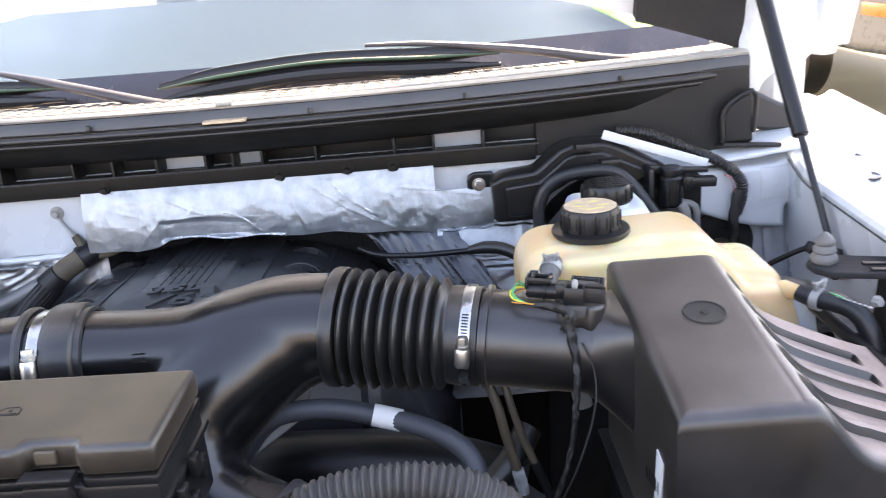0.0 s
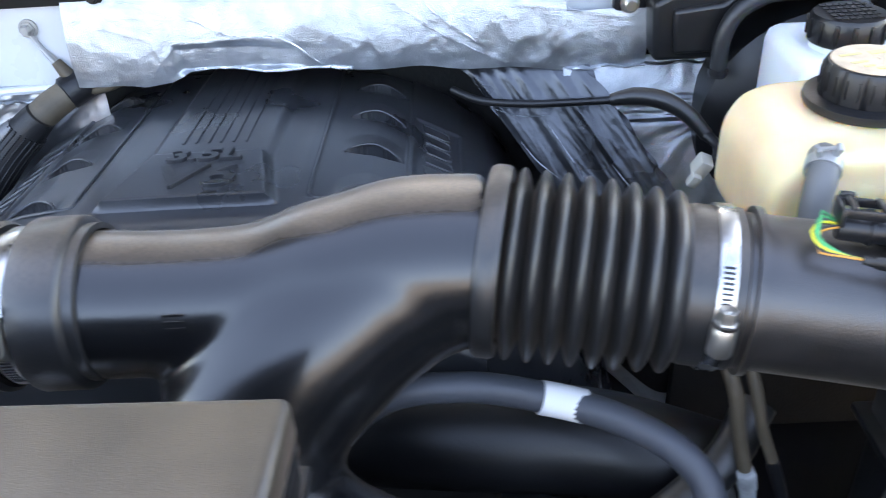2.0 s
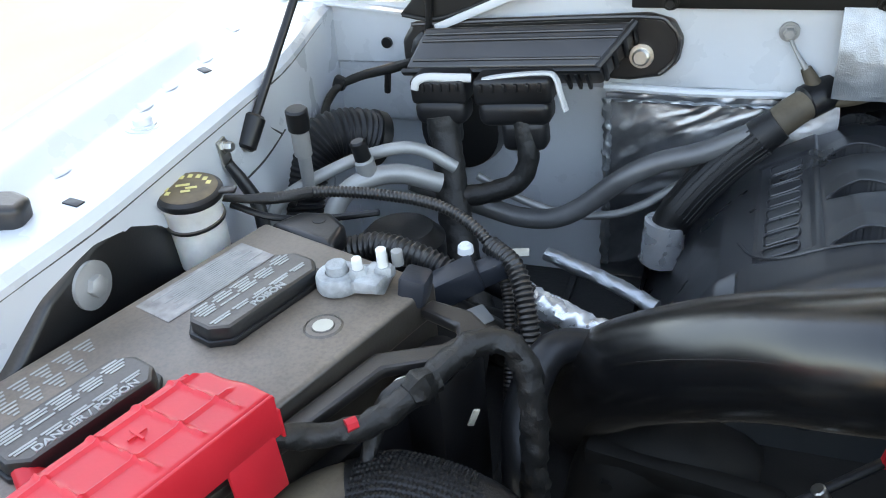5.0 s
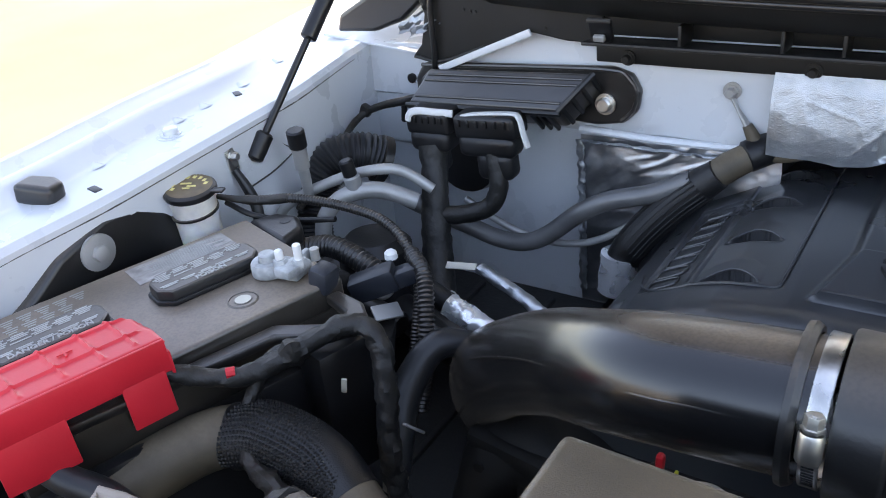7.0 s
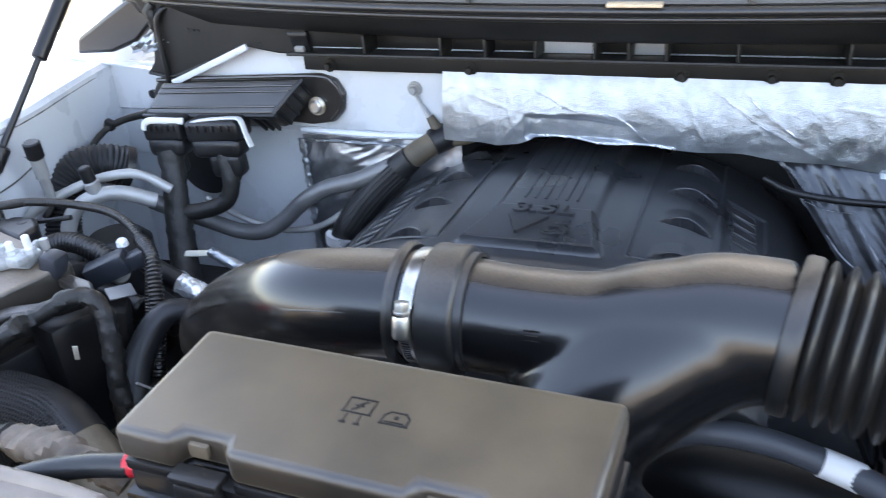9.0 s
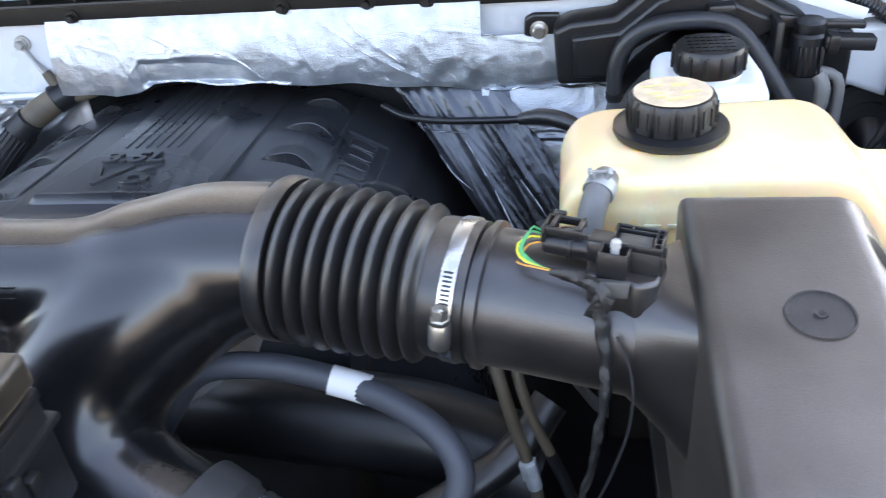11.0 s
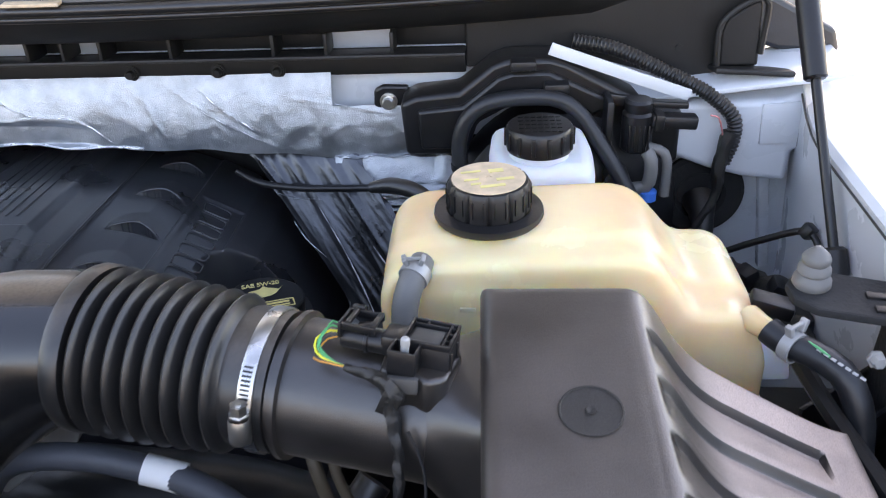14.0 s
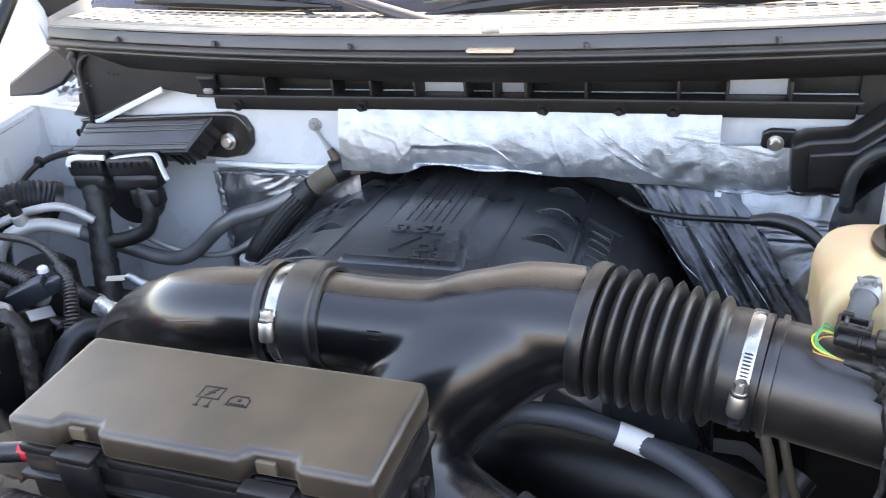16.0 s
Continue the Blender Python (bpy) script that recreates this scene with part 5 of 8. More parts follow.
def foils():
    shield = foil_panel("foil_shield", -0.237, 0.372, 1.054, 1.146, 1.336, FOIL, "crinkled silver foil heat shield taped on the firewall", 0.0026,
                        top_edge, 1.3, 0.006, 0.014, lambda x, z: x > 0.287 and z > 1.109, 0.0006, press=dent)
    # Short random strokes painted as glints, with no crease beneath them.
    rnd = random.Random(5)
    short = []
    for k in range(40):
        x, z, a, l = rnd.uniform(-0.21, 0.27), rnd.uniform(1.075, 1.138), rnd.uniform(-0.9, 0.4), rnd.uniform(0.005, 0.018)
        bend = rnd.uniform(-0.004, 0.004)
        short.append(((x, z), (x + l * math.cos(a), z + l * math.sin(a) + bend), (x + 2 * l * math.cos(a), z + 2 * l * math.sin(a))))
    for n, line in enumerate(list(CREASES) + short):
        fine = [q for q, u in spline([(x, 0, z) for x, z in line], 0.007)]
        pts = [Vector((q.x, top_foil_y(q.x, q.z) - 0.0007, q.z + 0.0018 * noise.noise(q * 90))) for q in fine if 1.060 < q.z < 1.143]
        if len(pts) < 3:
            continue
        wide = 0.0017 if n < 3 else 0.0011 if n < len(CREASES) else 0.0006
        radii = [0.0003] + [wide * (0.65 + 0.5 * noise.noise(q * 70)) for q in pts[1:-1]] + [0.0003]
        part("fold_glint", tube(pts, radii, 6, 0.004, rough=0.4, squash=0.6), BRIGHT_FOIL, shield, "fold line with its glint put in as brighter foil")
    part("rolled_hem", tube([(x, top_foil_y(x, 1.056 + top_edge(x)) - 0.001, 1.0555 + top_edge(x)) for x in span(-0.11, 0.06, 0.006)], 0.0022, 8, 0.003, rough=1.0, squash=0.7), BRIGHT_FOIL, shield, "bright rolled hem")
    low_left = foil_panel("foil_shield", -0.468, -0.225, 0.80, 1.042, 1.352, DARK_FOIL, "dull wrinkled foil heat shield low on the firewall", 0.0050, None, 2.6, 0.006, 0.004, None, 0.0, 0.004, lambda x, z: 28)
    part("crimped_edge", tube([(-0.463, 1.336 + 0.002 * noise.noise(Vector((0, 0, z * 50))), z) for z in span(0.82, 1.04, 0.006)], 0.0045, 8, 0.003, rough=1.2, squash=0.6), FOIL, low_left, "crimped foil hem")
    part("crimped_edge", tube([(x, 1.338, 1.038 + 0.002 * noise.noise(Vector((x * 50, 0, 3)))) for x in span(-0.46, -0.24, 0.006)], 0.003, 8, 0.003, rough=1.0, squash=0.6), FOIL, low_left, "crimped foil hem")
    loose = foil_panel("foil_shield", 0.290, 0.475, 0.80, 1.058, 1.326, FOIL, "loose wrinkled silver foil below the taped panel", 0.0040, None, 3.1, 0.008, 0.070, None, 0.0, 0.016,
                       lambda x, z: 18 + 48 * smooth(0.985, 1.02, z))
    part("tape_edge", tube([(x, 1.318 + 0.002 * noise.noise(Vector((x * 40, 1, 3))), 1.050 + 0.003 * noise.noise(Vector((x * 50, 0, 3)))) for x in span(0.285, 0.46, 0.006)], 0.003, 8, 0.003, rough=1.0, squash=0.5), FOIL, loose, "torn foil edge")
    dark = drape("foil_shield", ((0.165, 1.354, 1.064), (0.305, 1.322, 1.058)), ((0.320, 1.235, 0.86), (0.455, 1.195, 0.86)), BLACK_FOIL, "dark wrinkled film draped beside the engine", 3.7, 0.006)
    # Lighter lines drawn as glints on the dark film.
    for q in (((0.206, 1.024), (0.228, 1.019), (0.262, 1.022)), ((0.210, 1.014), (0.236, 1.008), (0.268, 1.008)), ((0.236, 0.985), (0.252, 0.968), (0.275, 0.952)), ((0.266, 1.000), (0.292, 0.965), (0.315, 0.930), (0.335, 0.895)), ((0.330, 0.965), (0.348, 0.945), (0.360, 0.930))):
        pts = [Vector((x, 1.343 - 0.12 * (x - 0.135) - 0.68 * (1.06 - z), z)) for x, z in q]
        part("fold_glint", tube(pts, [0.0003] + [0.0009] * (len(pts) - 2) + [0.0003], 6, 0.004, rough=0.8, squash=0.6), FOIL, dark, "lighter line drawn as a glint")
    # Black sheet painted in for the shade of the recess behind the engine.
    bm = bmesh.new()
    xs, zs = span(-0.235, 0.49, 0.006), span(0.55, 1.066, 0.006)
    V = [[bm.verts.new((x, 1.341 + recess(x, z) - 0.004 * crinkle(x, z, 2.2), z)) for x in xs] for z in zs]
    for a, b in zip(V, V[1:]):
        for i in range(len(xs) - 1):
            bm.faces.new((a[i], a[i + 1], b[i + 1], b[i]))
    solid(bm, -0.0012)
    pad = thing("recess_shade", (0.1, 1.40, 0.8), "black sheet added for the shade in the firewall recess", "insulation")
    part("pad", bm, LINER, pad)
    for x in (-0.12, 0.05):
        part("push_pin", lathe([(0.012, 0), (0.011, 0.003), (0, 0.004)], 20, aim((x, 1.440, 0.93), (x, 1.2, 0.93))), BLACK_CLEAN, pad)
    # Added panel: covers white wall where the low corner lies in shade.
    low = thing("dark_fill_panel", (0.62, 1.315, 0.66), "added black panel keeping the low firewall dark", "insulation")
    part("panel", box((0.36, 0.02, 0.36), (0.62, 1.315, 0.66), bevel=0.006), LINER, low)
    part("hem", box((0.36, 0.006, 0.012), (0.62, 1.304, 0.834), bevel=0.002), LINER, low)
    cab = thing("sensor_cable", (0.30, 1.29, 1.0), "thin black cable with a thick sleeve crossing the foil", "cable")
    part("cable", tube([(0.165, 1.325, 1.030), (0.195, 1.305, 1.024), (0.242, 1.290, 1.024), (0.289, 1.283, 1.026), (0.329, 1.277, 1.029), (0.352, 1.274, 1.032)], 0.0042, 10), BLACK_CLEAN, cab)
    part("sleeve", tube([(0.329, 1.277, 1.029), (0.352, 1.274, 1.033), (0.378, 1.262, 1.033), (0.402, 1.250, 1.022), (0.421, 1.235, 1.003)], [0.0062, 0.0095, 0.0095, 0.0085, 0.007], 12), RUBBER, cab, "ribbed rubber sleeve")
    part("cable_tail", tube([(0.419, 1.236, 1.004), (0.427, 1.220, 1.000), (0.424, 1.208, 0.993), (0.415, 1.202, 0.990)], [0.0062, 0.0050, 0.0045, 0.0045], 10), BLACK_CLEAN, cab)
    plug = part("plug", box((0.014, 0.018, 0.020), (0.408, 1.200, 0.988), (15, 25, 0), 0.002), CREAM, cab, "pale connector plug")
    part("plug_latch", box((0.010, 0.010, 0.014), (0.400, 1.193, 0.976), (15, 25, 0), 0.0015), CREAM, plug)


def ground_strap():
    root = thing("ground_strap", (-0.283, 1.34, 1.12), "grey ground strap bolted to the firewall", "ground strap")
    part("ring_terminal", lathe([(0.004, 0), (0.010, 0), (0.010, 0.003), (0.004, 0.003)], 20, aim((-0.283, 1.345, 1.118), (-0.283, 1.2, 1.118))), BOLT_GREY, root)
    bolt((-0.283, 1.343, 1.118), (0, -1, 0), 0.006, 0.0, BOLT_GREY, root)
    part("lug", tube([(-0.281, 1.341, 1.111), (-0.274, 1.340, 1.098), (-0.266, 1.339, 1.086), (-0.261, 1.339, 1.078)], [0.004, 0.0035, 0.0055, 0.0055], 8, squash=0.5), BOLT_GREY, root)
    part("cable", tube([(-0.263, 1.339, 1.082), (-0.256, 1.338, 1.070), (-0.247, 1.337, 1.058), (-0.234, 1.337, 1.050), (-0.214, 1.337, 1.050), (-0.19, 1.340, 1.056)], [0.0055, 0.0075, 0.0088, 0.0075, 0.005, 0.003], 12), DUSTY_HOSE, root)


def control_module():
    root = thing("engine_control_module", (-0.54, 1.34, 1.06), "black engine control module on a firewall bracket with two plugs", "control module")
    part("mount_plate", prism([(-0.705, 1.075), (-0.705, 1.10), (-0.69, 1.122), (-0.42, 1.137), (-0.395, 1.13), (-0.384, 1.11), (-0.388, 1.085), (-0.405, 1.068), (-0.44, 1.062)], 0.012, upright(1.334), 0.005, 3), AIRBOX, root)
    part("plate_rim", tube([(-0.69, 1.333, 1.120), (-0.56, 1.333, 1.128), (-0.425, 1.333, 1.134), (-0.40, 1.333, 1.127), (-0.389, 1.333, 1.109), (-0.393, 1.333, 1.087), (-0.408, 1.333, 1.072)], 0.0028, 8), AIRBOX, root)
    u, v, n = Vector((0.998, -0.027, 0.06)).normalized(), Vector((0, 0.70, 0.72)).normalized(), Vector((0, -0.72, 0.70)).normalized()
    m = Matrix.Translation((-0.681, 1.279, 1.087)) @ Matrix((u, v, n)).transposed().to_4x4()
    part("case", prism([(0, 0), (0.218, 0), (0.250, 0.050), (0.016, 0.050)], 0.046, m @ pose(0, 0, -0.046), 0.004, 3), AIRBOX, root)
    for k, (a, b) in enumerate(((0.010, 0.228), (0.033, 0.243), (0.041, 0.247))):
        part("cover_ridge", tube([m @ Vector(p) for p in ((0.006 + a * 0.3, a, 0.0), (0.10, a, 0.0005), (b - 0.008, a, 0.0))], 0.0018, 8, 0.05), AIRBOX, root)
    part("front_flange", merge(bmesh.new(), box((0.226, 0.006, 0.010), (0.109, -0.002, -0.004), bevel=0.002), m), BLACK, root)
    part("end_rim", tube([m @ Vector(p) for p in ((0.218, 0.0, -0.002), (0.236, 0.026, 0.0), (0.250, 0.050, -0.002))], 0.004, 8), BLACK, root)
    for k in range(4):
        part("case_rib", merge(bmesh.new(), box((0.006, 0.006, 0.042), (0.222 + 0.0085 * k, 0.006 + 0.0135 * k, -0.024), (0, 0, 56), 0.0015), m), BLACK_CLEAN, root)
    for k in range(3):
        part("socket_rib", merge(bmesh.new(), box((0.004, 0.006, 0.040), (0.184 + 0.011 * k, -0.003, -0.026), (0, 0, 0), 0.001), m), BLACK_CLEAN, root)
    bolt((-0.427, 1.332, 1.092), (0, -1, 0.1), 0.009, 0.013, STEEL, root)
    levers = ([(-0.654, 1.238, 1.080), (-0.651, 1.239, 1.089), (-0.640, 1.242, 1.093), (-0.615, 1.245, 1.0925), (-0.592, 1.248, 1.092)],
              [(-0.580, 1.249, 1.090), (-0.560, 1.251, 1.094), (-0.515, 1.256, 1.0975), (-0.503, 1.254, 1.094), (-0.497, 1.251, 1.078), (-0.491, 1.250, 1.060)])
    for x0, x1, tilt, lever in ((-0.662, -0.598, -3, levers[0]), (-0.590, -0.505, -4, levers[1])):
        w, c = x1 - x0, (x0 + x1) / 2
        pm = pose(c, 1.262, 1.072 + 0.04 * (c + 0.63), 0, tilt, 0)
        plug = part("connector_plug", merge(bmesh.new(), box((w, 0.040, 0.030), (0, 0, 0.004), bevel=0.006, seg=3), pm), BLACK_CLEAN, root)
        part("plug_hood", merge(bmesh.new(), box((w * 0.94, 0.036, 0.030), (0, -0.004, -0.020), bevel=0.011, seg=4), pm), BLACK_CLEAN, plug)
        part("plug_neck", merge(bmesh.new(), box((w * 0.58, 0.030, 0.036), (-0.002 if c < -0.6 else 0.008, -0.006, -0.046), bevel=0.009, seg=3), pm), BLACK_CLEAN, plug)
        part("lock_lever", tube(lever, 0.0046, 8, 0.003, squash=0.55), LEVER, plug, "off-white locking lever")
        for k in range(6):
            part("plug_rib", merge(bmesh.new(), box((0.004, 0.006, 0.009), (-w * 0.38 + k * w * 0.15, -0.020, 0.010), bevel=0.001), pm), BLACK_CLEAN, plug)
    part("harness", tube([(-0.630, 1.252, 1.045), (-0.625, 1.244, 1.020), (-0.618, 1.228, 0.990), (-0.610, 1.212, 0.955), (-0.595, 1.185, 0.905), (-0.55, 1.12, 0.84)], [0.019, 0.0175, 0.0175, 0.019, 0.020, 0.020], 20, 0.005, rough=0.12), TAPE, root, "thick taped wire harness")
    part("harness", tube([(-0.540, 1.252, 1.05), (-0.533, 1.246, 1.022), (-0.532, 1.242, 0.998), (-0.545, 1.236, 0.977), (-0.575, 1.227, 0.967), (-0.608, 1.216, 0.964)], 0.0118, 14, 0.005, rough=0.12), TAPE, root, "black taped wire loom")


def wall_cable():
    root = thing("wiring_cable", (-0.75, 1.30, 1.06), "thin taped cable clipped along the apron", "cable")
    part("cable", tube([(-0.690, 1.322, 1.079), (-0.722, 1.323, 1.069), (-0.760, 1.322, 1.059), (-0.786, 1.314, 1.048), (-0.790, 1.285, 1.038), (-0.776, 1.24, 1.026), (-0.768, 1.18, 1.008), (-0.766, 1.13, 0.985)], [0.0055, 0.0062, 0.0055, 0.005, 0.005, 0.005, 0.005, 0.005], 10, rough=0.15), TAPE, root)
    part("cable_clip", box((0.016, 0.012, 0.016), (-0.786, 1.317, 1.051), (0, 25, 0), 0.003), BLACK_CLEAN, root)
    part("cable_clip", box((0.008, 0.008, 0.030), (-0.728, 1.330, 1.050), (0, 8, 0), 0.003), BLACK_CLEAN, root)
    drop = thing("wiring_cable", (-0.66, 1.33, 1.11), "thin black cable hanging from the cowl end", "cable")
    part("cable", tube([(-0.640, 1.345, 1.226), (-0.652, 1.332, 1.224), (-0.662, 1.328, 1.209), (-0.664, 1.328, 1.188), (-0.664, 1.328, 1.166), (-0.666, 1.330, 1.133), (-0.672, 1.333, 1.105)], 0.0042, 10), BLACK_CLEAN, drop)
    part("cable_boot", tube([(-0.671, 1.329, 1.112), (-0.678, 1.327, 1.100), (-0.684, 1.325, 1.088)], [0.006, 0.010, 0.007], 12), BLACK_CLEAN, drop)
    part("cable_knot", tube([(-0.668, 1.335, 1.232), (-0.676, 1.334, 1.222), (-0.670, 1.334, 1.208), (-0.676, 1.336, 1.196)], [0.006, 0.009, 0.008, 0.005], 12, rough=0.4), TAPE, drop)
    scrap = thing("crumpled_foil", (-0.69, 1.34, 1.165), "crumpled silver foil flap at the cowl end", "foil")
    for a, b, w in (((-0.722, 1.336, 1.165), (-0.676, 1.340, 1.188), 0.014), ((-0.706, 1.334, 1.160), (-0.655, 1.338, 1.180), 0.010)):
        a, b = Vector(a), Vector(b)
        bm = bmesh.new()
        V = []
        for i in range(9):
            q = a.lerp(b, i / 8)
            V.append([bm.verts.new(q + Vector((0, 0.010 * noise.noise(q * 160 + Vector((0, 0, j * 0.7))), (j / 4 - 0.5) * w + 0.004 * noise.noise(q * 120)))) for j in range(5)])
        for p, q in zip(V, V[1:]):
            for j in range(4):
                bm.faces.new((p[j], p[j + 1], q[j + 1], q[j]))
        solid(bm, 0.0008)
        part("flap", bm, FOIL, scrap)


def brake_parts():
    b = thing("brake_booster", (0.53, 1.33, 0.98), "black round brake booster on the firewall", "brake booster")
    part("shell", lathe([(0.13, 0), (0.132, 0.02), (0.125, 0.05), (0.09, 0.075), (0.05, 0.082), (0, 0.084)], 48, aim((0.55, 1.335, 0.985), (0.55, 1.0, 0.985))), BLACK_CLEAN, b)
    part("check_valve", rod((0.60, 1.27, 1.05), (0.60, 1.235, 1.05), 0.014, 16, bevel=0.003), BLACK, b)
    r = thing("brake_fluid_reservoir", (0.515, 1.19, 1.03), "milky white brake fluid reservoir with black screw cap", "reservoir")
    part("bottle", prism([(-0.048, -0.055), (0.048, -0.055), (0.052, 0.0), (0.048, 0.06), (-0.048, 0.06), (-0.052, 0.0)], 0.085, pose(0.515, 1.195, 1.028), 0.014, 4), MILKY, r)
    part("neck", lathe([(0.03, 0), (0.028, 0.012), (0.026, 0.02)], 28, pose(0.512, 1.178, 1.110)), MILKY, r)
    cap = part("cap", lathe([(0.0315, 0), (0.032, 0.003), (0.032, 0.021), (0.030, 0.024), (0, 0.0245)], 40, pose(0.512, 1.178, 1.119)), BLACK, r, "knurled black screw cap")
    for k in range(14):
        a = 2 * math.pi * k / 14
        part("cap_rib", box((0.004, 0.003, 0.018), (0.512 + 0.0325 * math.cos(a), 1.178 + 0.0325 * math.sin(a), 1.131), (0, 0, math.degrees(a) + 90), 0.001), BLACK, cap)
    for k in range(35):
        print_bars([(-0.018 + 0.006 * (k % 7), -0.018 + 0.009 * (k // 7), 0.0045, 0.006)], pose(0.512, 1.178, 1.1437), BLACK, cap, "raised_stroke", 0.0008)
    c = thing("booster_shield", (0.50, 1.33, 1.06), "black moulded plastic shield bolted over the brake booster", "shield")
    poly = [(0.372, 1.064), (0.368, 1.125), (0.385, 1.133), (0.432, 1.137), (0.468, 1.166), (0.485, 1.172), (0.530, 1.172), (0.548, 1.166), (0.640, 1.116), (0.672, 1.112), (0.672, 1.05), (0.62, 1.055), (0.585, 1.095), (0.545, 1.118), (0.485, 1.118), (0.452, 1.10), (0.44, 1.064)]
    part("shield_body", prism(poly, 0.05, upright(1.285), 0.006, 3), BLACK, c)
    inner = [(0.390, 1.074), (0.387, 1.119), (0.436, 1.124), (0.474, 1.155), (0.490, 1.160), (0.528, 1.160), (0.60, 1.124), (0.575, 1.11), (0.55, 1.128), (0.48, 1.128), (0.445, 1.108), (0.43, 1.074)]
    part("raised_web", prism(inner, 0.010, upright(1.277), 0.004, 3), BLACK, c)
    part("ear", prism([(0.335, 1.108), (0.336, 1.128), (0.346, 1.133), (0.375, 1.132), (0.375, 1.085), (0.352, 1.098)], 0.010, upright(1.322), 0.003), BLACK, c)
    bolt((0.352, 1.322, 1.115), (0, -1, 0), 0.007, 0.010, STEEL, c)
    for x, z in ((0.50, 1.171), (0.535, 1.146)):
        part("hose_clip", box((0.026, 0.02, 0.010), (x, 1.272, z), (0, 0, 0), 0.002), BLACK_CLEAN, c)
    g = thing("firewall_grommet", (0.735, 1.33, 0.97), "round black rubber grommet in the firewall", "grommet")
    part("disc", lathe([(0.052, 0), (0.052, 0.006), (0.047, 0.010), (0.03, 0.010), (0.026, 0.004), (0, 0.003)], 40, aim((0.714, 1.335, 0.988), (0.714, 1.0, 0.988))), LINER, g)
    part("boot", tube([(0.714, 1.328, 0.982), (0.712, 1.30, 0.972), (0.708, 1.275, 0.95)], [0.02, 0.014, 0.012], 16), RUBBER, g)
    h = thing("vacuum_hose", (0.50, 1.262, 1.10), "black rubber vacuum hose arching over the booster shield", "hose")
    part("hose", tube([(0.432, 1.262, 1.055), (0.433, 1.262, 1.095), (0.446, 1.262, 1.122), (0.475, 1.262, 1.136), (0.53, 1.262, 1.137), (0.560, 1.258, 1.12), (0.585, 1.245, 1.085), (0.612, 1.23, 1.04), (0.63, 1.22, 1.0)], 0.0085, 12), HOSE, h)
    for p, q in (((0.432, 1.262, 1.058), (0.432, 1.262, 1.066)), ((0.628, 1.221, 1.004), (0.625, 1.222, 1.012))):
        part("hose_band", lathe([(0.0086, 0), (0.0096, 0), (0.0096, 0.006), (0.0086, 0.006)], 20, aim(p, q)), BLACK_CLEAN, h)
    part("printed_mark", tube([(0.6105, 1.2225, 1.0455), (0.6155, 1.2205, 1.036)], 0.0020, 6), PRINT, h)
    s = thing("vacuum_solenoid", (0.635, 1.27, 1.10), "black solenoid valve with plugged connector", "solenoid")
    part("bracket", box((0.008, 0.04, 0.07), (0.602, 1.272, 1.10), bevel=0.003), BLACK_CLEAN, s)
    part("coil", rod((0.632, 1.262, 1.078), (0.632, 1.262, 1.122), 0.0165, 20, bevel=0.003), BLACK, s)
    part("coil_cap", lathe([(0.0135, 0), (0.0145, 0.002), (0.0145, 0.010), (0.012, 0.013), (0, 0.013)], 14, pose(0.632, 1.262, 1.122)), BLACK_CLEAN, s)
    for k in range(5):
        part("coil_fin", box((0.002, 0.034, 0.030), (0.622 + 0.005 * k, 1.262, 1.096), bevel=0.0006), BLACK_CLEAN, s)
    part("bracket_arm", box((0.05, 0.006, 0.012), (0.628, 1.278, 1.126), (0, 8, 0), 0.002), BLACK, s)
    part("connector", box((0.048, 0.018, 0.014), (0.668, 1.254, 1.113), (0, 4, 0), 0.003), BLACK_CLEAN, s)
    part("connector_collar", box((0.010, 0.022, 0.018), (0.652, 1.254, 1.1135), (0, 4, 0), 0.002), BLACK, s)
    part("connector", box((0.040, 0.012, 0.007), (0.664, 1.266, 1.127), (0, 4, 0), 0.002), BLACK_CLEAN, s)
    part("elbow", tube([(0.632, 1.255, 1.085), (0.655, 1.250, 1.082), (0.664, 1.248, 1.07), (0.664, 1.246, 1.03)], 0.0056, 12), PALE_HOSE, s)
    part("elbow", tube([(0.60, 1.245, 1.04), (0.635, 1.24, 1.042), (0.645, 1.238, 1.05), (0.645, 1.236, 1.075), (0.64, 1.24, 1.085)], 0.0072, 12), PALE_HOSE, s)
    part("blue_collar", rod((0.645, 1.238, 1.030), (0.645, 1.238, 1.040), 0.0095, 14), BLUE, s, "bright blue collar")
    s.location.x -= 0.012
    w = thing("wire_loom", (0.68, 1.30, 1.12), "black corrugated wire loom with a pink wire", "wire loom")
    part("conduit", tube([(0.555, 1.318, 1.180), (0.60, 1.312, 1.172), (0.65, 1.305, 1.150), (0.700, 1.298, 1.125), (0.728, 1.292, 1.100), (0.730, 1.288, 1.075), (0.722, 1.285, 1.05)], 0.0078, 14, pitch=0.0042, amp=0.0008), RUBBER, w)
    part("taped_tail", tube([(0.727, 1.288, 1.085), (0.718, 1.283, 1.045), (0.716, 1.278, 1.01), (0.69, 1.27, 0.96), (0.675, 1.26, 0.90)], [0.010, 0.008, 0.005, 0.0045, 0.0045], 10, rough=0.25), TAPE, w)
    part("wire", tube([(0.694, 1.256, 1.117), (0.704, 1.262, 1.112), (0.712, 1.272, 1.095), (0.716, 1.280, 1.085)], 0.0010, 6), PINK_WIRE, w)


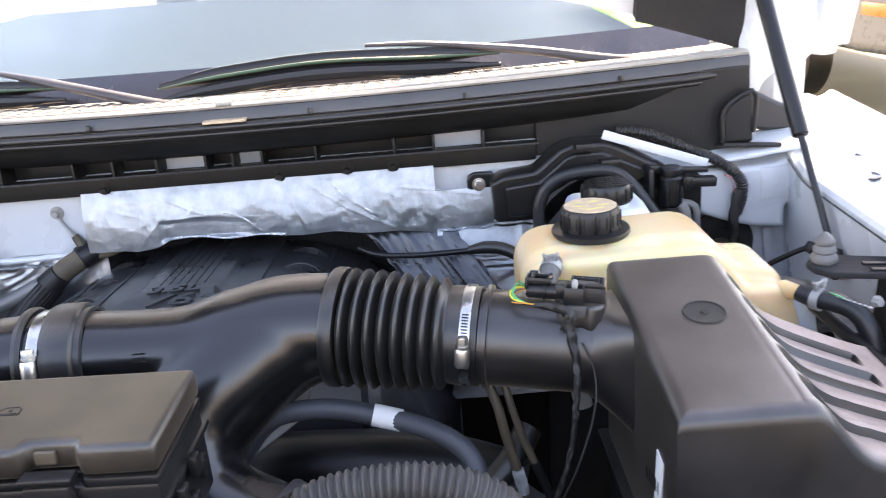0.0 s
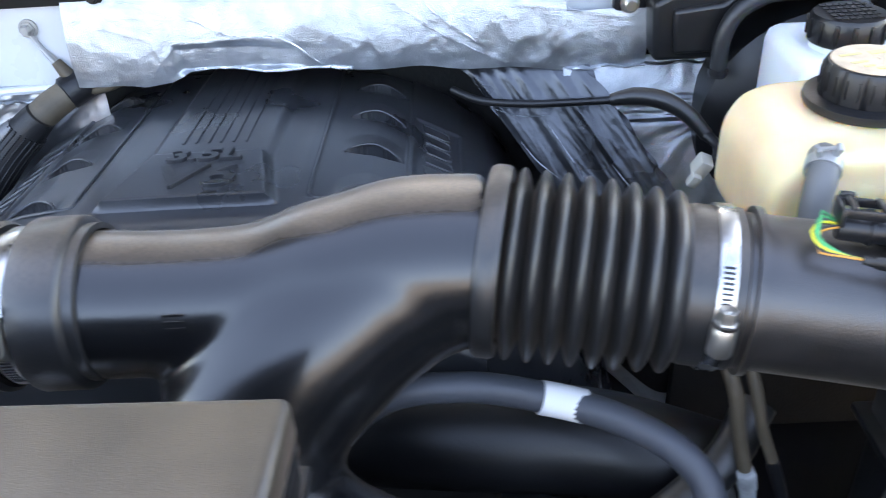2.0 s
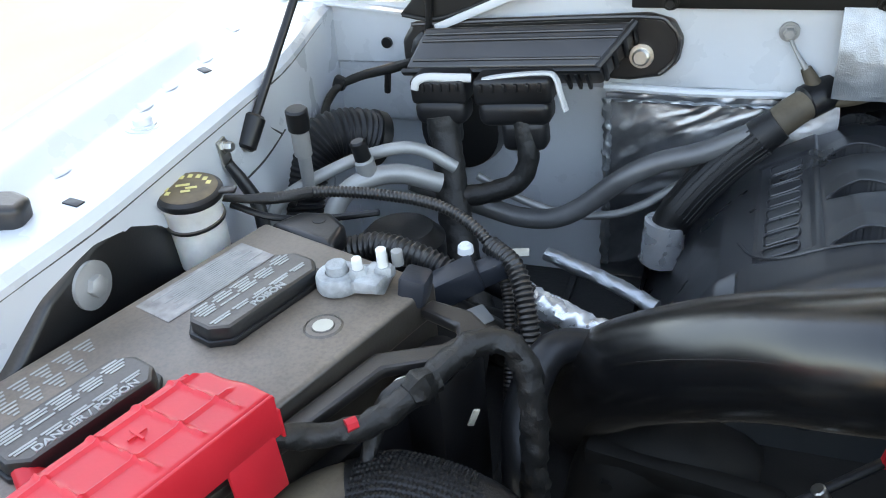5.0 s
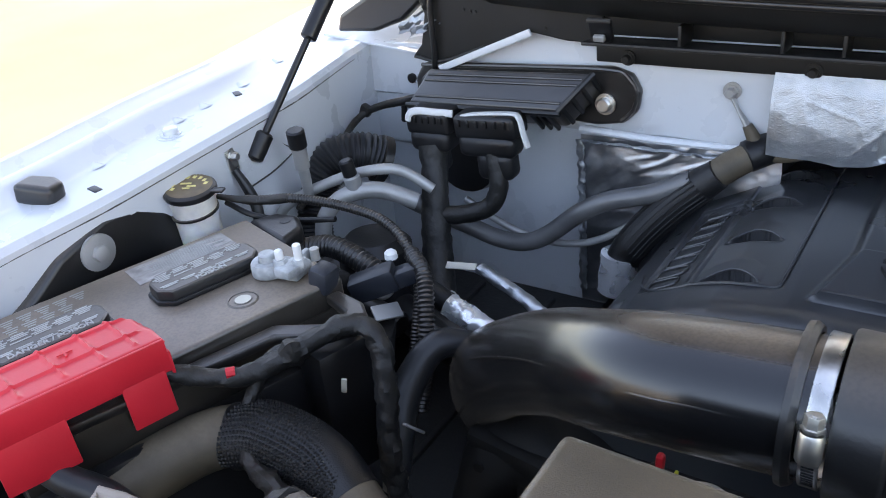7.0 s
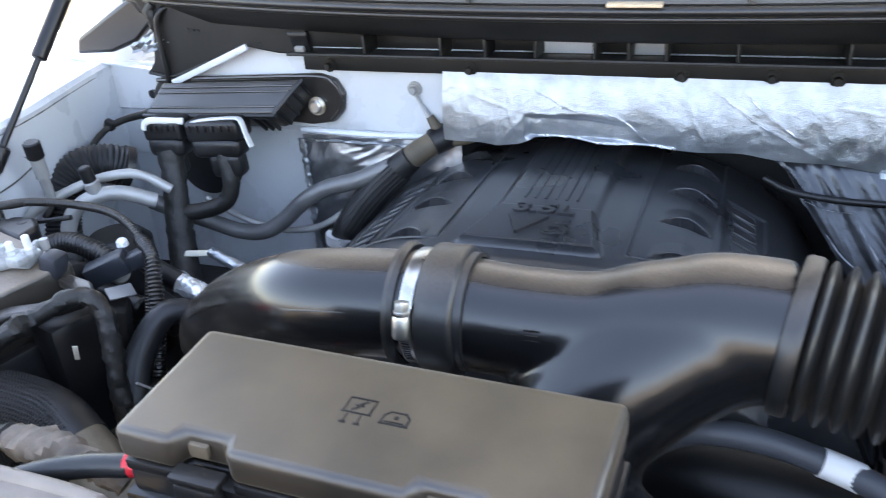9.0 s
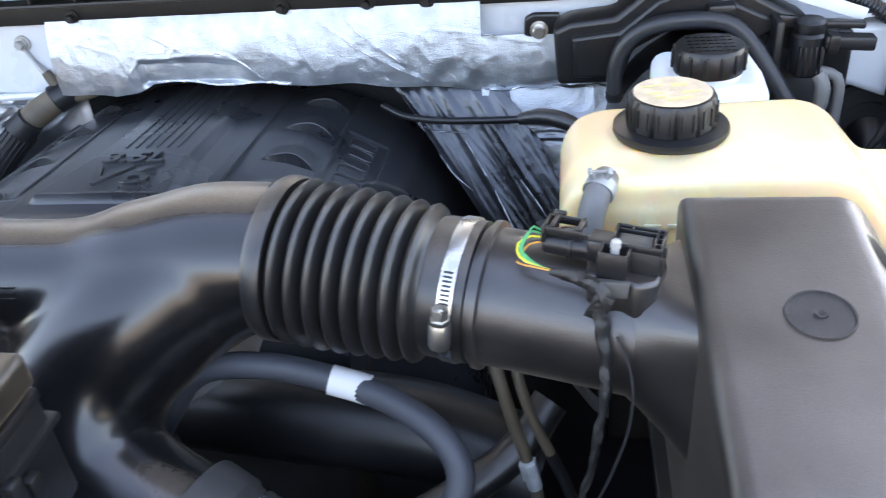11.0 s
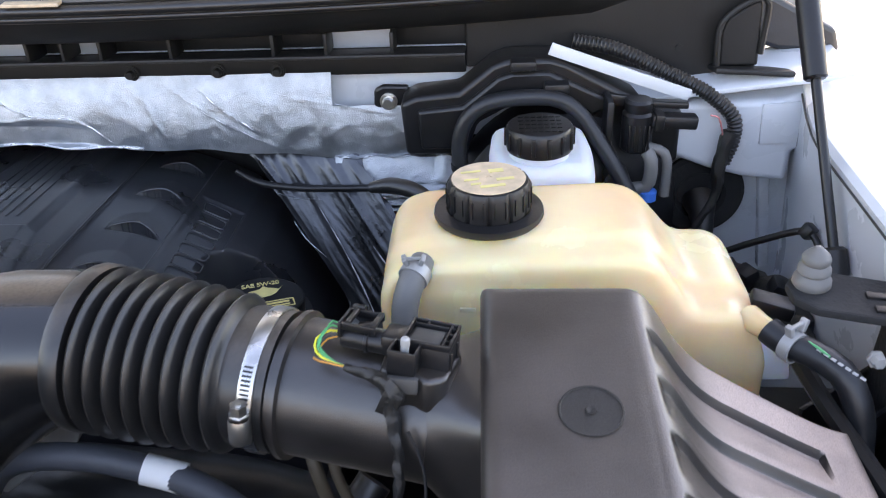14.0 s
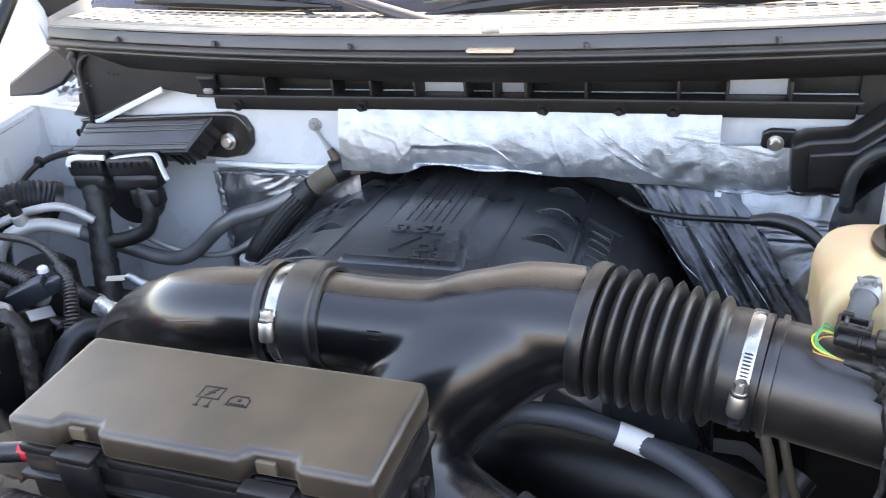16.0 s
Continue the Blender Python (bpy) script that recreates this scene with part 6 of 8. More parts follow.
def degas_bottle():
    root = thing("coolant_reservoir", (0.53, 1.02, 0.93), "yellowed translucent coolant reservoir with dusty black cap", "reservoir")
    bm = bmesh.new()
    side = [(0.395, 1.022), (0.377, 1.04), (0.377, 1.098), (0.389, 1.120), (0.410, 1.1275), (0.568, 1.1325), (0.587, 1.125), (0.620, 1.0860), (0.650, 1.0860), (0.667, 1.076), (0.678, 1.04), (0.678, 0.93)]
    prism(side[::-1], 0.096, upright(0.985), 0.015, 4, bm)
    front = [(0.395, 1.022), (0.377, 1.04), (0.377, 1.094), (0.386, 1.113), (0.402, 1.1215), (0.572, 1.1265), (0.589, 1.118), (0.616, 1.0765), (0.650, 1.0745), (0.668, 1.066), (0.680, 1.03), (0.680, 0.93)]
    prism(front[::-1], 0.060, upright(0.956), 0.020, 4, bm)
    box((0.062, 0.034, 0.09), (0.437, 0.970, 1.058), bevel=0.006, seg=3, bm=bm)
    box((0.060, 0.032, 0.10), (0.521, 0.970, 1.048), bevel=0.006, seg=3, bm=bm)
    box((0.016, 0.06, 0.10), (0.612, 1.0, 1.01), bevel=0.004, seg=2, bm=bm)
    part("tank", blend(bm, 0.003, 7), TANK, root)
    for z, w in ((1.045, 0.020), (1.058, 0.030), (1.030, 0.014)):
        part("level_mark", box((w, 0.0012, 0.0016), (0.437, 0.9528, z), (0, 4, 0), 0.0004), TANK, root)
    for k in range(4):
        part("moulded_mark", box((0.012, 0.0014, 0.004), (0.445 + 0.017 * k, 0.9522, 1.086), (0, 2, 0), 0.0005), TANK, root)
    part("base_flange", prism([(0.60, 0.948), (0.655, 0.938), (0.688, 0.946), (0.700, 0.975), (0.702, 1.03), (0.69, 1.07), (0.60, 1.075)], 0.008, pose(0, 0, 1.008, 0, 5, 0), 0.003, 3), MILKY, root, "cloudy white base flange")
    part("flange_web", prism([(0.655, 0.0), (0.700, 0.0), (0.694, 0.035), (0.682, 0.052), (0.664, 0.058), (0.655, 0.05)], 0.006, Matrix(((1, 0, 0, 0), (0, 0, 1, 0.960), (0, 1, 0, 1.010), (0, 0, 0, 1))), 0.002, 2), MILKY, root, "cloudy white gusset")
    c = (0.462, 1.024)
    part("collar", lathe([(0.030, 0), (0.0425, 0.001), (0.0440, 0.004), (0.0435, 0.0075), (0.034, 0.009)], 48, pose(*c, 1.1285)), BLACK_CLEAN, root)
    n = 96
    cap = bmesh.new()

    def ring(r0, z, k):
        lob = [(r0 + k * (0.0018 if i % 8 else 0)) for i in range(n)]
        return [cap.verts.new((c[0] + lob[i] * math.cos(2 * math.pi * i / n), c[1] + lob[i] * math.sin(2 * math.pi * i / n), z)) for i in range(n)]
    R = [ring(0.0308, 1.134, 0), ring(0.0314, 1.1365, 1), ring(0.0314, 1.1575, 1), ring(0.0302, 1.161, 0.6), ring(0.0285, 1.162, 0)]
    for a, b in zip(R, R[1:]):
        for i in range(n):
            cap.faces.new((a[i], a[(i + 1) % n], b[(i + 1) % n], b[i]))
    cp = part("cap", cap, BLACK_CLEAN, root, "ribbed black pressure cap")
    for i in range(24):
        a = 2 * math.pi * (i + 0.5) / 24
        part("cap_rib", box((0.0012, 0.0022, 0.014), (c[0] + 0.0333 * math.cos(a), c[1] + 0.0333 * math.sin(a), 1.149), (0, 0, math.degrees(a) + 90), 0.0004), BLACK_CLEAN, cp)
    part("cap_top", lathe([(0.0292, 0), (0.0292, 0.0008), (0.003, 0.0012), (0.0026, 0.0004), (0, 0.0004)], 48, pose(*c, 1.1615)), TAN, cp, "dusty sun-bleached cap top")
    for row in ((-0.012, 0.012, 0.016, 0.003), (0.008, 0.010, 0.012, 0.006), (-0.014, -0.002, 0.012, 0.003), (0.012, -0.006, 0.014, 0.004), (0.0, -0.016, 0.020, 0.004), (-0.012, -0.010, 0.008, 0.003)):
        print_bars([row], pose(*c, 1.1629, 0, 0, 12), YELLOW, cp, "printed_bar")
    part("spigot_hose", tube([(0.411, 0.966, 1.1195), (0.4075, 0.954, 1.1195), (0.403, 0.944, 1.113), (0.399, 0.937, 1.098), (0.399, 0.932, 1.076), (0.404, 0.928, 1.055), (0.412, 0.926, 1.036), (0.424, 0.924, 1.010), (0.432, 0.920, 0.97)], 0.0100, 16), PALE_HOSE, root, "pale grey rubber hose on the tank spigot")
    clip = part("spring_clip", lathe([(0.0102, 0), (0.0118, 0), (0.0118, 0.009), (0.0102, 0.009)], 24, aim((0.4085, 0.957, 1.1195), (0.4035, 0.946, 1.1155))), BOLT_GREY, root, "grey spring clip")
    for s in (-1, 1):
        part("clip_ear", box((0.0036, 0.007, 0.0075), (0.4065 + s * 0.0062, 0.951, 1.1315), (20, s * 22, 0), 0.001), BOLT_GREY, clip)
    part("clip_bridge", box((0.018, 0.0022, 0.0022), (0.4065, 0.9505, 1.1335), (0, 8, 15), 0.0006), BOLT_GREY, clip)
    part("overflow_spigot", tube([(0.662, 0.968, 1.066), (0.667, 0.952, 1.069), (0.673, 0.937, 1.0715)], [0.0105, 0.0088, 0.0080], 18), TANK, root)
    h = thing("overflow_hose", (0.69, 0.90, 1.05), "printed black rubber hose with grey spring clip", "hose")
    part("hose", tube([(0.668, 0.942, 1.0735), (0.676, 0.931, 1.071), (0.692, 0.918, 1.070), (0.708, 0.903, 1.065), (0.718, 0.890, 1.048), (0.721, 0.878, 1.015), (0.712, 0.845, 0.96)], 0.0105, 16), HOSE, h)
    cl = part("spring_clip", lathe([(0.0106, 0), (0.0124, 0), (0.0124, 0.009), (0.0106, 0.009)], 24, aim((0.678, 0.929, 1.071), (0.684, 0.920, 1.0705))), BOLT_GREY, h, "grey spring clip")
    for s in (-1, 1):
        part("clip_ear", box((0.0045, 0.006, 0.010), (0.681 + 0.006 * s, 0.926 + 0.004 * s, 1.0865), (0, s * 18, 35), 0.001), BOLT_GREY, cl)
    part("clip_bridge", box((0.018, 0.003, 0.003), (0.681, 0.926, 1.0885), (0, 0, 35), 0.0008), BOLT_GREY, cl)
    print_bars([(k * 0.006, 0, 0.004, 0.0022) for k in range(7)], pose(0.693, 0.910, 1.0785, 14, 0, -60), PRINT, h)
    part("stripe", tube([(0.688, 0.919, 1.0795), (0.693, 0.911, 1.0795), (0.698, 0.903, 1.078)], 0.0010, 6), GREEN_WIRE, h)


def hood_bumper():
    root = thing("hood_bumper", (0.71, 0.97, 1.08), "grey conical rubber hood bumper on a black bracket", "bumper")
    part("bracket", prism([(0.687, 0.955), (0.70, 0.940), (0.77, 0.918), (0.80, 0.93), (0.80, 0.965), (0.72, 0.992), (0.695, 0.986), (0.687, 0.975)], 0.007, pose(0, 0, 1.086), 0.002), LINER, root)
    part("cone", lathe([(0.0, 0.050), (0.004, 0.049), (0.0135, 0.040), (0.0155, 0.036), (0.0150, 0.031), (0.0135, 0.029), (0.0175, 0.024), (0.0180, 0.019), (0.0155, 0.016), (0.0205, 0.010), (0.021, 0.003), (0.019, 0.0), (0, 0)], 32, pose(0.705, 0.972, 1.093) @ Matrix.Scale(0.68, 4)), PALE_HOSE, root)
    for k in range(2):
        part("finger_slot", box((0.032, 0.007, 0.003), (0.755, 0.935 + 0.018 * k, 1.094), (0, 0, -12), 0.001), BLACK_CLEAN, root)
    bolt((0.735, 0.915, 1.068), (0, -1, 0.2), 0.005, 0.0, BOLT_GREY, root)
    brown = single("headlamp_bracket", box((0.03, 0.05, 0.06), (0.785, 0.93, 1.10), (0, 0, 14), 0.004), DUSTY_HOSE, "brown dusty plastic bracket by the fender", "bracket")
    lat = thing("fan_shroud", (0.74, 0.85, 0.98), "black ribbed plastic shroud beside the air cleaner", "shroud")
    part("floor_panel", box((0.14, 0.34, 0.006), (0.745, 0.86, 0.93), (4, 2, 0), 0.002), LINER, lat)
    for k in range(5):
        part("lattice_rib", box((0.13, 0.004, 0.05), (0.745, 0.78 + 0.045 * k, 0.985), (0, 4, 38), 0.001), BLACK_CLEAN, lat)
    part("rim", tube([(0.712, 0.70, 1.02), (0.716, 0.80, 1.03), (0.70, 0.90, 1.04), (0.69, 0.97, 1.05)], 0.007, 8), BLACK, lat)
    part("latch", box((0.035, 0.02, 0.014), (0.692, 1.005, 1.052), (0, 10, -15), 0.003), BLACK_CLEAN, lat)
    cab = thing("apron_cable", (0.73, 1.17, 1.02), "thin black cable clipped to the apron", "cable")
    part("cable", tube([(0.65, 1.24, 0.95), (0.695, 1.20, 0.981), (0.728, 1.17, 1.014), (0.761, 1.14, 1.044), (0.772, 1.128, 1.040), (0.774, 1.10, 1.02)], 0.0036, 10), BLACK_CLEAN, cab)
    part("cable_clip", box((0.012, 0.012, 0.014), (0.766, 1.136, 1.046), (20, 20, 30), 0.002), BLACK_CLEAN, cab)
    part("side_panel", box((0.006, 0.36, 0.19), (0.770, 0.80, 0.975), (0, 2, 0), 0.002), LINER, lat)
    for k in range(5):
        part("panel_rib", box((0.010, 0.006, 0.17), (0.764, 0.66 + 0.065 * k, 0.975), (28, 0, 0), 0.001), BLACK_CLEAN, lat)


# ---- front ----
def fuse_box():
    root = thing("fuse_box", (-0.055, 0.686, 1.05), "dusty grained black plastic fuse box with latched lid", "fuse box")
    m = Matrix(((1.0, 0.055, 0, -0.0565), (-0.010, 1.0, 0, 0.6865), (-0.02, 0.07, 1, 1.139), (0, 0, 0, 1)))
    W, D = 0.288, 0.100
    lid = bmesh.new()
    notch = [(-0.084, 0.030), (0.068, 0.034)]

    def outline(k):
        pts = [(-W / 2 + k, D / 2 - k), (-W / 2 + k, -D / 2 + k)]
        for cx, w in notch:
            pts += [(cx - w / 2 - 0.004, -D / 2 + k), (cx - w / 2, -D / 2 + 0.010 + k), (cx + w / 2, -D / 2 + 0.010 + k), (cx + w / 2 + 0.004, -D / 2 + k)]
        return pts + [(W / 2 - k, -D / 2 + k), (W / 2 - k, D / 2 - k)]
    prism(outline(0.0), 0.024, m @ pose(0, 0, -0.020), 0.0058, 4, lid)
    part("lid", lid, GRAIN, root)
    part("lid_rim", prism(outline(0.001), 0.008, m @ pose(0, 0, -0.030), 0.002, 2), BLACK, root)
    part("body", merge(bmesh.new(), box((W - 0.004, D - 0.002, 0.075), (0, 0, -0.066), bevel=0.004), m), BLACK, root)
    part("body_flange", merge(bmesh.new(), box((W + 0.002, D + 0.008, 0.006), (0, 0, -0.048), bevel=0.002), m), BLACK, root)
    for cx, w in notch:
        latch = part("latch", merge(bmesh.new(), box((w, 0.010, 0.046), (cx, -D / 2 - 0.006, -0.042), bevel=0.003), m), BLACK, root)
        part("latch_hook", merge(bmesh.new(), box((w + 0.004, 0.013, 0.005), (cx, -D / 2 - 0.004, -0.016), bevel=0.0015), m), BLACK, latch)
        part("latch_window", merge(bmesh.new(), box((w * 0.45, 0.004, 0.010), (cx - 0.005, -D / 2 + 0.0085, -0.008), bevel=0.001), m), DUSTY_HOSE, latch, "worn brown catch")
    for k, (y, z) in enumerate(((-0.03, -0.055), (0.0, -0.05), (0.012, -0.06), (-0.012, -0.075))):
        part("side_clip", merge(bmesh.new(), box((0.008, 0.010, 0.018), (W / 2 + 0.005, y, z), bevel=0.002), m), BLACK_CLEAN, root)
    for cx in (-0.03, 0.01):
        part("foot_clip", merge(bmesh.new(), box((0.03, 0.006, 0.008), (cx, -D / 2 - 0.006, -0.075), bevel=0.002), m), BLACK_CLEAN, root)
    icon = [(-0.012, 0.011, 0.026, 0.002, 0), (-0.012, -0.006, 0.028, 0.002, 0), (-0.024, 0.0025, 0.0014, 0.017, 0), (0.0, 0.0025, 0.0014, 0.017, 0), (-0.0095, 0.0065, 0.0085, 0.0024, 40), (-0.0120, 0.0028, 0.0085, 0.0022, 0), (-0.0145, -0.0008, 0.0085, 0.0024, 40),
            (-0.019, -0.012, 0.0012, 0.010, 0), (-0.006, -0.012, 0.0012, 0.010, 0), (-0.019, -0.018, 0.006, 0.0028, 0), (-0.006, -0.018, 0.006, 0.0028, 0),
            (0.024, 0.003, 0.016, 0.002, 0), (0.0145, 0.000, 0.006, 0.002, 45), (0.0335, 0.000, 0.006, 0.002, -45), (0.024, -0.011, 0.026, 0.0022, 0), (0.0125, -0.006, 0.0018, 0.010, 0), (0.0355, -0.006, 0.0018, 0.010, 0), (0.024, -0.0085, 0.018, 0.0016, 0), (0.024, -0.003, 0.004, 0.004, 0)]
    for x, y, w, h, turn in icon:
        part("moulded_stroke", merge(bmesh.new(), box((w, h, 0.0010), (0, 0, 0.0005), bevel=0.0002), m @ pose(0.002, 0.004, 0.0036) @ Matrix.Scale(0.70, 4) @ pose(x, y, 0, 0, 0, turn)), BLACK, root)
    lead = thing("fuse_box_cable", (-0.22, 0.66, 1.09), "black cable with red sleeve entering the fuse box", "cable")
    part("red_sleeve", tube([(-0.197, 0.655, 1.098), (-0.215, 0.652, 1.097)], 0.0085, 12), RED, lead)
    part("cable", tube([(-0.212, 0.652, 1.097), (-0.25, 0.645, 1.093), (-0.29, 0.632, 1.085), (-0.36, 0.60, 1.06), (-0.42, 0.57, 1.02)], 0.0082, 12), HOSE, lead)


def front_loom():
    root = thing("front_wire_loom", (0.0, 0.58, 1.03), "grey corrugated conduit lying before the fuse box", "wire loom")
    for x, z in ((-0.10, 1.086), (0.03, 1.060)):
        part("tape_band", tube([(x - 0.008, 0.5945, z + 0.002), (x + 0.008, 0.5952, z - 0.002)], 0.0212, 18), TAPE, root)
    part("conduit", tube([(-0.203, 0.600, 1.070), (-0.19, 0.596, 1.088), (-0.165, 0.592, 1.092), (-0.10, 0.594, 1.086), (0.0, 0.598, 1.068), (0.08, 0.602, 1.040), (0.14, 0.607, 1.0)], 0.019, 16, pitch=0.0065, amp=0.0016), RUBBER, root)
    r2 = thing("front_wire_loom", (0.25, 0.64, 1.02), "grey corrugated conduit with taped end", "wire loom")
    part("conduit", tube([(0.135, 0.645, 1.01), (0.155, 0.648, 1.045), (0.19, 0.650, 1.068), (0.235, 0.651, 1.076), (0.28, 0.650, 1.074), (0.318, 0.648, 1.058), (0.345, 0.645, 1.02), (0.352, 0.643, 0.98)], 0.0155, 16, pitch=0.006, amp=0.0015), GREY_RUBBER, r2)
    part("tape_wrap", tube([(0.136, 0.645, 1.012), (0.155, 0.648, 1.045), (0.178, 0.650, 1.062)], 0.0175, 14, rough=0.2), TAPE, r2)
    w = thing("loose_wires", (0.10, 0.66, 1.02), "bundle of loose wires and plugs beside the fuse box", "wires")
    for k, (mt, dx) in enumerate(((BLACK_CLEAN, 0.0), (PRINT, 0.006), (RED_WIRE, 0.011), (BLACK_CLEAN, 0.018), (GREY_RUBBER, 0.024))):
        part("wire", tube([(0.092 + dx, 0.668, 1.045), (0.104 + dx, 0.655, 1.035 - dx), (0.112 + dx, 0.645, 1.015), (0.12 + dx, 0.64, 0.99)], 0.0022, 6), mt, w)
    part("plug", box((0.03, 0.026, 0.03), (0.135, 0.655, 1.01), (0, 20, 15), 0.003), BLACK_CLEAN, w)
    part("plug", box((0.022, 0.02, 0.026), (0.112, 0.672, 1.02), (10, -15, 0), 0.003), GREY_RUBBER, w)
    shield = thing("radiator_sight_shield", (-0.328, 0.53, 1.09), "dust-caked plastic sight shield over the radiator", "cover")
    part("panel", box((0.234, 0.170, 0.012), (-0.328, 0.537, 1.094), bevel=0.005, seg=3), BEIGE, shield)
    part("rear_lip", tube([(-0.443, 0.55, 1.095), (-0.441, 0.608, 1.096), (-0.430, 0.6195, 1.0965), (-0.235, 0.6205, 1.0965), (-0.214, 0.610, 1.095), (-0.211, 0.55, 1.095)], 0.0065, 10, 0.02), BEIGE, shield)
    part("push_pin", lathe([(0.009, 0), (0.009, 0.002), (0.005, 0.004), (0, 0.004)], 20, pose(-0.27, 0.575, 1.100)), BLACK, shield)
    b = thing("wrapped_harness", (-0.36, 0.69, 1.04), "dusty cloth-wrapped wire harness with a plug", "wire loom")
    part("cloth_wrap", tube([(-0.392, 0.700, 1.028), (-0.372, 0.697, 1.040), (-0.345, 0.691, 1.050), (-0.318, 0.686, 1.055), (-0.290, 0.684, 1.052), (-0.262, 0.684, 1.035)], [0.010, 0.013, 0.0145, 0.013, 0.011, 0.009], 14, 0.004, rough=0.5), WRAP, b)
    for k in range(3):
        part("wire", tube([(-0.378, 0.690 - 0.004 * k, 1.046), (-0.386, 0.682 - 0.004 * k, 1.040 - 0.003 * k), (-0.388, 0.678 - 0.003 * k, 1.024), (-0.382, 0.680, 1.005)], 0.0019, 6), (CREAM, BLACK_CLEAN, YELLOW_WIRE)[k], b)
    part("tape_end", tube([(-0.402, 0.706, 1.022), (-0.388, 0.700, 1.032), (-0.378, 0.698, 1.038)], [0.014, 0.0165, 0.0145], 14, 0.003, rough=0.6), TAPE, b)
    sp = single("radiator_top_cover", box((0.9, 0.16, 0.02), (0.35, 0.46, 0.97), (3, 0, 0), 0.006), BLACK, "black plastic cover over the radiator support", "cover")


def crank_hose():
    root = thing("vent_hose", (0.22, 0.86, 0.95), "grey rubber vent hose with a white paper tag", "hose")
    pts = [(0.055, 0.87, 0.945), (0.082, 0.865, 0.985), (0.102, 0.862, 1.010), (0.128, 0.860, 1.024), (0.175, 0.860, 1.024), (0.225, 0.858, 1.011), (0.262, 0.847, 1.003), (0.292, 0.830, 0.994), (0.309, 0.813, 0.980), (0.308, 0.799, 0.962), (0.292, 0.787, 0.945), (0.265, 0.780, 0.930), (0.235, 0.776, 0.918)]
    part("hose", tube(pts, 0.0102, 18, 0.006), VENT_HOSE, root)
    part("paper_tag", tube([(0.212, 0.8585, 1.015), (0.225, 0.858, 1.0112), (0.240, 0.857, 1.0065)], 0.0113, 18, 0.004), PAPER, root, "white paper tag wrapped on the hose")


def under_pipes():
    """Dark tubes and metal seen deep between the ducts."""
    single("charge_pipe", tube([(0.05, 0.95, 0.90), (0.15, 0.93, 0.91), (0.26, 0.92, 0.905), (0.36, 0.90, 0.88)], 0.042, 28), BLACK_CLEAN, "glossy black charge pipe below the bellows", "pipe")
    single("coolant_hose", tube([(0.10, 0.83, 0.83), (0.20, 0.82, 0.865), (0.28, 0.84, 0.90), (0.34, 0.87, 0.93), (0.37, 0.90, 0.96)], 0.0145, 18), RUBBER, "dusty black coolant hose low in the bay", "hose")
    single("engine_block", box((0.5, 0.34, 0.38), (-0.06, 1.10, 0.70), bevel=0.03, seg=3), IRON, "very dark cast engine block under the cover", "engine")
    single("support_bracket", prism([(0.0, 0.0), (0.05, 0.03), (0.075, 0.085), (0.06, 0.09), (0.035, 0.045), (-0.01, 0.012)], 0.012, pose(0.068, 0.91, 0.945, 78, 0, 10) @ Matrix.Scale(1.25, 4), 0.002), ALU, "dull cast bracket behind the vent hose", "bracket")
    for pts, r, mt in (([(0.330, 0.87, 1.03), (0.337, 0.86, 1.009), (0.343, 0.86, 0.977), (0.355, 0.86, 0.927), (0.362, 0.86, 0.88)], 0.0050, DUSTY_HOSE), ([(0.345, 0.87, 1.03), (0.351, 0.86, 1.007), (0.359, 0.86, 0.976), (0.371, 0.86, 0.943)], 0.0040, DUSTY_HOSE), ([(0.370, 0.86, 0.945), (0.383, 0.86, 0.907), (0.395, 0.86, 0.86)], 0.0046, BLACK_CLEAN)):
        single("fluid_line", tube(pts, r, 10), mt, "thin brown fluid line beside the air cleaner", "pipe", "fluid lines")
    fit = thing("line_fitting", (0.354, 0.857, 0.93), "pale corroded fitting on a fluid line", "fitting")
    part("nut", rod((0.3525, 0.858, 0.938), (0.356, 0.858, 0.920), 0.0072, 6, bevel=0.001), CORRODED, fit)
    part("ferrule", rod((0.356, 0.858, 0.922), (0.358, 0.858, 0.910), 0.0058, 14), CORRODED, fit)
    part_root = thing("radiator_fan", (0.2, 0.45, 0.8), "black fan shroud across the radiator", "fan shroud")
    part("shroud_panel", box((1.2, 0.05, 0.42), (0.05, 0.52, 0.74), bevel=0.01), BLACK_CLEAN, part_root)
    z = thing("throttle_body", (-0.11, 0.79, 0.98), "bright cast throttle fitting with a band clamp", "throttle body")
    part("casting", rod((-0.13, 0.80, 0.97), (-0.06, 0.79, 0.985), 0.032, 24, bevel=0.004), ALU, z)
    part("band", lathe([(0.033, 0), (0.035, 0), (0.035, 0.012), (0.033, 0.012)], 32, aim((-0.085, 0.794, 0.98), (-0.06, 0.79, 0.985))), BRIGHT, z)
    part("plug", box((0.03, 0.025, 0.025), (-0.155, 0.79, 0.99), (0, 15, 0), 0.003), BLACK_CLEAN, z)
    part("red_wire", tube([(-0.165, 0.79, 1.0), (-0.175, 0.80, 1.02), (-0.172, 0.81, 1.035)], 0.002, 6), RED_WIRE, z)


foils()
ground_strap()
control_module()
wall_cable()
brake_parts()
degas_bottle()
hood_bumper()
fuse_box()
front_loom()
crank_hose()
under_pipes()


# ---- battery corner ----
BM = Matrix.Translation((-0.610, 0.955, 1.056)) @ Matrix(((0.956, 0.315, 0, 0), (-0.292, 0.949, 0, 0), (0.0, 0.0, 1, 0), (0, 0, 0, 1)))


def bat(x, y, z=0.0):
    """A place on the battery: x across, y along its length (0 at the far end, negative towards the front), z over its top."""
    return BM @ Vector((x, y, z))


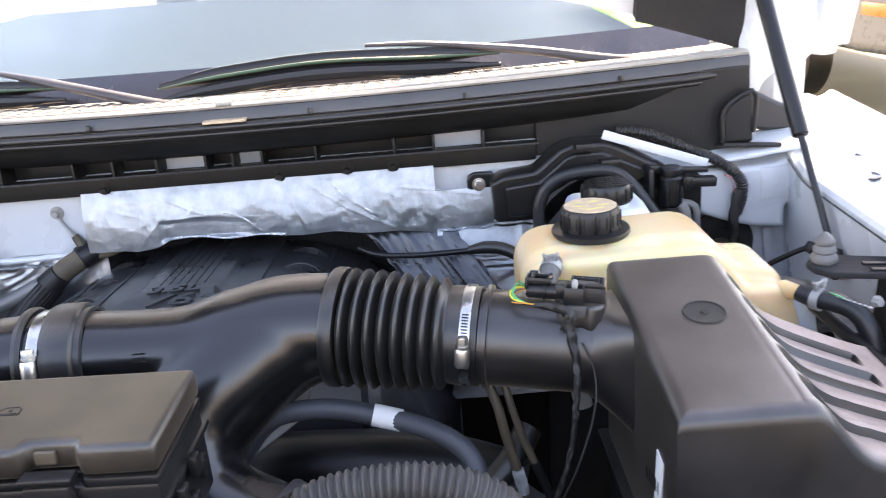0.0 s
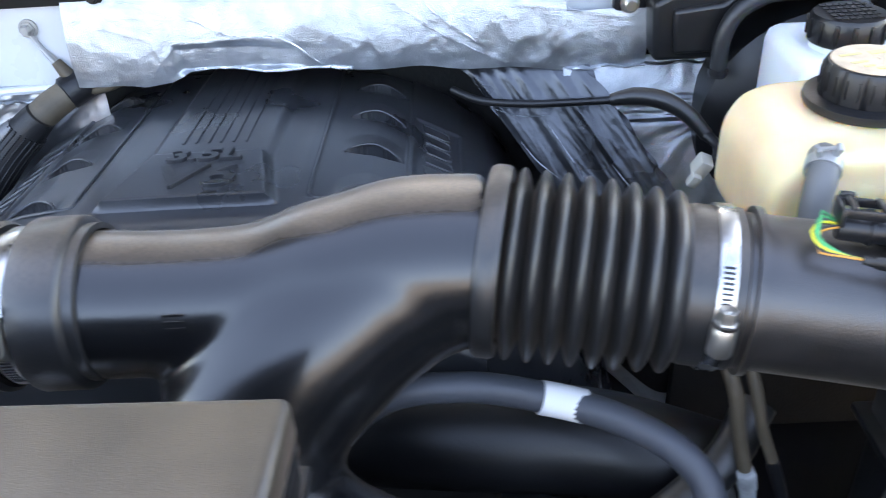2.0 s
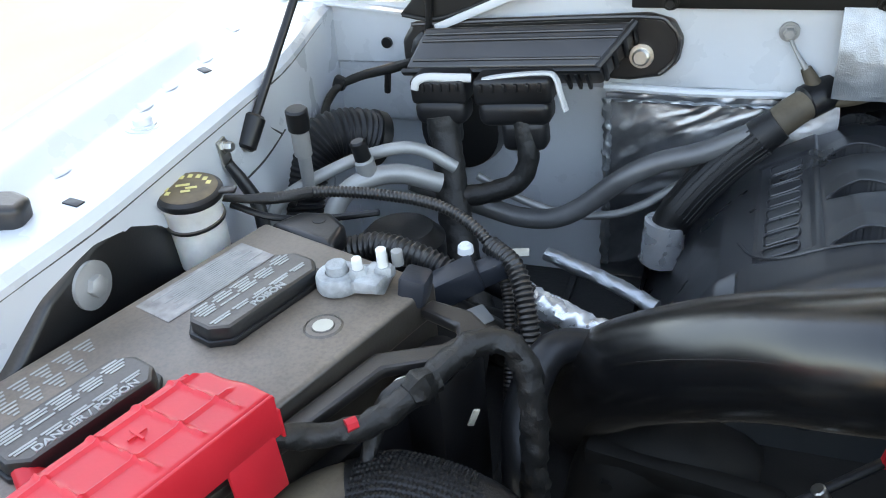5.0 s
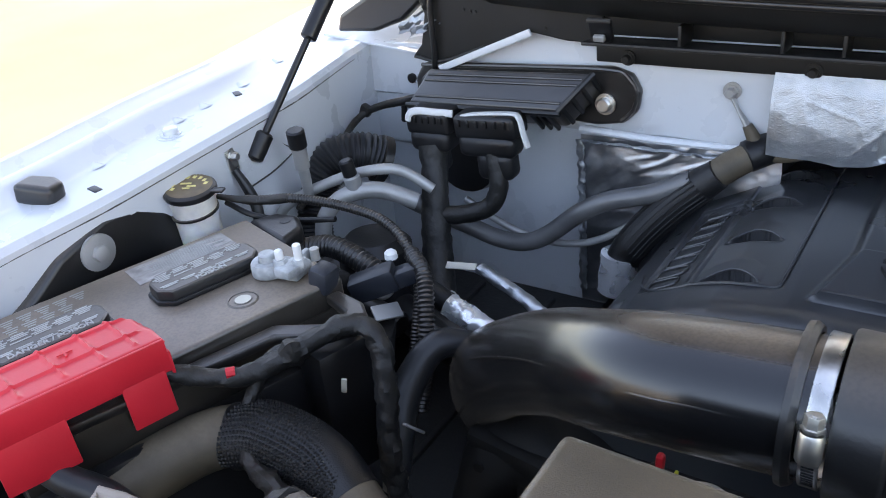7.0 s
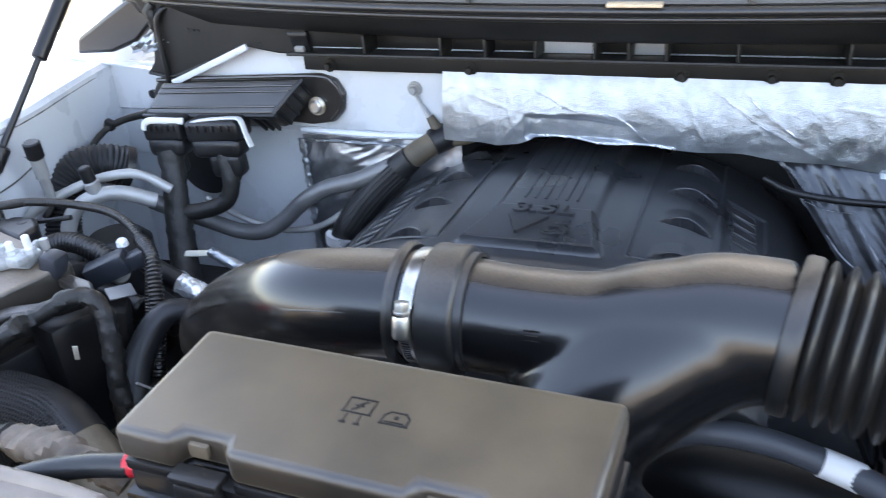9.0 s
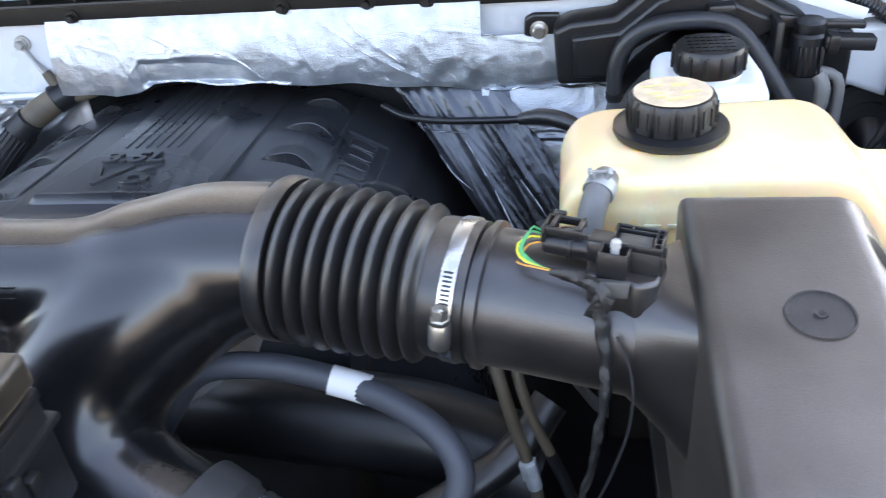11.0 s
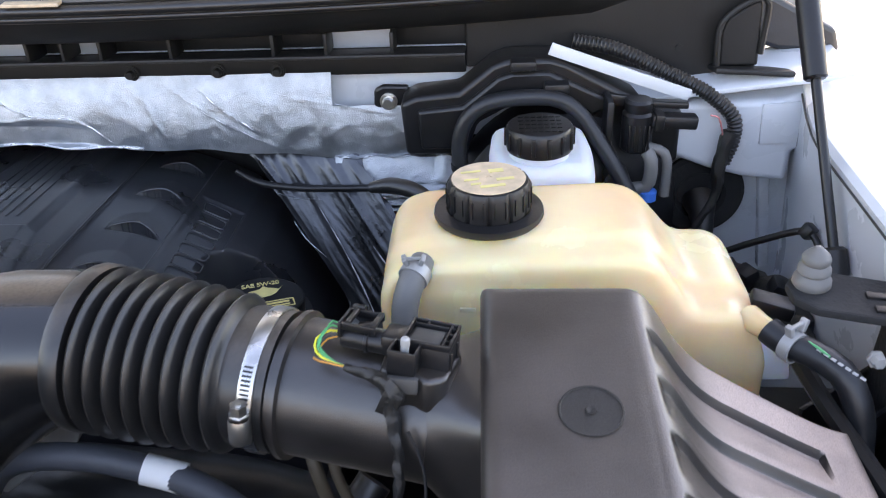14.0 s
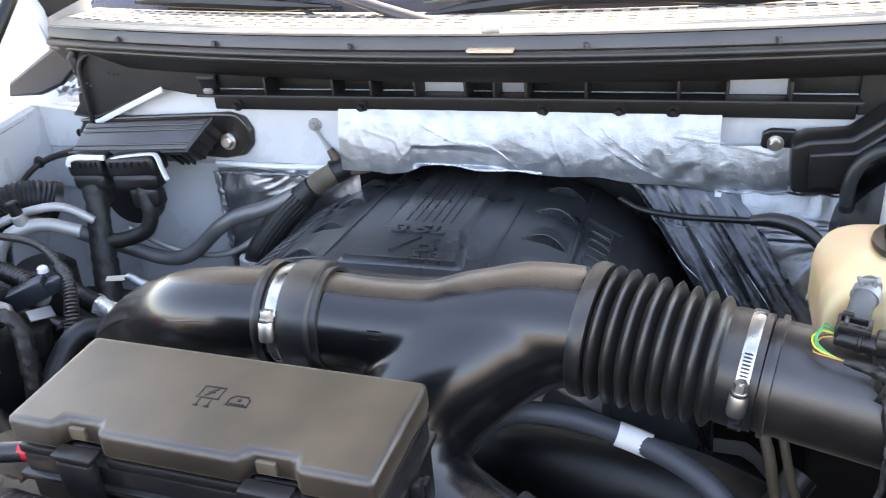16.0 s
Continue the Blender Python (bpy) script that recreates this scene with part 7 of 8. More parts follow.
def battery():
    root = thing("battery", bat(0, -0.15, -0.19), "dusty black car battery with printed warning labels", "battery")
    body = bmesh.new()
    merge(body, box((0.183, 0.300, 0.155), (0, -0.15, -0.1075), bevel=0.005), BM)
    part("case", body, BLACK_CLEAN, root)
    part("lid", merge(bmesh.new(), box((0.187, 0.306, 0.030), (0, -0.15, -0.015), bevel=0.004, seg=3), BM), BATT, root)
    part("end_step", merge(bmesh.new(), box((0.02, 0.306, 0.05), (0.082, -0.15, -0.05), bevel=0.004), BM), BATT, root)
    for k in range(26):
        part("case_rib", merge(bmesh.new(), box((0.003, 0.0035, 0.07), (0.0925, -0.012 - 0.011 * k, -0.125), bevel=0.0008), BM), BLACK_CLEAN, root)
    for y0, word in ((-0.087, "POISON"), (-0.235, "DANGER / POISON")):
        vent = part("vent_cover", merge(bmesh.new(), prism([(-0.022, -0.042), (-0.010, -0.052), (0.010, -0.052), (0.022, -0.042), (0.022, 0.042), (0.010, 0.052), (-0.010, 0.052), (-0.022, 0.042)], 0.015, None, 0.003), BM @ pose(-0.003, y0, 0.0)), RUBBER, root)
        part("cover_rim", merge(bmesh.new(), prism([(-0.024, -0.043), (-0.011, -0.0545), (0.011, -0.0545), (0.024, -0.043), (0.024, 0.043), (0.011, 0.0545), (-0.011, 0.0545), (-0.024, 0.043)], 0.005, None, 0.0015), BM @ pose(-0.003, y0, 0.0)), BLACK_CLEAN, vent)
        letters(word, 0.0085, BM @ pose(0.012, y0, 0.0152, 0, 0, 90), 0.0003, PRINT, vent, "warning_word")
        n = 0
        for col in range(5):
            for row in range(7):
                n += 1
                if n % 11 == 0:
                    continue
                print_bars([(-0.013 + 0.0030 * row if row < 5 else 0.010 + 0.0026 * (row - 5), -0.038 + 0.0185 * col, 0.0018, 0.0178 - 0.0035 * ((n * 7) % 3))], BM @ pose(-0.006, y0, 0.0152), PRINT, vent, "warning_line")
    part("silver_label", merge(bmesh.new(), box((0.040, 0.105, 0.0006), (-0.064, -0.085, 0.0004), bevel=0), BM), LABEL_FILM, root, "worn silver label strip")
    for k in range(14):
        print_bars([(-0.046 - 0.0026 * k, -0.085 + 0.004 * ((k * 5) % 3), 0.0011, 0.085 - 0.009 * ((k * 7) % 4))], BM @ pose(0, 0, 0.0008), PRINT, root, "warning_line")
    for k in range(44):
        print_bars([(-0.078 + 0.0042 * (k % 8), -0.27 + 0.0165 * (k // 8), 0.0018, 0.0135 - 0.003 * ((k * 5) % 4))], BM @ pose(0, 0, 0.0004), PRINT, root, "warning_line")
    part("charge_eye", lathe([(0.0, 0.0012), (0.008, 0.0012), (0.0085, 0.0004), (0.0125, 0.0004), (0.013, 0.0014), (0.0145, 0.0)], 28, BM @ pose(0.059, -0.082, 0)), BATT, root)
    part("eye_window", lathe([(0, 0.0016), (0.0075, 0.0014)], 20, BM @ pose(0.059, -0.082, 0)), CREAM, root)
    # clamp on the far terminal
    cl = thing("battery_clamp", bat(0.05, -0.03), "grey corroded battery terminal clamp with two bolts", "terminal clamp")
    put = lambda name, bm, mt=CORRODED, label="", parent=cl: part(name, merge(bmesh.new(), bm, BM), mt, parent, label)
    put("post", lathe([(0.009, 0), (0.008, 0.018), (0.0068, 0.019), (0, 0.019)], 18, pose(0.036, -0.040, 0.004)))
    put("clamp_ring", lathe([(0.009, 0.0), (0.0165, 0.0), (0.0172, 0.002), (0.0168, 0.011), (0.0155, 0.013), (0.009, 0.0135)], 24, pose(0.036, -0.040, 0.002)))
    put("clamp_jaw", box((0.030, 0.026, 0.011), (0.056, -0.028, 0.008), (0, 0, 25), 0.002))
    put("clamp_step", box((0.020, 0.030, 0.009), (0.064, -0.030, 0.013), (0, 0, 12), 0.002))
    put("clamp_ear", box((0.006, 0.014, 0.017), (0.056, -0.012, 0.012), (0, 0, 25), 0.002))
    for x, y, h in ((0.054, -0.036, 0.018), (0.068, -0.024, 0.024)):
        nut = put("clamp_nut", lathe([(0.0072, 0.0), (0.0072, 0.006), (0.0062, 0.0075), (0.0, 0.0075)], 6, pose(x, y, 0.014)))
        put("clamp_stud", lathe([(0.0040, 0.007), (0.0040, h * 0.45), (0.0036, h * 0.5), (0.0040, h * 0.55), (0.0040, h), (0.003, h + 0.001), (0, h + 0.001)], 12, pose(x, y, 0.012)), WHITE_PLASTIC, "", nut)
    put("bolt_end", lathe([(0.0045, 0), (0.0045, 0.012), (0, 0.013)], 10, pose(0.066, -0.006, 0.012)), BOLT_GREY)
    put("sensor", box((0.022, 0.024, 0.026), (0.086, -0.012, 0.002), (0, 10, 20), 0.005), BLUE_GREY, "dark sensor body on the clamp")
    tray = thing("battery_tray", bat(0.12, -0.1, -0.12), "black plastic battery tray with a rounded lip", "battery tray")
    outer = [(0.092, -0.003), (0.128, 0.0), (0.150, -0.010), (0.158, -0.030), (0.150, -0.050), (0.115, -0.085), (0.100, -0.30), (0.088, -0.30), (0.098, -0.075), (0.132, -0.042), (0.136, -0.030), (0.128, -0.020), (0.092, -0.018)]
    part("lip", merge(bmesh.new(), prism(outer, 0.010, None, 0.003), BM @ pose(0, 0, -0.022)), AIRBOX, tray)
    part("side_wall", merge(bmesh.new(), box((0.016, 0.26, 0.20), (0.104, -0.19, -0.16), bevel=0.005), BM), BLACK_CLEAN, tray)
    part("end_wall", merge(bmesh.new(), box((0.05, 0.06, 0.15), (0.120, -0.035, -0.11), bevel=0.012), BM), BLACK_CLEAN, tray)
    part("hold_down", merge(bmesh.new(), prism([(-0.035, -0.01), (-0.026, 0.022), (0.0, 0.034), (0.028, 0.022), (0.04, -0.01)], 0.022, None, 0.006, 3), BM @ pose(-0.055, 0.012, -0.022)), BLACK, tray)
    part("hold_down_hole", merge(bmesh.new(), lathe([(0, 0.0004), (0.006, 0.0004), (0.0062, 0)], 16), BM @ pose(-0.053, 0.028, 0.0002)), BLACK_CLEAN, tray)


def red_cover():
    root = thing("terminal_cover", bat(0.03, -0.28, 0), "bright red plastic battery terminal cover", "terminal cover")
    x0, x1, y0, y1 = 0.034, 0.117, -0.335, -0.174

    def hgt(x, y):
        left = x0 + 0.014 * smooth(-0.20, -0.175, y)
        d = max(0.0, min(x - left, x1 - x, y1 - y))
        z = 0.034 + 0.05 * (x - 0.076) * 0.3 - 0.05 * max(0.0, -y - 0.28)
        z -= 0.020 * (1 - smooth(0.0, 0.022, x - left)) + 0.004 - math.sqrt(max(0.0, 0.004 ** 2 - (0.004 - min(d, 0.004)) ** 2))
        z -= 0.010 * smooth(-0.182, -0.174, y) * smooth(0.10, 0.06, x)
        for g in (0.062, 0.092):
            z += 0.0022 * max(0, 1 - abs(x - g) / 0.0022) * smooth(-0.182, -0.188, y)
        for g in (-0.197, -0.222, -0.252, -0.285):
            z += 0.0022 * max(0, 1 - abs(y - g - 0.1 * (x - 0.076)) / 0.0022) * smooth(0.045, 0.05, x) * smooth(0.112, 0.108, x)
        return z
    part("shell", merge(bmesh.new(), field(span(x0, x1, 0.0012), span(y0, y1, 0.0016), hgt), BM), RED, root)
    w = lambda name, size, at, rot=(0, 0, 0): part(name, merge(bmesh.new(), box(size, at, rot, 0.001), BM), RED, root)
    w("side_wall", (0.003, 0.155, 0.030), (0.1165, -0.2525, 0.019))
    w("drop_leg", (0.003, 0.036, 0.042), (0.1175, -0.199, -0.012), (0, -3, 0))
    w("drop_leg", (0.003, 0.055, 0.045), (0.1175, -0.288, -0.013), (0, -3, 0))
    w("back_wall", (0.060, 0.003, 0.024), (0.088, -0.1745, 0.010))
    w("left_wall", (0.003, 0.155, 0.020), (0.0355, -0.255, 0.006))
    part("plus_mark", merge(box((0.012, 0.0016, 0.001), (0.077, -0.239, 0.0352), (0, -1, 0), 0), box((0.0016, 0.012, 0.001), (0.077, -0.239, 0.0352), (0, -1, 0), 0)), RED, root).data.transform(BM)
    c1 = thing("positive_cable", bat(0.12, -0.21), "taped black battery cable with a red patch", "cable")
    part("cable", tube([bat(0.105, -0.192, 0.006), (-0.545, 0.772, 1.043), (-0.520, 0.795, 1.036), (-0.495, 0.828, 1.044), (-0.478, 0.858, 1.052), (-0.457, 0.876, 1.054), (-0.436, 0.874, 1.038), (-0.428, 0.862, 1.0), (-0.426, 0.852, 0.94), (-0.42, 0.85, 0.87)], [0.0080, 0.0080, 0.0085, 0.0085, 0.0092, 0.0095, 0.0098, 0.010, 0.010, 0.010], 14, 0.004, rough=0.35), TAPE, c1)
    part("red_patch", tube([(-0.5275, 0.7835, 1.0442), (-0.5225, 0.789, 1.0438)], 0.0045, 8), RED, c1, "red insulation showing")
    part("tape_knot", tube([(-0.500, 0.820, 1.044), (-0.494, 0.829, 1.046), (-0.488, 0.838, 1.047)], [0.009, 0.013, 0.0105], 12, 0.003, rough=0.6), TAPE, c1)
    part("branch", tube([(-0.500, 0.828, 1.045), (-0.512, 0.822, 1.040), (-0.522, 0.803, 1.016), (-0.515, 0.777, 0.995), (-0.492, 0.757, 0.982), (-0.466, 0.752, 0.976), (-0.44, 0.742, 0.975)], [0.007, 0.0066, 0.0062, 0.0062, 0.007, 0.010, 0.009], 12, 0.004, rough=0.4), TAPE, c1)
    part("plug", box((0.030, 0.024, 0.020), (-0.424, 0.736, 0.975), (0, 15, -20), 0.004), BLACK_CLEAN, c1)
    part("clip_button", lathe([(0, 0.006), (0.006, 0.005), (0.010, 0.0), (0, 0)], 16, pose(-0.508, 0.829, 1.040, 20, -25, 0)), CREAM, c1, "cream plastic clip button")
    part("white_tag", box((0.005, 0.002, 0.022), (-0.470, 0.856, 0.998), (20, 12, 30), 0.0008), CREAM, c1, "small white tag")
    c2 = thing("positive_cable", bat(0.10, -0.36), "thick red and black battery lead", "cable")
    part("red_jacket", tube([(-0.69, 0.69, 1.06), (-0.652, 0.666, 1.045), (-0.618, 0.656, 1.035), (-0.598, 0.655, 1.019)], 0.0095, 14), RED, c2)
    part("black_jacket", tube([(-0.606, 0.655, 1.025), (-0.585, 0.658, 1.012), (-0.551, 0.668, 1.0), (-0.50, 0.665, 0.985), (-0.42, 0.64, 0.96)], 0.0122, 14), HOSE, c2)


def wheel_arch():
    root = thing("apron_liner", (-0.80, 0.86, 0.95), "black plastic apron liner held by a large hex bolt", "liner")
    bm = prism([(0.50, 0.90), (0.62, 0.985), (0.70, 1.025), (0.767, 1.055), (0.81, 1.082), (0.868, 1.0985), (0.909, 1.0945), (0.941, 1.074), (0.977, 1.034), (1.03, 1.0), (1.03, 0.85), (0.50, 0.85)], 0.02, Matrix(((0, 0, 1, -0.792), (1, 0, 0, 0), (0, 1, 0, 0), (0, 0, 0, 1))), 0.006, 3)
    part("liner_panel", bm, RUBBER, root)
    part("washer", lathe([(0, 0), (0.0195, 0), (0.0195, 0.003), (0.008, 0.004)], 32, aim((-0.7715, 0.850, 1.070), (-0.5, 0.850, 1.070))), BOLT_GREY, root)
    part("hex_bolt", lathe([(0.009, 0.003), (0.009, 0.009), (0.0075, 0.010), (0, 0.010)], 6, aim((-0.7715, 0.850, 1.070), (-0.5, 0.850, 1.070))), BOLT_GREY, root)
    stop = single("rubber_stop", prism([(-0.03, -0.018), (0.028, -0.022), (0.032, 0.008), (0.012, 0.022), (-0.024, 0.018)], 0.030, pose(-0.842, 0.852, 1.114, 0, 8, 24) @ Matrix.Scale(0.78, 4), 0.008, 3), RUBBER, "worn black rubber hood stop on the fender rail", "stop")


def washer_filler():
    root = thing("washer_filler", (-0.757, 0.968, 1.0), "white washer fluid filler neck with dusty tethered cap", "washer filler")
    c = (-0.757, 0.968)
    part("neck", lathe([(0.023, 0.0), (0.0245, 0.04), (0.025, 0.056), (0.0275, 0.060), (0.0275, 0.065), (0.022, 0.067)], 32, pose(*c, 1.020)), NECK, root)
    part("neck_band", lathe([(0.0245, 0), (0.0265, 0.0005), (0.0265, 0.003), (0.0245, 0.0035)], 32, pose(*c, 1.062, 6, 0, 0)), RUBBER, root)
    cap = part("cap", lathe([(0.0285, 0), (0.0295, 0.0025), (0.029, 0.006), (0.026, 0.0078), (0, 0.0082)], 40, pose(*c, 1.085, 4, 4, 0)), BLACK, root, "dusty black snap cap")
    part("cap_face", lathe([(0.0255, 0.0), (0.024, 0.0005), (0, 0.0007)], 32, pose(*c, 1.0932, 4, 4, 0)), CAP_DUST, cap, "dusty cap face")
    for k in range(9):
        a = 0.5 + k * 0.42
        print_bars([(0.018 * math.cos(a), 0.018 * math.sin(a), 0.004, 0.0055)], pose(*c, 1.0941, 4, 4, 15), YELLOW, cap, "yellow_mark")
    for dx, dy, w in ((-0.004, 0.004, 0.012), (0.003, -0.002, 0.010), (-0.002, -0.007, 0.008)):
        print_bars([(dx, dy, w, 0.0035)], pose(*c, 1.0941, 4, 4, 35), YELLOW, cap, "yellow_mark")
    part("tab", box((0.016, 0.010, 0.003), (c[0] + 0.032, c[1] + 0.010, 1.089), (0, 0, 20), 0.001), BLACK, cap)
    part("tether", tube([(c[0] - 0.027, c[1] - 0.006, 1.084), (c[0] - 0.043, c[1] - 0.010, 1.078), (c[0] - 0.046, c[1] - 0.018, 1.066), (c[0] - 0.034, c[1] - 0.024, 1.060), (c[0] - 0.02, c[1] - 0.02, 1.063)], 0.0032, 8), RUBBER, root)
    g = thing("ground_cable", (-0.77, 1.05, 1.07), "black cable with ring terminal bolted to the apron", "cable")
    part("ring_terminal", box((0.003, 0.014, 0.030), (-0.770, 1.045, 1.088), (8, 0, 0), 0.0012), STEEL, g)
    bolt((-0.770, 1.046, 1.094), (1, 0, 0.1), 0.005, 0.0, STEEL, g)
    part("cable", tube([(-0.768, 1.044, 1.078), (-0.756, 1.046, 1.055), (-0.745, 1.044, 1.032), (-0.735, 1.03, 0.99)], [0.005, 0.0065, 0.007, 0.007], 12), HOSE, g)


def ac_lines():
    root = thing("refrigerant_line", (-0.65, 1.16, 1.0), "bare aluminium refrigerant pipe with service port", "pipe")
    part("pipe", tube([(-0.705, 1.10, 0.94), (-0.706, 1.108, 0.985), (-0.695, 1.122, 1.010), (-0.672, 1.138, 1.022), (-0.645, 1.158, 1.020), (-0.61, 1.178, 1.002)], 0.0105, 16), ALU, root)
    part("coated_pipe", tube([(-0.666, 1.230, 0.973), (-0.644, 1.239, 0.959), (-0.592, 1.261, 0.930), (-0.552, 1.266, 0.917), (-0.512, 1.266, 0.919), (-0.478, 1.267, 0.937), (-0.434, 1.271, 0.975), (-0.398, 1.277, 0.994), (-0.353, 1.288, 1.005), (-0.309, 1.298, 1.024)], 0.0118, 16), DULL_PIPE, root, "dull grey coated pipe")
    part("service_port", rod((-0.672, 1.140, 1.024), (-0.675, 1.138, 1.044), 0.0105, 14, bevel=0.002), ALU, root)
    part("port_cap", rod((-0.675, 1.138, 1.043), (-0.678, 1.136, 1.065), 0.0088, 14, bevel=0.002), BLACK_CLEAN, root, "black port cap")
    r2 = thing("refrigerant_line", (-0.74, 1.12, 1.0), "thin aluminium refrigerant tube with tall service port", "pipe")
    part("pipe", tube([(-0.77, 1.09, 0.94), (-0.772, 1.10, 0.985), (-0.755, 1.115, 1.008), (-0.70, 1.15, 1.032), (-0.655, 1.175, 1.040), (-0.63, 1.19, 1.032), (-0.60, 1.20, 1.01)], 0.0068, 14), ALU, r2)
    part("service_port", tube([(-0.735, 1.122, 1.012), (-0.731, 1.118, 1.040), (-0.729, 1.115, 1.060)], [0.0062, 0.0068, 0.007], 14), ALU, r2)
    part("port_sleeve", rod((-0.7295, 1.1155, 1.055), (-0.727, 1.1125, 1.086), 0.0092, 16, bevel=0.0015), ALU, r2)
    part("port_cap", rod((-0.727, 1.1125, 1.084), (-0.725, 1.110, 1.108), 0.0112, 16, bevel=0.002), BLACK_CLEAN, r2, "black port cap")
    single("thin_line", tube([(-0.601, 1.271, 0.964), (-0.558, 1.277, 0.937), (-0.509, 1.282, 0.919), (-0.461, 1.288, 0.916), (-0.417, 1.293, 0.930), (-0.353, 1.304, 0.975)], 0.0048, 12), ALU, "thin bright metal line along the firewall", "pipe")
    big = thing("drain_hose", (-0.76, 1.2, 1.0), "large black corrugated air hose at the apron", "hose")
    part("hose", tube([(-0.775, 1.15, 0.90), (-0.780, 1.162, 0.955), (-0.776, 1.185, 1.000), (-0.760, 1.212, 1.024), (-0.735, 1.236, 1.024), (-0.715, 1.255, 1.010)], 0.0285, 28, pitch=0.0055, amp=0.0013), HOSE, big)
    part("collar", lathe([(0.0285, 0), (0.033, 0), (0.033, 0.012), (0.0285, 0.012)], 28, aim((-0.722, 1.249, 1.014), (-0.70, 1.275, 0.995))), RUBBER, big)
    d = single("evaporator_boot", lathe([(0.045, 0), (0.055, 0.01), (0.05, 0.03), (0.03, 0.036), (0, 0.036)], 32, aim((-0.645, 1.372, 0.985), (-0.645, 1.2, 0.985))), RUBBER, "round black rubber boot in the firewall", "boot")
    dark = single("accumulator", rod((-0.63, 1.10, 0.78), (-0.63, 1.11, 0.985), 0.045, 28, bevel=0.012), BLACK_CLEAN, "black canister among the hoses", "canister")


def braided_hoses():
    root = thing("heater_hose", (-0.27, 1.30, 1.0), "heater hose in black braided sleeve with rubber end", "hose")
    line = [(-0.282, 1.306, 1.034), (-0.30, 1.302, 1.019), (-0.325, 1.296, 0.996), (-0.352, 1.287, 0.966), (-0.373, 1.278, 0.937), (-0.385, 1.274, 0.912)]
    part("sleeve", tube(line, [0.0175, 0.020, 0.021, 0.021, 0.021, 0.0205], 24), SLEEVE, root, "black braided sleeve")
    part("hose_end", tube([(-0.293, 1.304, 1.025), (-0.275, 1.318, 1.038), (-0.252, 1.336, 1.050)], [0.0165, 0.0168, 0.0160], 18), DUSTY_HOSE, root, "brown dusty rubber end")
    part("coupling", rod((-0.262, 1.330, 1.046), (-0.232, 1.350, 1.058), 0.0185, 20, bevel=0.004), BLACK_CLEAN, root)
    part("foil_cuff", tube([(-0.385, 1.274, 0.925), (-0.387, 1.272, 0.905), (-0.39, 1.27, 0.875)], 0.0235, 18, rough=0.12), BRIGHT_FOIL, root, "silver foil cuff")
    d = (Vector(line[4]) - Vector(line[0])).normalized()
    e1 = d.cross(Vector((0, 0, 1))).normalized()
    e2 = d.cross(e1)
    for k in range(22):
        a = 2 * math.pi * k / 22
        off = (e1 * math.cos(a) + e2 * math.sin(a)) * 0.0205
        part("braid_ridge", tube([Vector(q) + off for q in line[1:5]], 0.0012, 6, pitch=0.0030, amp=0.0004), SLEEVE, root)
    low = thing("radiator_hose", (-0.48, 0.80, 0.95), "dusty brown radiator hose with braided sleeve", "hose")
    pts = [(-0.615, 0.60, 0.955), (-0.596, 0.67, 0.962), (-0.575, 0.725, 0.970), (-0.545, 0.768, 0.979), (-0.50, 0.788, 0.982), (-0.45, 0.79, 0.972), (-0.40, 0.775, 0.95), (-0.35, 0.755, 0.91), (-0.32, 0.74, 0.86)]
    part("hose", tube(pts, 0.0265, 24), DUSTY_HOSE, low)
    part("sleeve", tube([(-0.528, 0.777, 0.981), (-0.50, 0.788, 0.983), (-0.45, 0.791, 0.9725), (-0.412, 0.779, 0.955)], 0.0285, 28), SLEEVE, low, "black braided sleeve")
    for k in range(20):
        a = -0.3 + 0.155 * k
        off = Vector((0.004 * math.cos(a), -0.0285 * math.cos(a), 0.0288 * math.sin(a)))
        part("braid_ridge", tube([Vector(q) + off for q in ((-0.526, 0.778, 0.981), (-0.50, 0.788, 0.983), (-0.45, 0.791, 0.9725), (-0.414, 0.780, 0.956))], 0.0014, 6, pitch=0.0032, amp=0.0006), SLEEVE, low)
    f = thing("foil_wrapped_tube", (-0.40, 1.08, 0.97), "silver foil-wrapped tube behind the duct", "tube")
    part("tube", tube([(-0.478, 1.103, 0.978), (-0.44, 1.09, 0.973), (-0.402, 1.075, 0.968), (-0.37, 1.06, 0.962)], 0.0070, 12, 0.004, rough=0.3), FOIL, f)
    f2 = thing("foil_wrapped_tube", (-0.44, 0.99, 0.98), "silver foil-wrapped hose end by the duct elbow", "tube")
    part("tube", tube([(-0.480, 1.032, 0.978), (-0.446, 1.03, 0.963), (-0.41, 1.028, 0.950), (-0.36, 1.03, 0.94)], [0.0125, 0.0125, 0.012, 0.012], 14, 0.003, rough=0.35), BRIGHT_FOIL, f2)
    part("neck", tube([(-0.535, 1.05, 0.985), (-0.505, 1.036, 0.985), (-0.474, 1.031, 0.976)], 0.0125, 12), BLACK_CLEAN, f2)


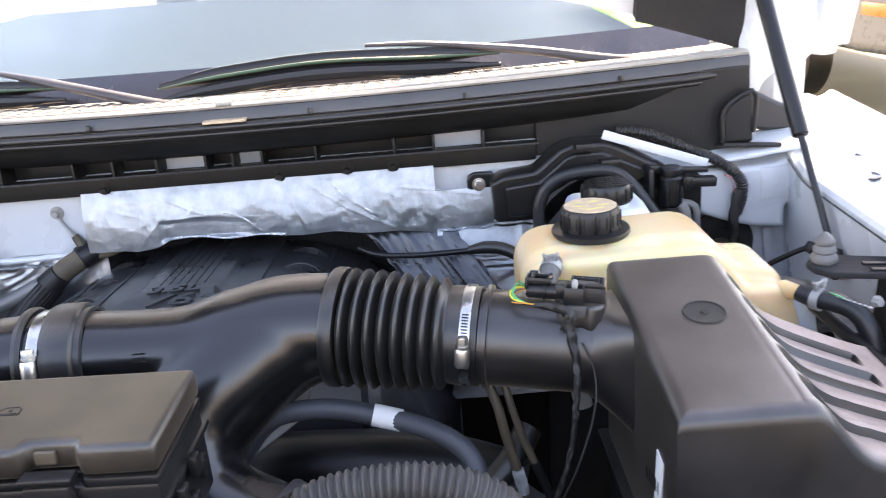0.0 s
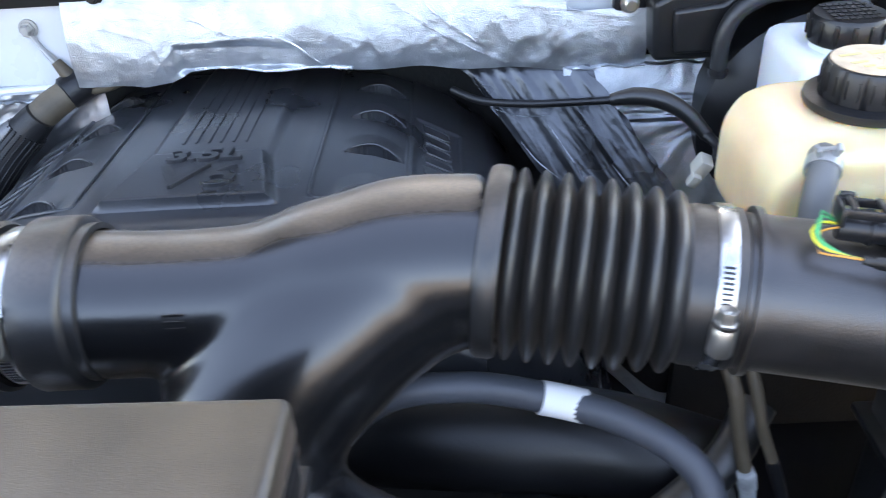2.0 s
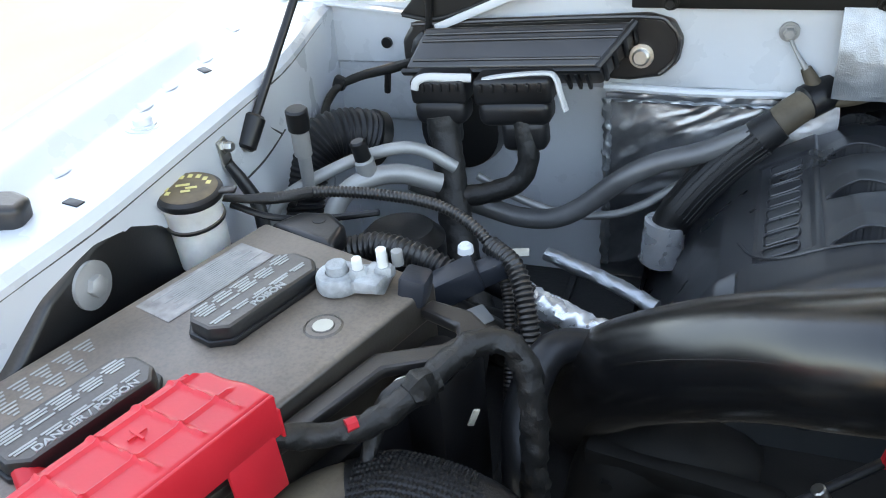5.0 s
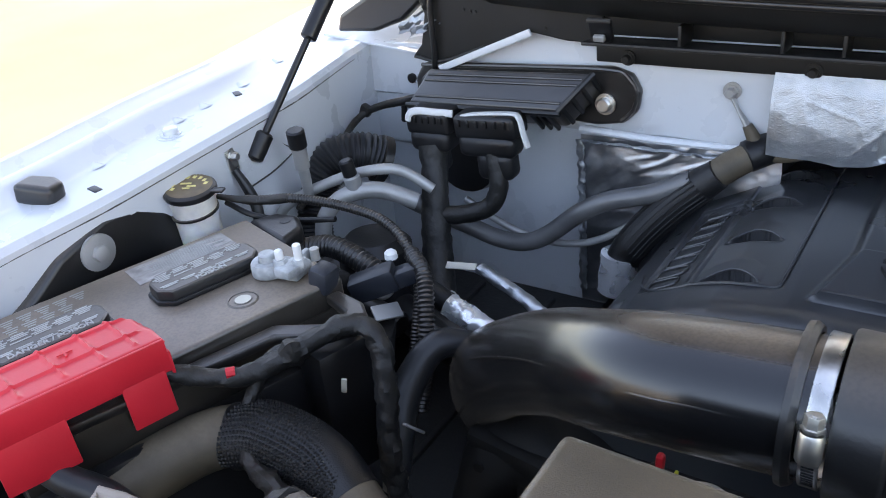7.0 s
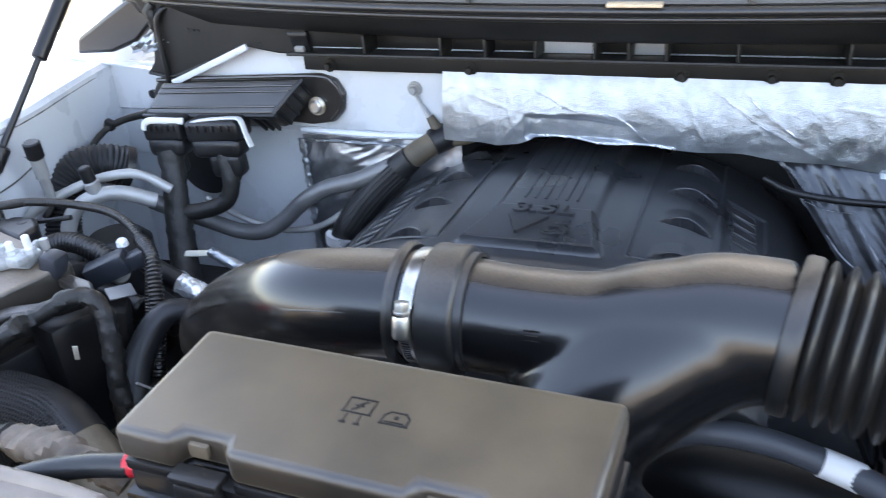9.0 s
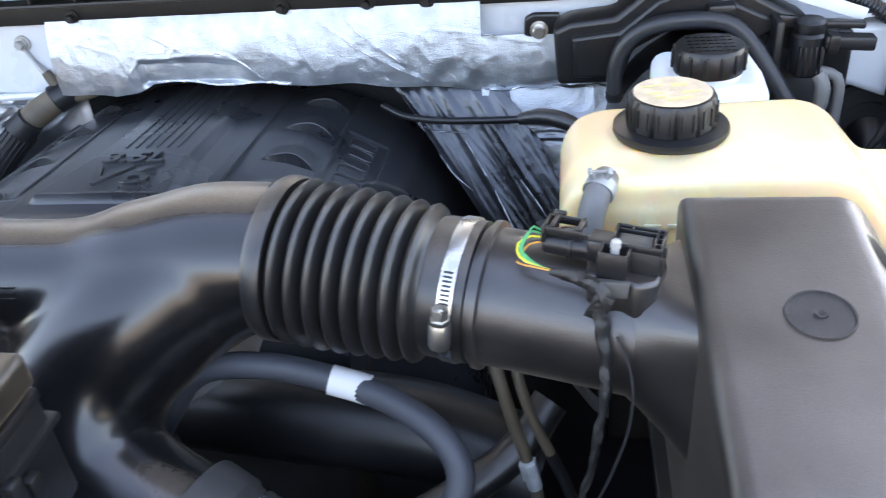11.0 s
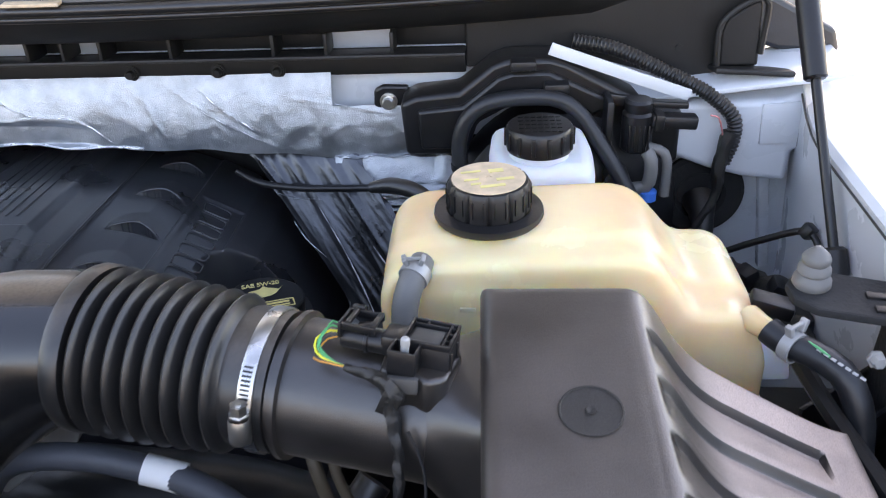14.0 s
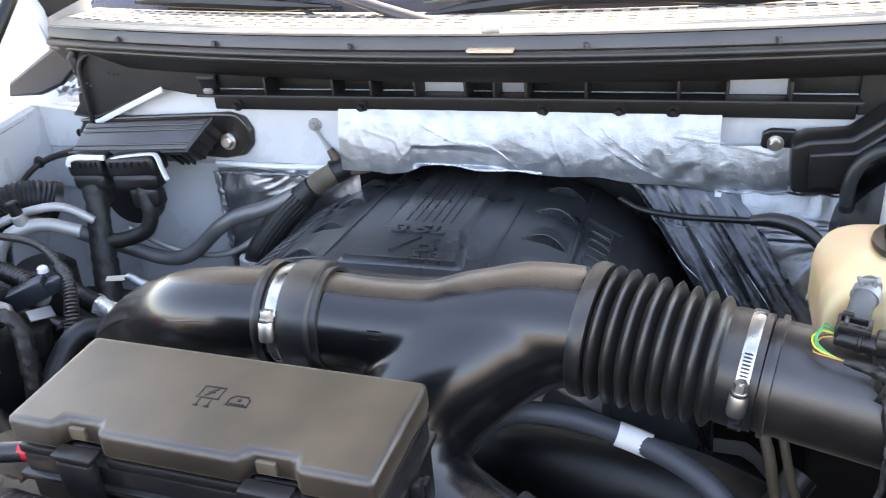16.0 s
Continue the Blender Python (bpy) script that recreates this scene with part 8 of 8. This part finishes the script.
def looms():
    root = thing("battery_loom", (-0.55, 1.02, 1.05), "black convoluted wire loom over the battery corner", "wire loom")
    part("conduit", tube([(-0.70, 1.008, 1.067), (-0.668, 1.028, 1.066), (-0.612, 1.037, 1.064), (-0.552, 1.036, 1.058), (-0.510, 1.022, 1.040), (-0.488, 1.002, 1.012), (-0.478, 0.975, 0.975), (-0.474, 0.95, 0.93)], 0.0050, 12, pitch=0.0036, amp=0.0005), RUBBER, root)
    part("taped_span", tube([(-0.752, 0.994, 1.070), (-0.725, 0.998, 1.069), (-0.70, 1.008, 1.067), (-0.672, 1.026, 1.066)], [0.003, 0.004, 0.0056, 0.0056], 12, rough=0.2), TAPE, root)
    part("second_wire", tube([(-0.74, 0.998, 1.062), (-0.70, 1.0, 1.052), (-0.655, 1.02, 1.045), (-0.61, 1.03, 1.05)], 0.0032, 8), BLACK_CLEAN, root)
    r2 = thing("battery_loom", (-0.5, 0.99, 1.0), "black corrugated conduit hanging behind the battery", "wire loom")
    part("conduit", tube([(-0.505, 1.02, 1.035), (-0.478, 1.00, 1.028), (-0.462, 0.975, 1.0), (-0.455, 0.955, 0.96), (-0.458, 0.94, 0.91)], 0.0080, 14, pitch=0.0045, amp=0.0008), RUBBER, r2)
    part("conduit_branch", tube([(-0.64, 1.005, 1.020), (-0.605, 1.01, 1.028), (-0.565, 1.005, 1.024), (-0.53, 1.0, 1.012)], 0.0115, 14, pitch=0.0055, amp=0.0011), RUBBER, r2)
    s = thing("battery_sensor", (-0.54, 1.0, 1.03), "blue-grey sensor plug with white dot", "connector")
    part("plug", box((0.05, 0.026, 0.026), (-0.530, 0.985, 1.015), (0, -18, 30), 0.004), BLUE_GREY, s)
    part("plug_tail", box((0.026, 0.020, 0.018), (-0.500, 1.003, 1.022), (0, -18, 30), 0.003), BLUE_GREY, s)
    part("white_dot", lathe([(0.007, 0), (0.0065, 0.006), (0.004, 0.0085), (0, 0.009)], 14, pose(-0.524, 1.010, 1.032)), WHITE_PLASTIC, s)
    part("label_plate", box((0.030, 0.018, 0.003), (-0.505, 0.968, 0.997), (25, 10, 60), 0.001), BOLT_GREY, s)
    p = thing("taped_harness", (-0.45, 0.93, 0.93), "thick black hose with a metal end low beside the battery", "hose")
    part("hose", tube([(-0.405, 0.985, 0.975), (-0.438, 0.955, 0.985), (-0.452, 0.918, 0.955), (-0.447, 0.89, 0.925), (-0.441, 0.87, 0.895)], [0.012, 0.0145, 0.016, 0.016, 0.015], 18), HOSE, p)
    part("metal_end", rod((-0.441, 0.871, 0.897), (-0.438, 0.862, 0.880), 0.012, 14, bevel=0.002), STEEL, p)
    part("white_stripe", box((0.004, 0.003, 0.04), (-0.4335, 0.897, 0.930), (40, 0, 0), 0.001), PRINT, p)
    c = thing("valve_cluster", (-0.59, 1.02, 0.98), "grey metal fittings between battery and hoses", "fittings")
    part("fitting", rod((-0.60, 0.99, 1.0), (-0.56, 0.97, 1.012), 0.015, 18, bevel=0.003), IRON, c)
    part("fitting", rod((-0.575, 1.02, 0.99), (-0.53, 1.0, 1.0), 0.014, 18, bevel=0.003), ALU, c)
    part("block", box((0.05, 0.04, 0.06), (-0.52, 0.95, 0.96), (0, 10, 30), 0.006), IRON, c)
    for a, b, r in (((-0.60, 1.10, 0.90), (-0.50, 1.05, 0.90), 0.02), ((-0.66, 1.06, 0.93), (-0.55, 1.04, 0.92), 0.016), ((-0.58, 1.12, 0.86), (-0.42, 1.10, 0.85), 0.03)):
        part("pipe_stub", rod(a, b, r, 18, bevel=0.004), BLACK_CLEAN, c)
    lab = single("white_label", box((0.038, 0.009, 0.002), (-0.522, 1.13, 0.956), (30, -4, 8), 0.0006), CREAM, "small white label tag on the harness", "label")


# Added dark panel that stands in for shade low in the bay.
def shade_panel(size, at, rot, material, label):
    root = thing("shade_panel", at, label, "shield", "lower shields")
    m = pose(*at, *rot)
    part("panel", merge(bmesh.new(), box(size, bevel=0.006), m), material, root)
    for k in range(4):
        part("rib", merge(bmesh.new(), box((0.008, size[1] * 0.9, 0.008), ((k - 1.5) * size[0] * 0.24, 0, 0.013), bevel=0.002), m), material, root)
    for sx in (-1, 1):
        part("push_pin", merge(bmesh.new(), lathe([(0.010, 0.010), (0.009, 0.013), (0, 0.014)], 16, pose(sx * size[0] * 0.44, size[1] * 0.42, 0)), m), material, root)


def lower_bay():
    """Dark machinery deep beside the engine."""
    # Alternator-like body added as dark clutter.
    a = thing("alternator", (-0.30, 0.86, 0.78), "dark alternator-like filler added deep in the bay", "alternator")
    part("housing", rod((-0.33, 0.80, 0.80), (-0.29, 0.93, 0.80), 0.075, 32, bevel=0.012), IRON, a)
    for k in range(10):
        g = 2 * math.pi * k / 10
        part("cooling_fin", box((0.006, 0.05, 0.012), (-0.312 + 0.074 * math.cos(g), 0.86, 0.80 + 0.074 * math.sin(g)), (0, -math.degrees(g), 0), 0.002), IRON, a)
    part("bolt", rod((-0.262, 0.80, 0.846), (-0.262, 0.82, 0.848), 0.006, 6), STEEL, a)
    h = thing("turbo_hose", (-0.12, 0.82, 0.93), "tan rubber hose with steel band clamps beside the throttle", "hose")
    part("hose", tube([(-0.17, 0.84, 0.91), (-0.13, 0.825, 0.935), (-0.08, 0.81, 0.945), (-0.03, 0.80, 0.93)], 0.030, 24), CUFF, h)
    for c, n in (((-0.135, 0.827, 0.9325), (0.8, -0.3, 0.35)), ((-0.075, 0.809, 0.945), (1, -0.3, 0))):
        part("band", lathe([(0.0295, 0), (0.0318, 0), (0.0318, 0.009), (0.0295, 0.009)], 32, aim(c, Vector(c) + Vector(n))), BRIGHT, h)
    p = thing("solenoid_lead", (-0.21, 0.87, 0.95), "thin black lead with a red connector", "cable")
    part("lead", tube([(-0.205, 0.905, 0.975), (-0.24, 0.887, 0.957), (-0.279, 0.869, 0.934), (-0.30, 0.872, 0.91), (-0.31, 0.885, 0.893)], 0.0036, 10), HOSE, p)
    part("red_connector", box((0.007, 0.008, 0.019), (-0.203, 0.905, 0.980), (10, 6, 0), 0.003), RED, p, "red connector body")
    part("yellow_clip", box((0.003, 0.004, 0.008), (-0.190, 0.903, 0.974), (0, 8, 0), 0.001), YELLOW_WIRE, p, "yellow clip")
    part("loom_tail", tube([(-0.189, 0.903, 0.966), (-0.187, 0.895, 0.935), (-0.185, 0.885, 0.90)], 0.0055, 10, pitch=0.005, amp=0.0008), RUBBER, p)
    part("white_plug", box((0.016, 0.012, 0.012), (-0.312, 0.888, 0.889), (0, 20, 10), 0.002), WHITE_PLASTIC, p, "white plug")
    m = thing("metal_canister", (-0.15, 0.86, 0.96), "bright cast valve body behind the lead", "valve")
    part("cylinder", rod((-0.165, 0.87, 0.93), (-0.161, 0.885, 0.985), 0.018, 20, bevel=0.003), ALU, m)
    part("nipple", rod((-0.235, 0.875, 0.955), (-0.245, 0.872, 0.975), 0.005, 10, bevel=0.001), STEEL, m)
    for pts, r, mt, nm in (([(-0.40, 0.80, 0.86), (-0.34, 0.82, 0.875), (-0.27, 0.84, 0.88), (-0.20, 0.83, 0.86)], 0.013, HOSE, "rubber_hose"), ([(-0.44, 0.83, 0.87), (-0.38, 0.80, 0.845), (-0.30, 0.76, 0.85), (-0.22, 0.75, 0.83)], 0.009, DULL_PIPE, "metal_pipe"),
                           ([(-0.36, 0.90, 0.86), (-0.35, 0.86, 0.83), (-0.36, 0.80, 0.79)], 0.012, DUSTY_HOSE, "rubber_hose"), ([(-0.25, 0.72, 0.90), (-0.20, 0.74, 0.89), (-0.12, 0.75, 0.90), (-0.05, 0.76, 0.91)], 0.008, IRON, "metal_pipe")):
        single(nm, tube(pts, r, 14), mt, "dark hose low in the engine bay" if "hose" in nm else "dull metal pipe low in the engine bay", "hose" if "hose" in nm else "pipe", "low lines")
    shade_panel((0.46, 0.52, 0.02), (-0.55, 1.07, 0.80), (0, 0, 0), LINER, "dark panel added for the deep shade low in the bay")
    # Added dark body before the cover skirt, where the bay is in shade.
    v = thing("dark_filler", (-0.37, 0.97, 0.78), "dark filler body added beside the engine", "turbo")
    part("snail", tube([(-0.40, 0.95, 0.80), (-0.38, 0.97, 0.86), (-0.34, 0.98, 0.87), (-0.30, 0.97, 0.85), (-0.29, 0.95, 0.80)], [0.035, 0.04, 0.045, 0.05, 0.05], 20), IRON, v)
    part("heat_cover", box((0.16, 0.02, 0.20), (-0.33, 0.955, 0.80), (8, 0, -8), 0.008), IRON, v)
    for dx, dz in ((-0.06, 0.07), (0.05, 0.06), (0.06, -0.04)):
        part("bolt", rod((-0.33 + dx, 0.942, 0.80 + dz), (-0.33 + dx, 0.930, 0.80 + dz), 0.006, 6), IRON, v)
    shade_panel((0.36, 0.34, 0.02), (-0.30, 0.80, 0.72), (4, 3, 0), SHADE_PLASTIC, "near-black panel added for the shade under the hoses")
    shade_panel((0.40, 0.30, 0.02), (0.26, 0.78, 0.80), (-6, 2, 0), SHADE_PLASTIC, "near-black panel added for the shade under the hoses")


def driver_corner():
    h = thing("taped_harness", (0.73, 1.2, 0.95), "black taped harness lumps low beside the fender", "wire loom")
    part("trunk", tube([(0.69, 1.22, 0.965), (0.72, 1.21, 0.953), (0.746, 1.20, 0.948), (0.762, 1.15, 0.955), (0.765, 1.08, 0.94)], [0.012, 0.016, 0.014, 0.017, 0.014], 12, 0.006, rough=0.5), TAPE, h)
    part("plug", box((0.022, 0.02, 0.016), (0.757, 1.15, 0.972), (10, 20, 0), 0.003), BLACK_CLEAN, h)
    part("plug", box((0.018, 0.022, 0.018), (0.735, 1.19, 0.962), (0, -15, 25), 0.003), BLACK_CLEAN, h)


driver_corner()
battery()
red_cover()
lower_bay()
wheel_arch()
washer_filler()
ac_lines()
braided_hoses()
looms()
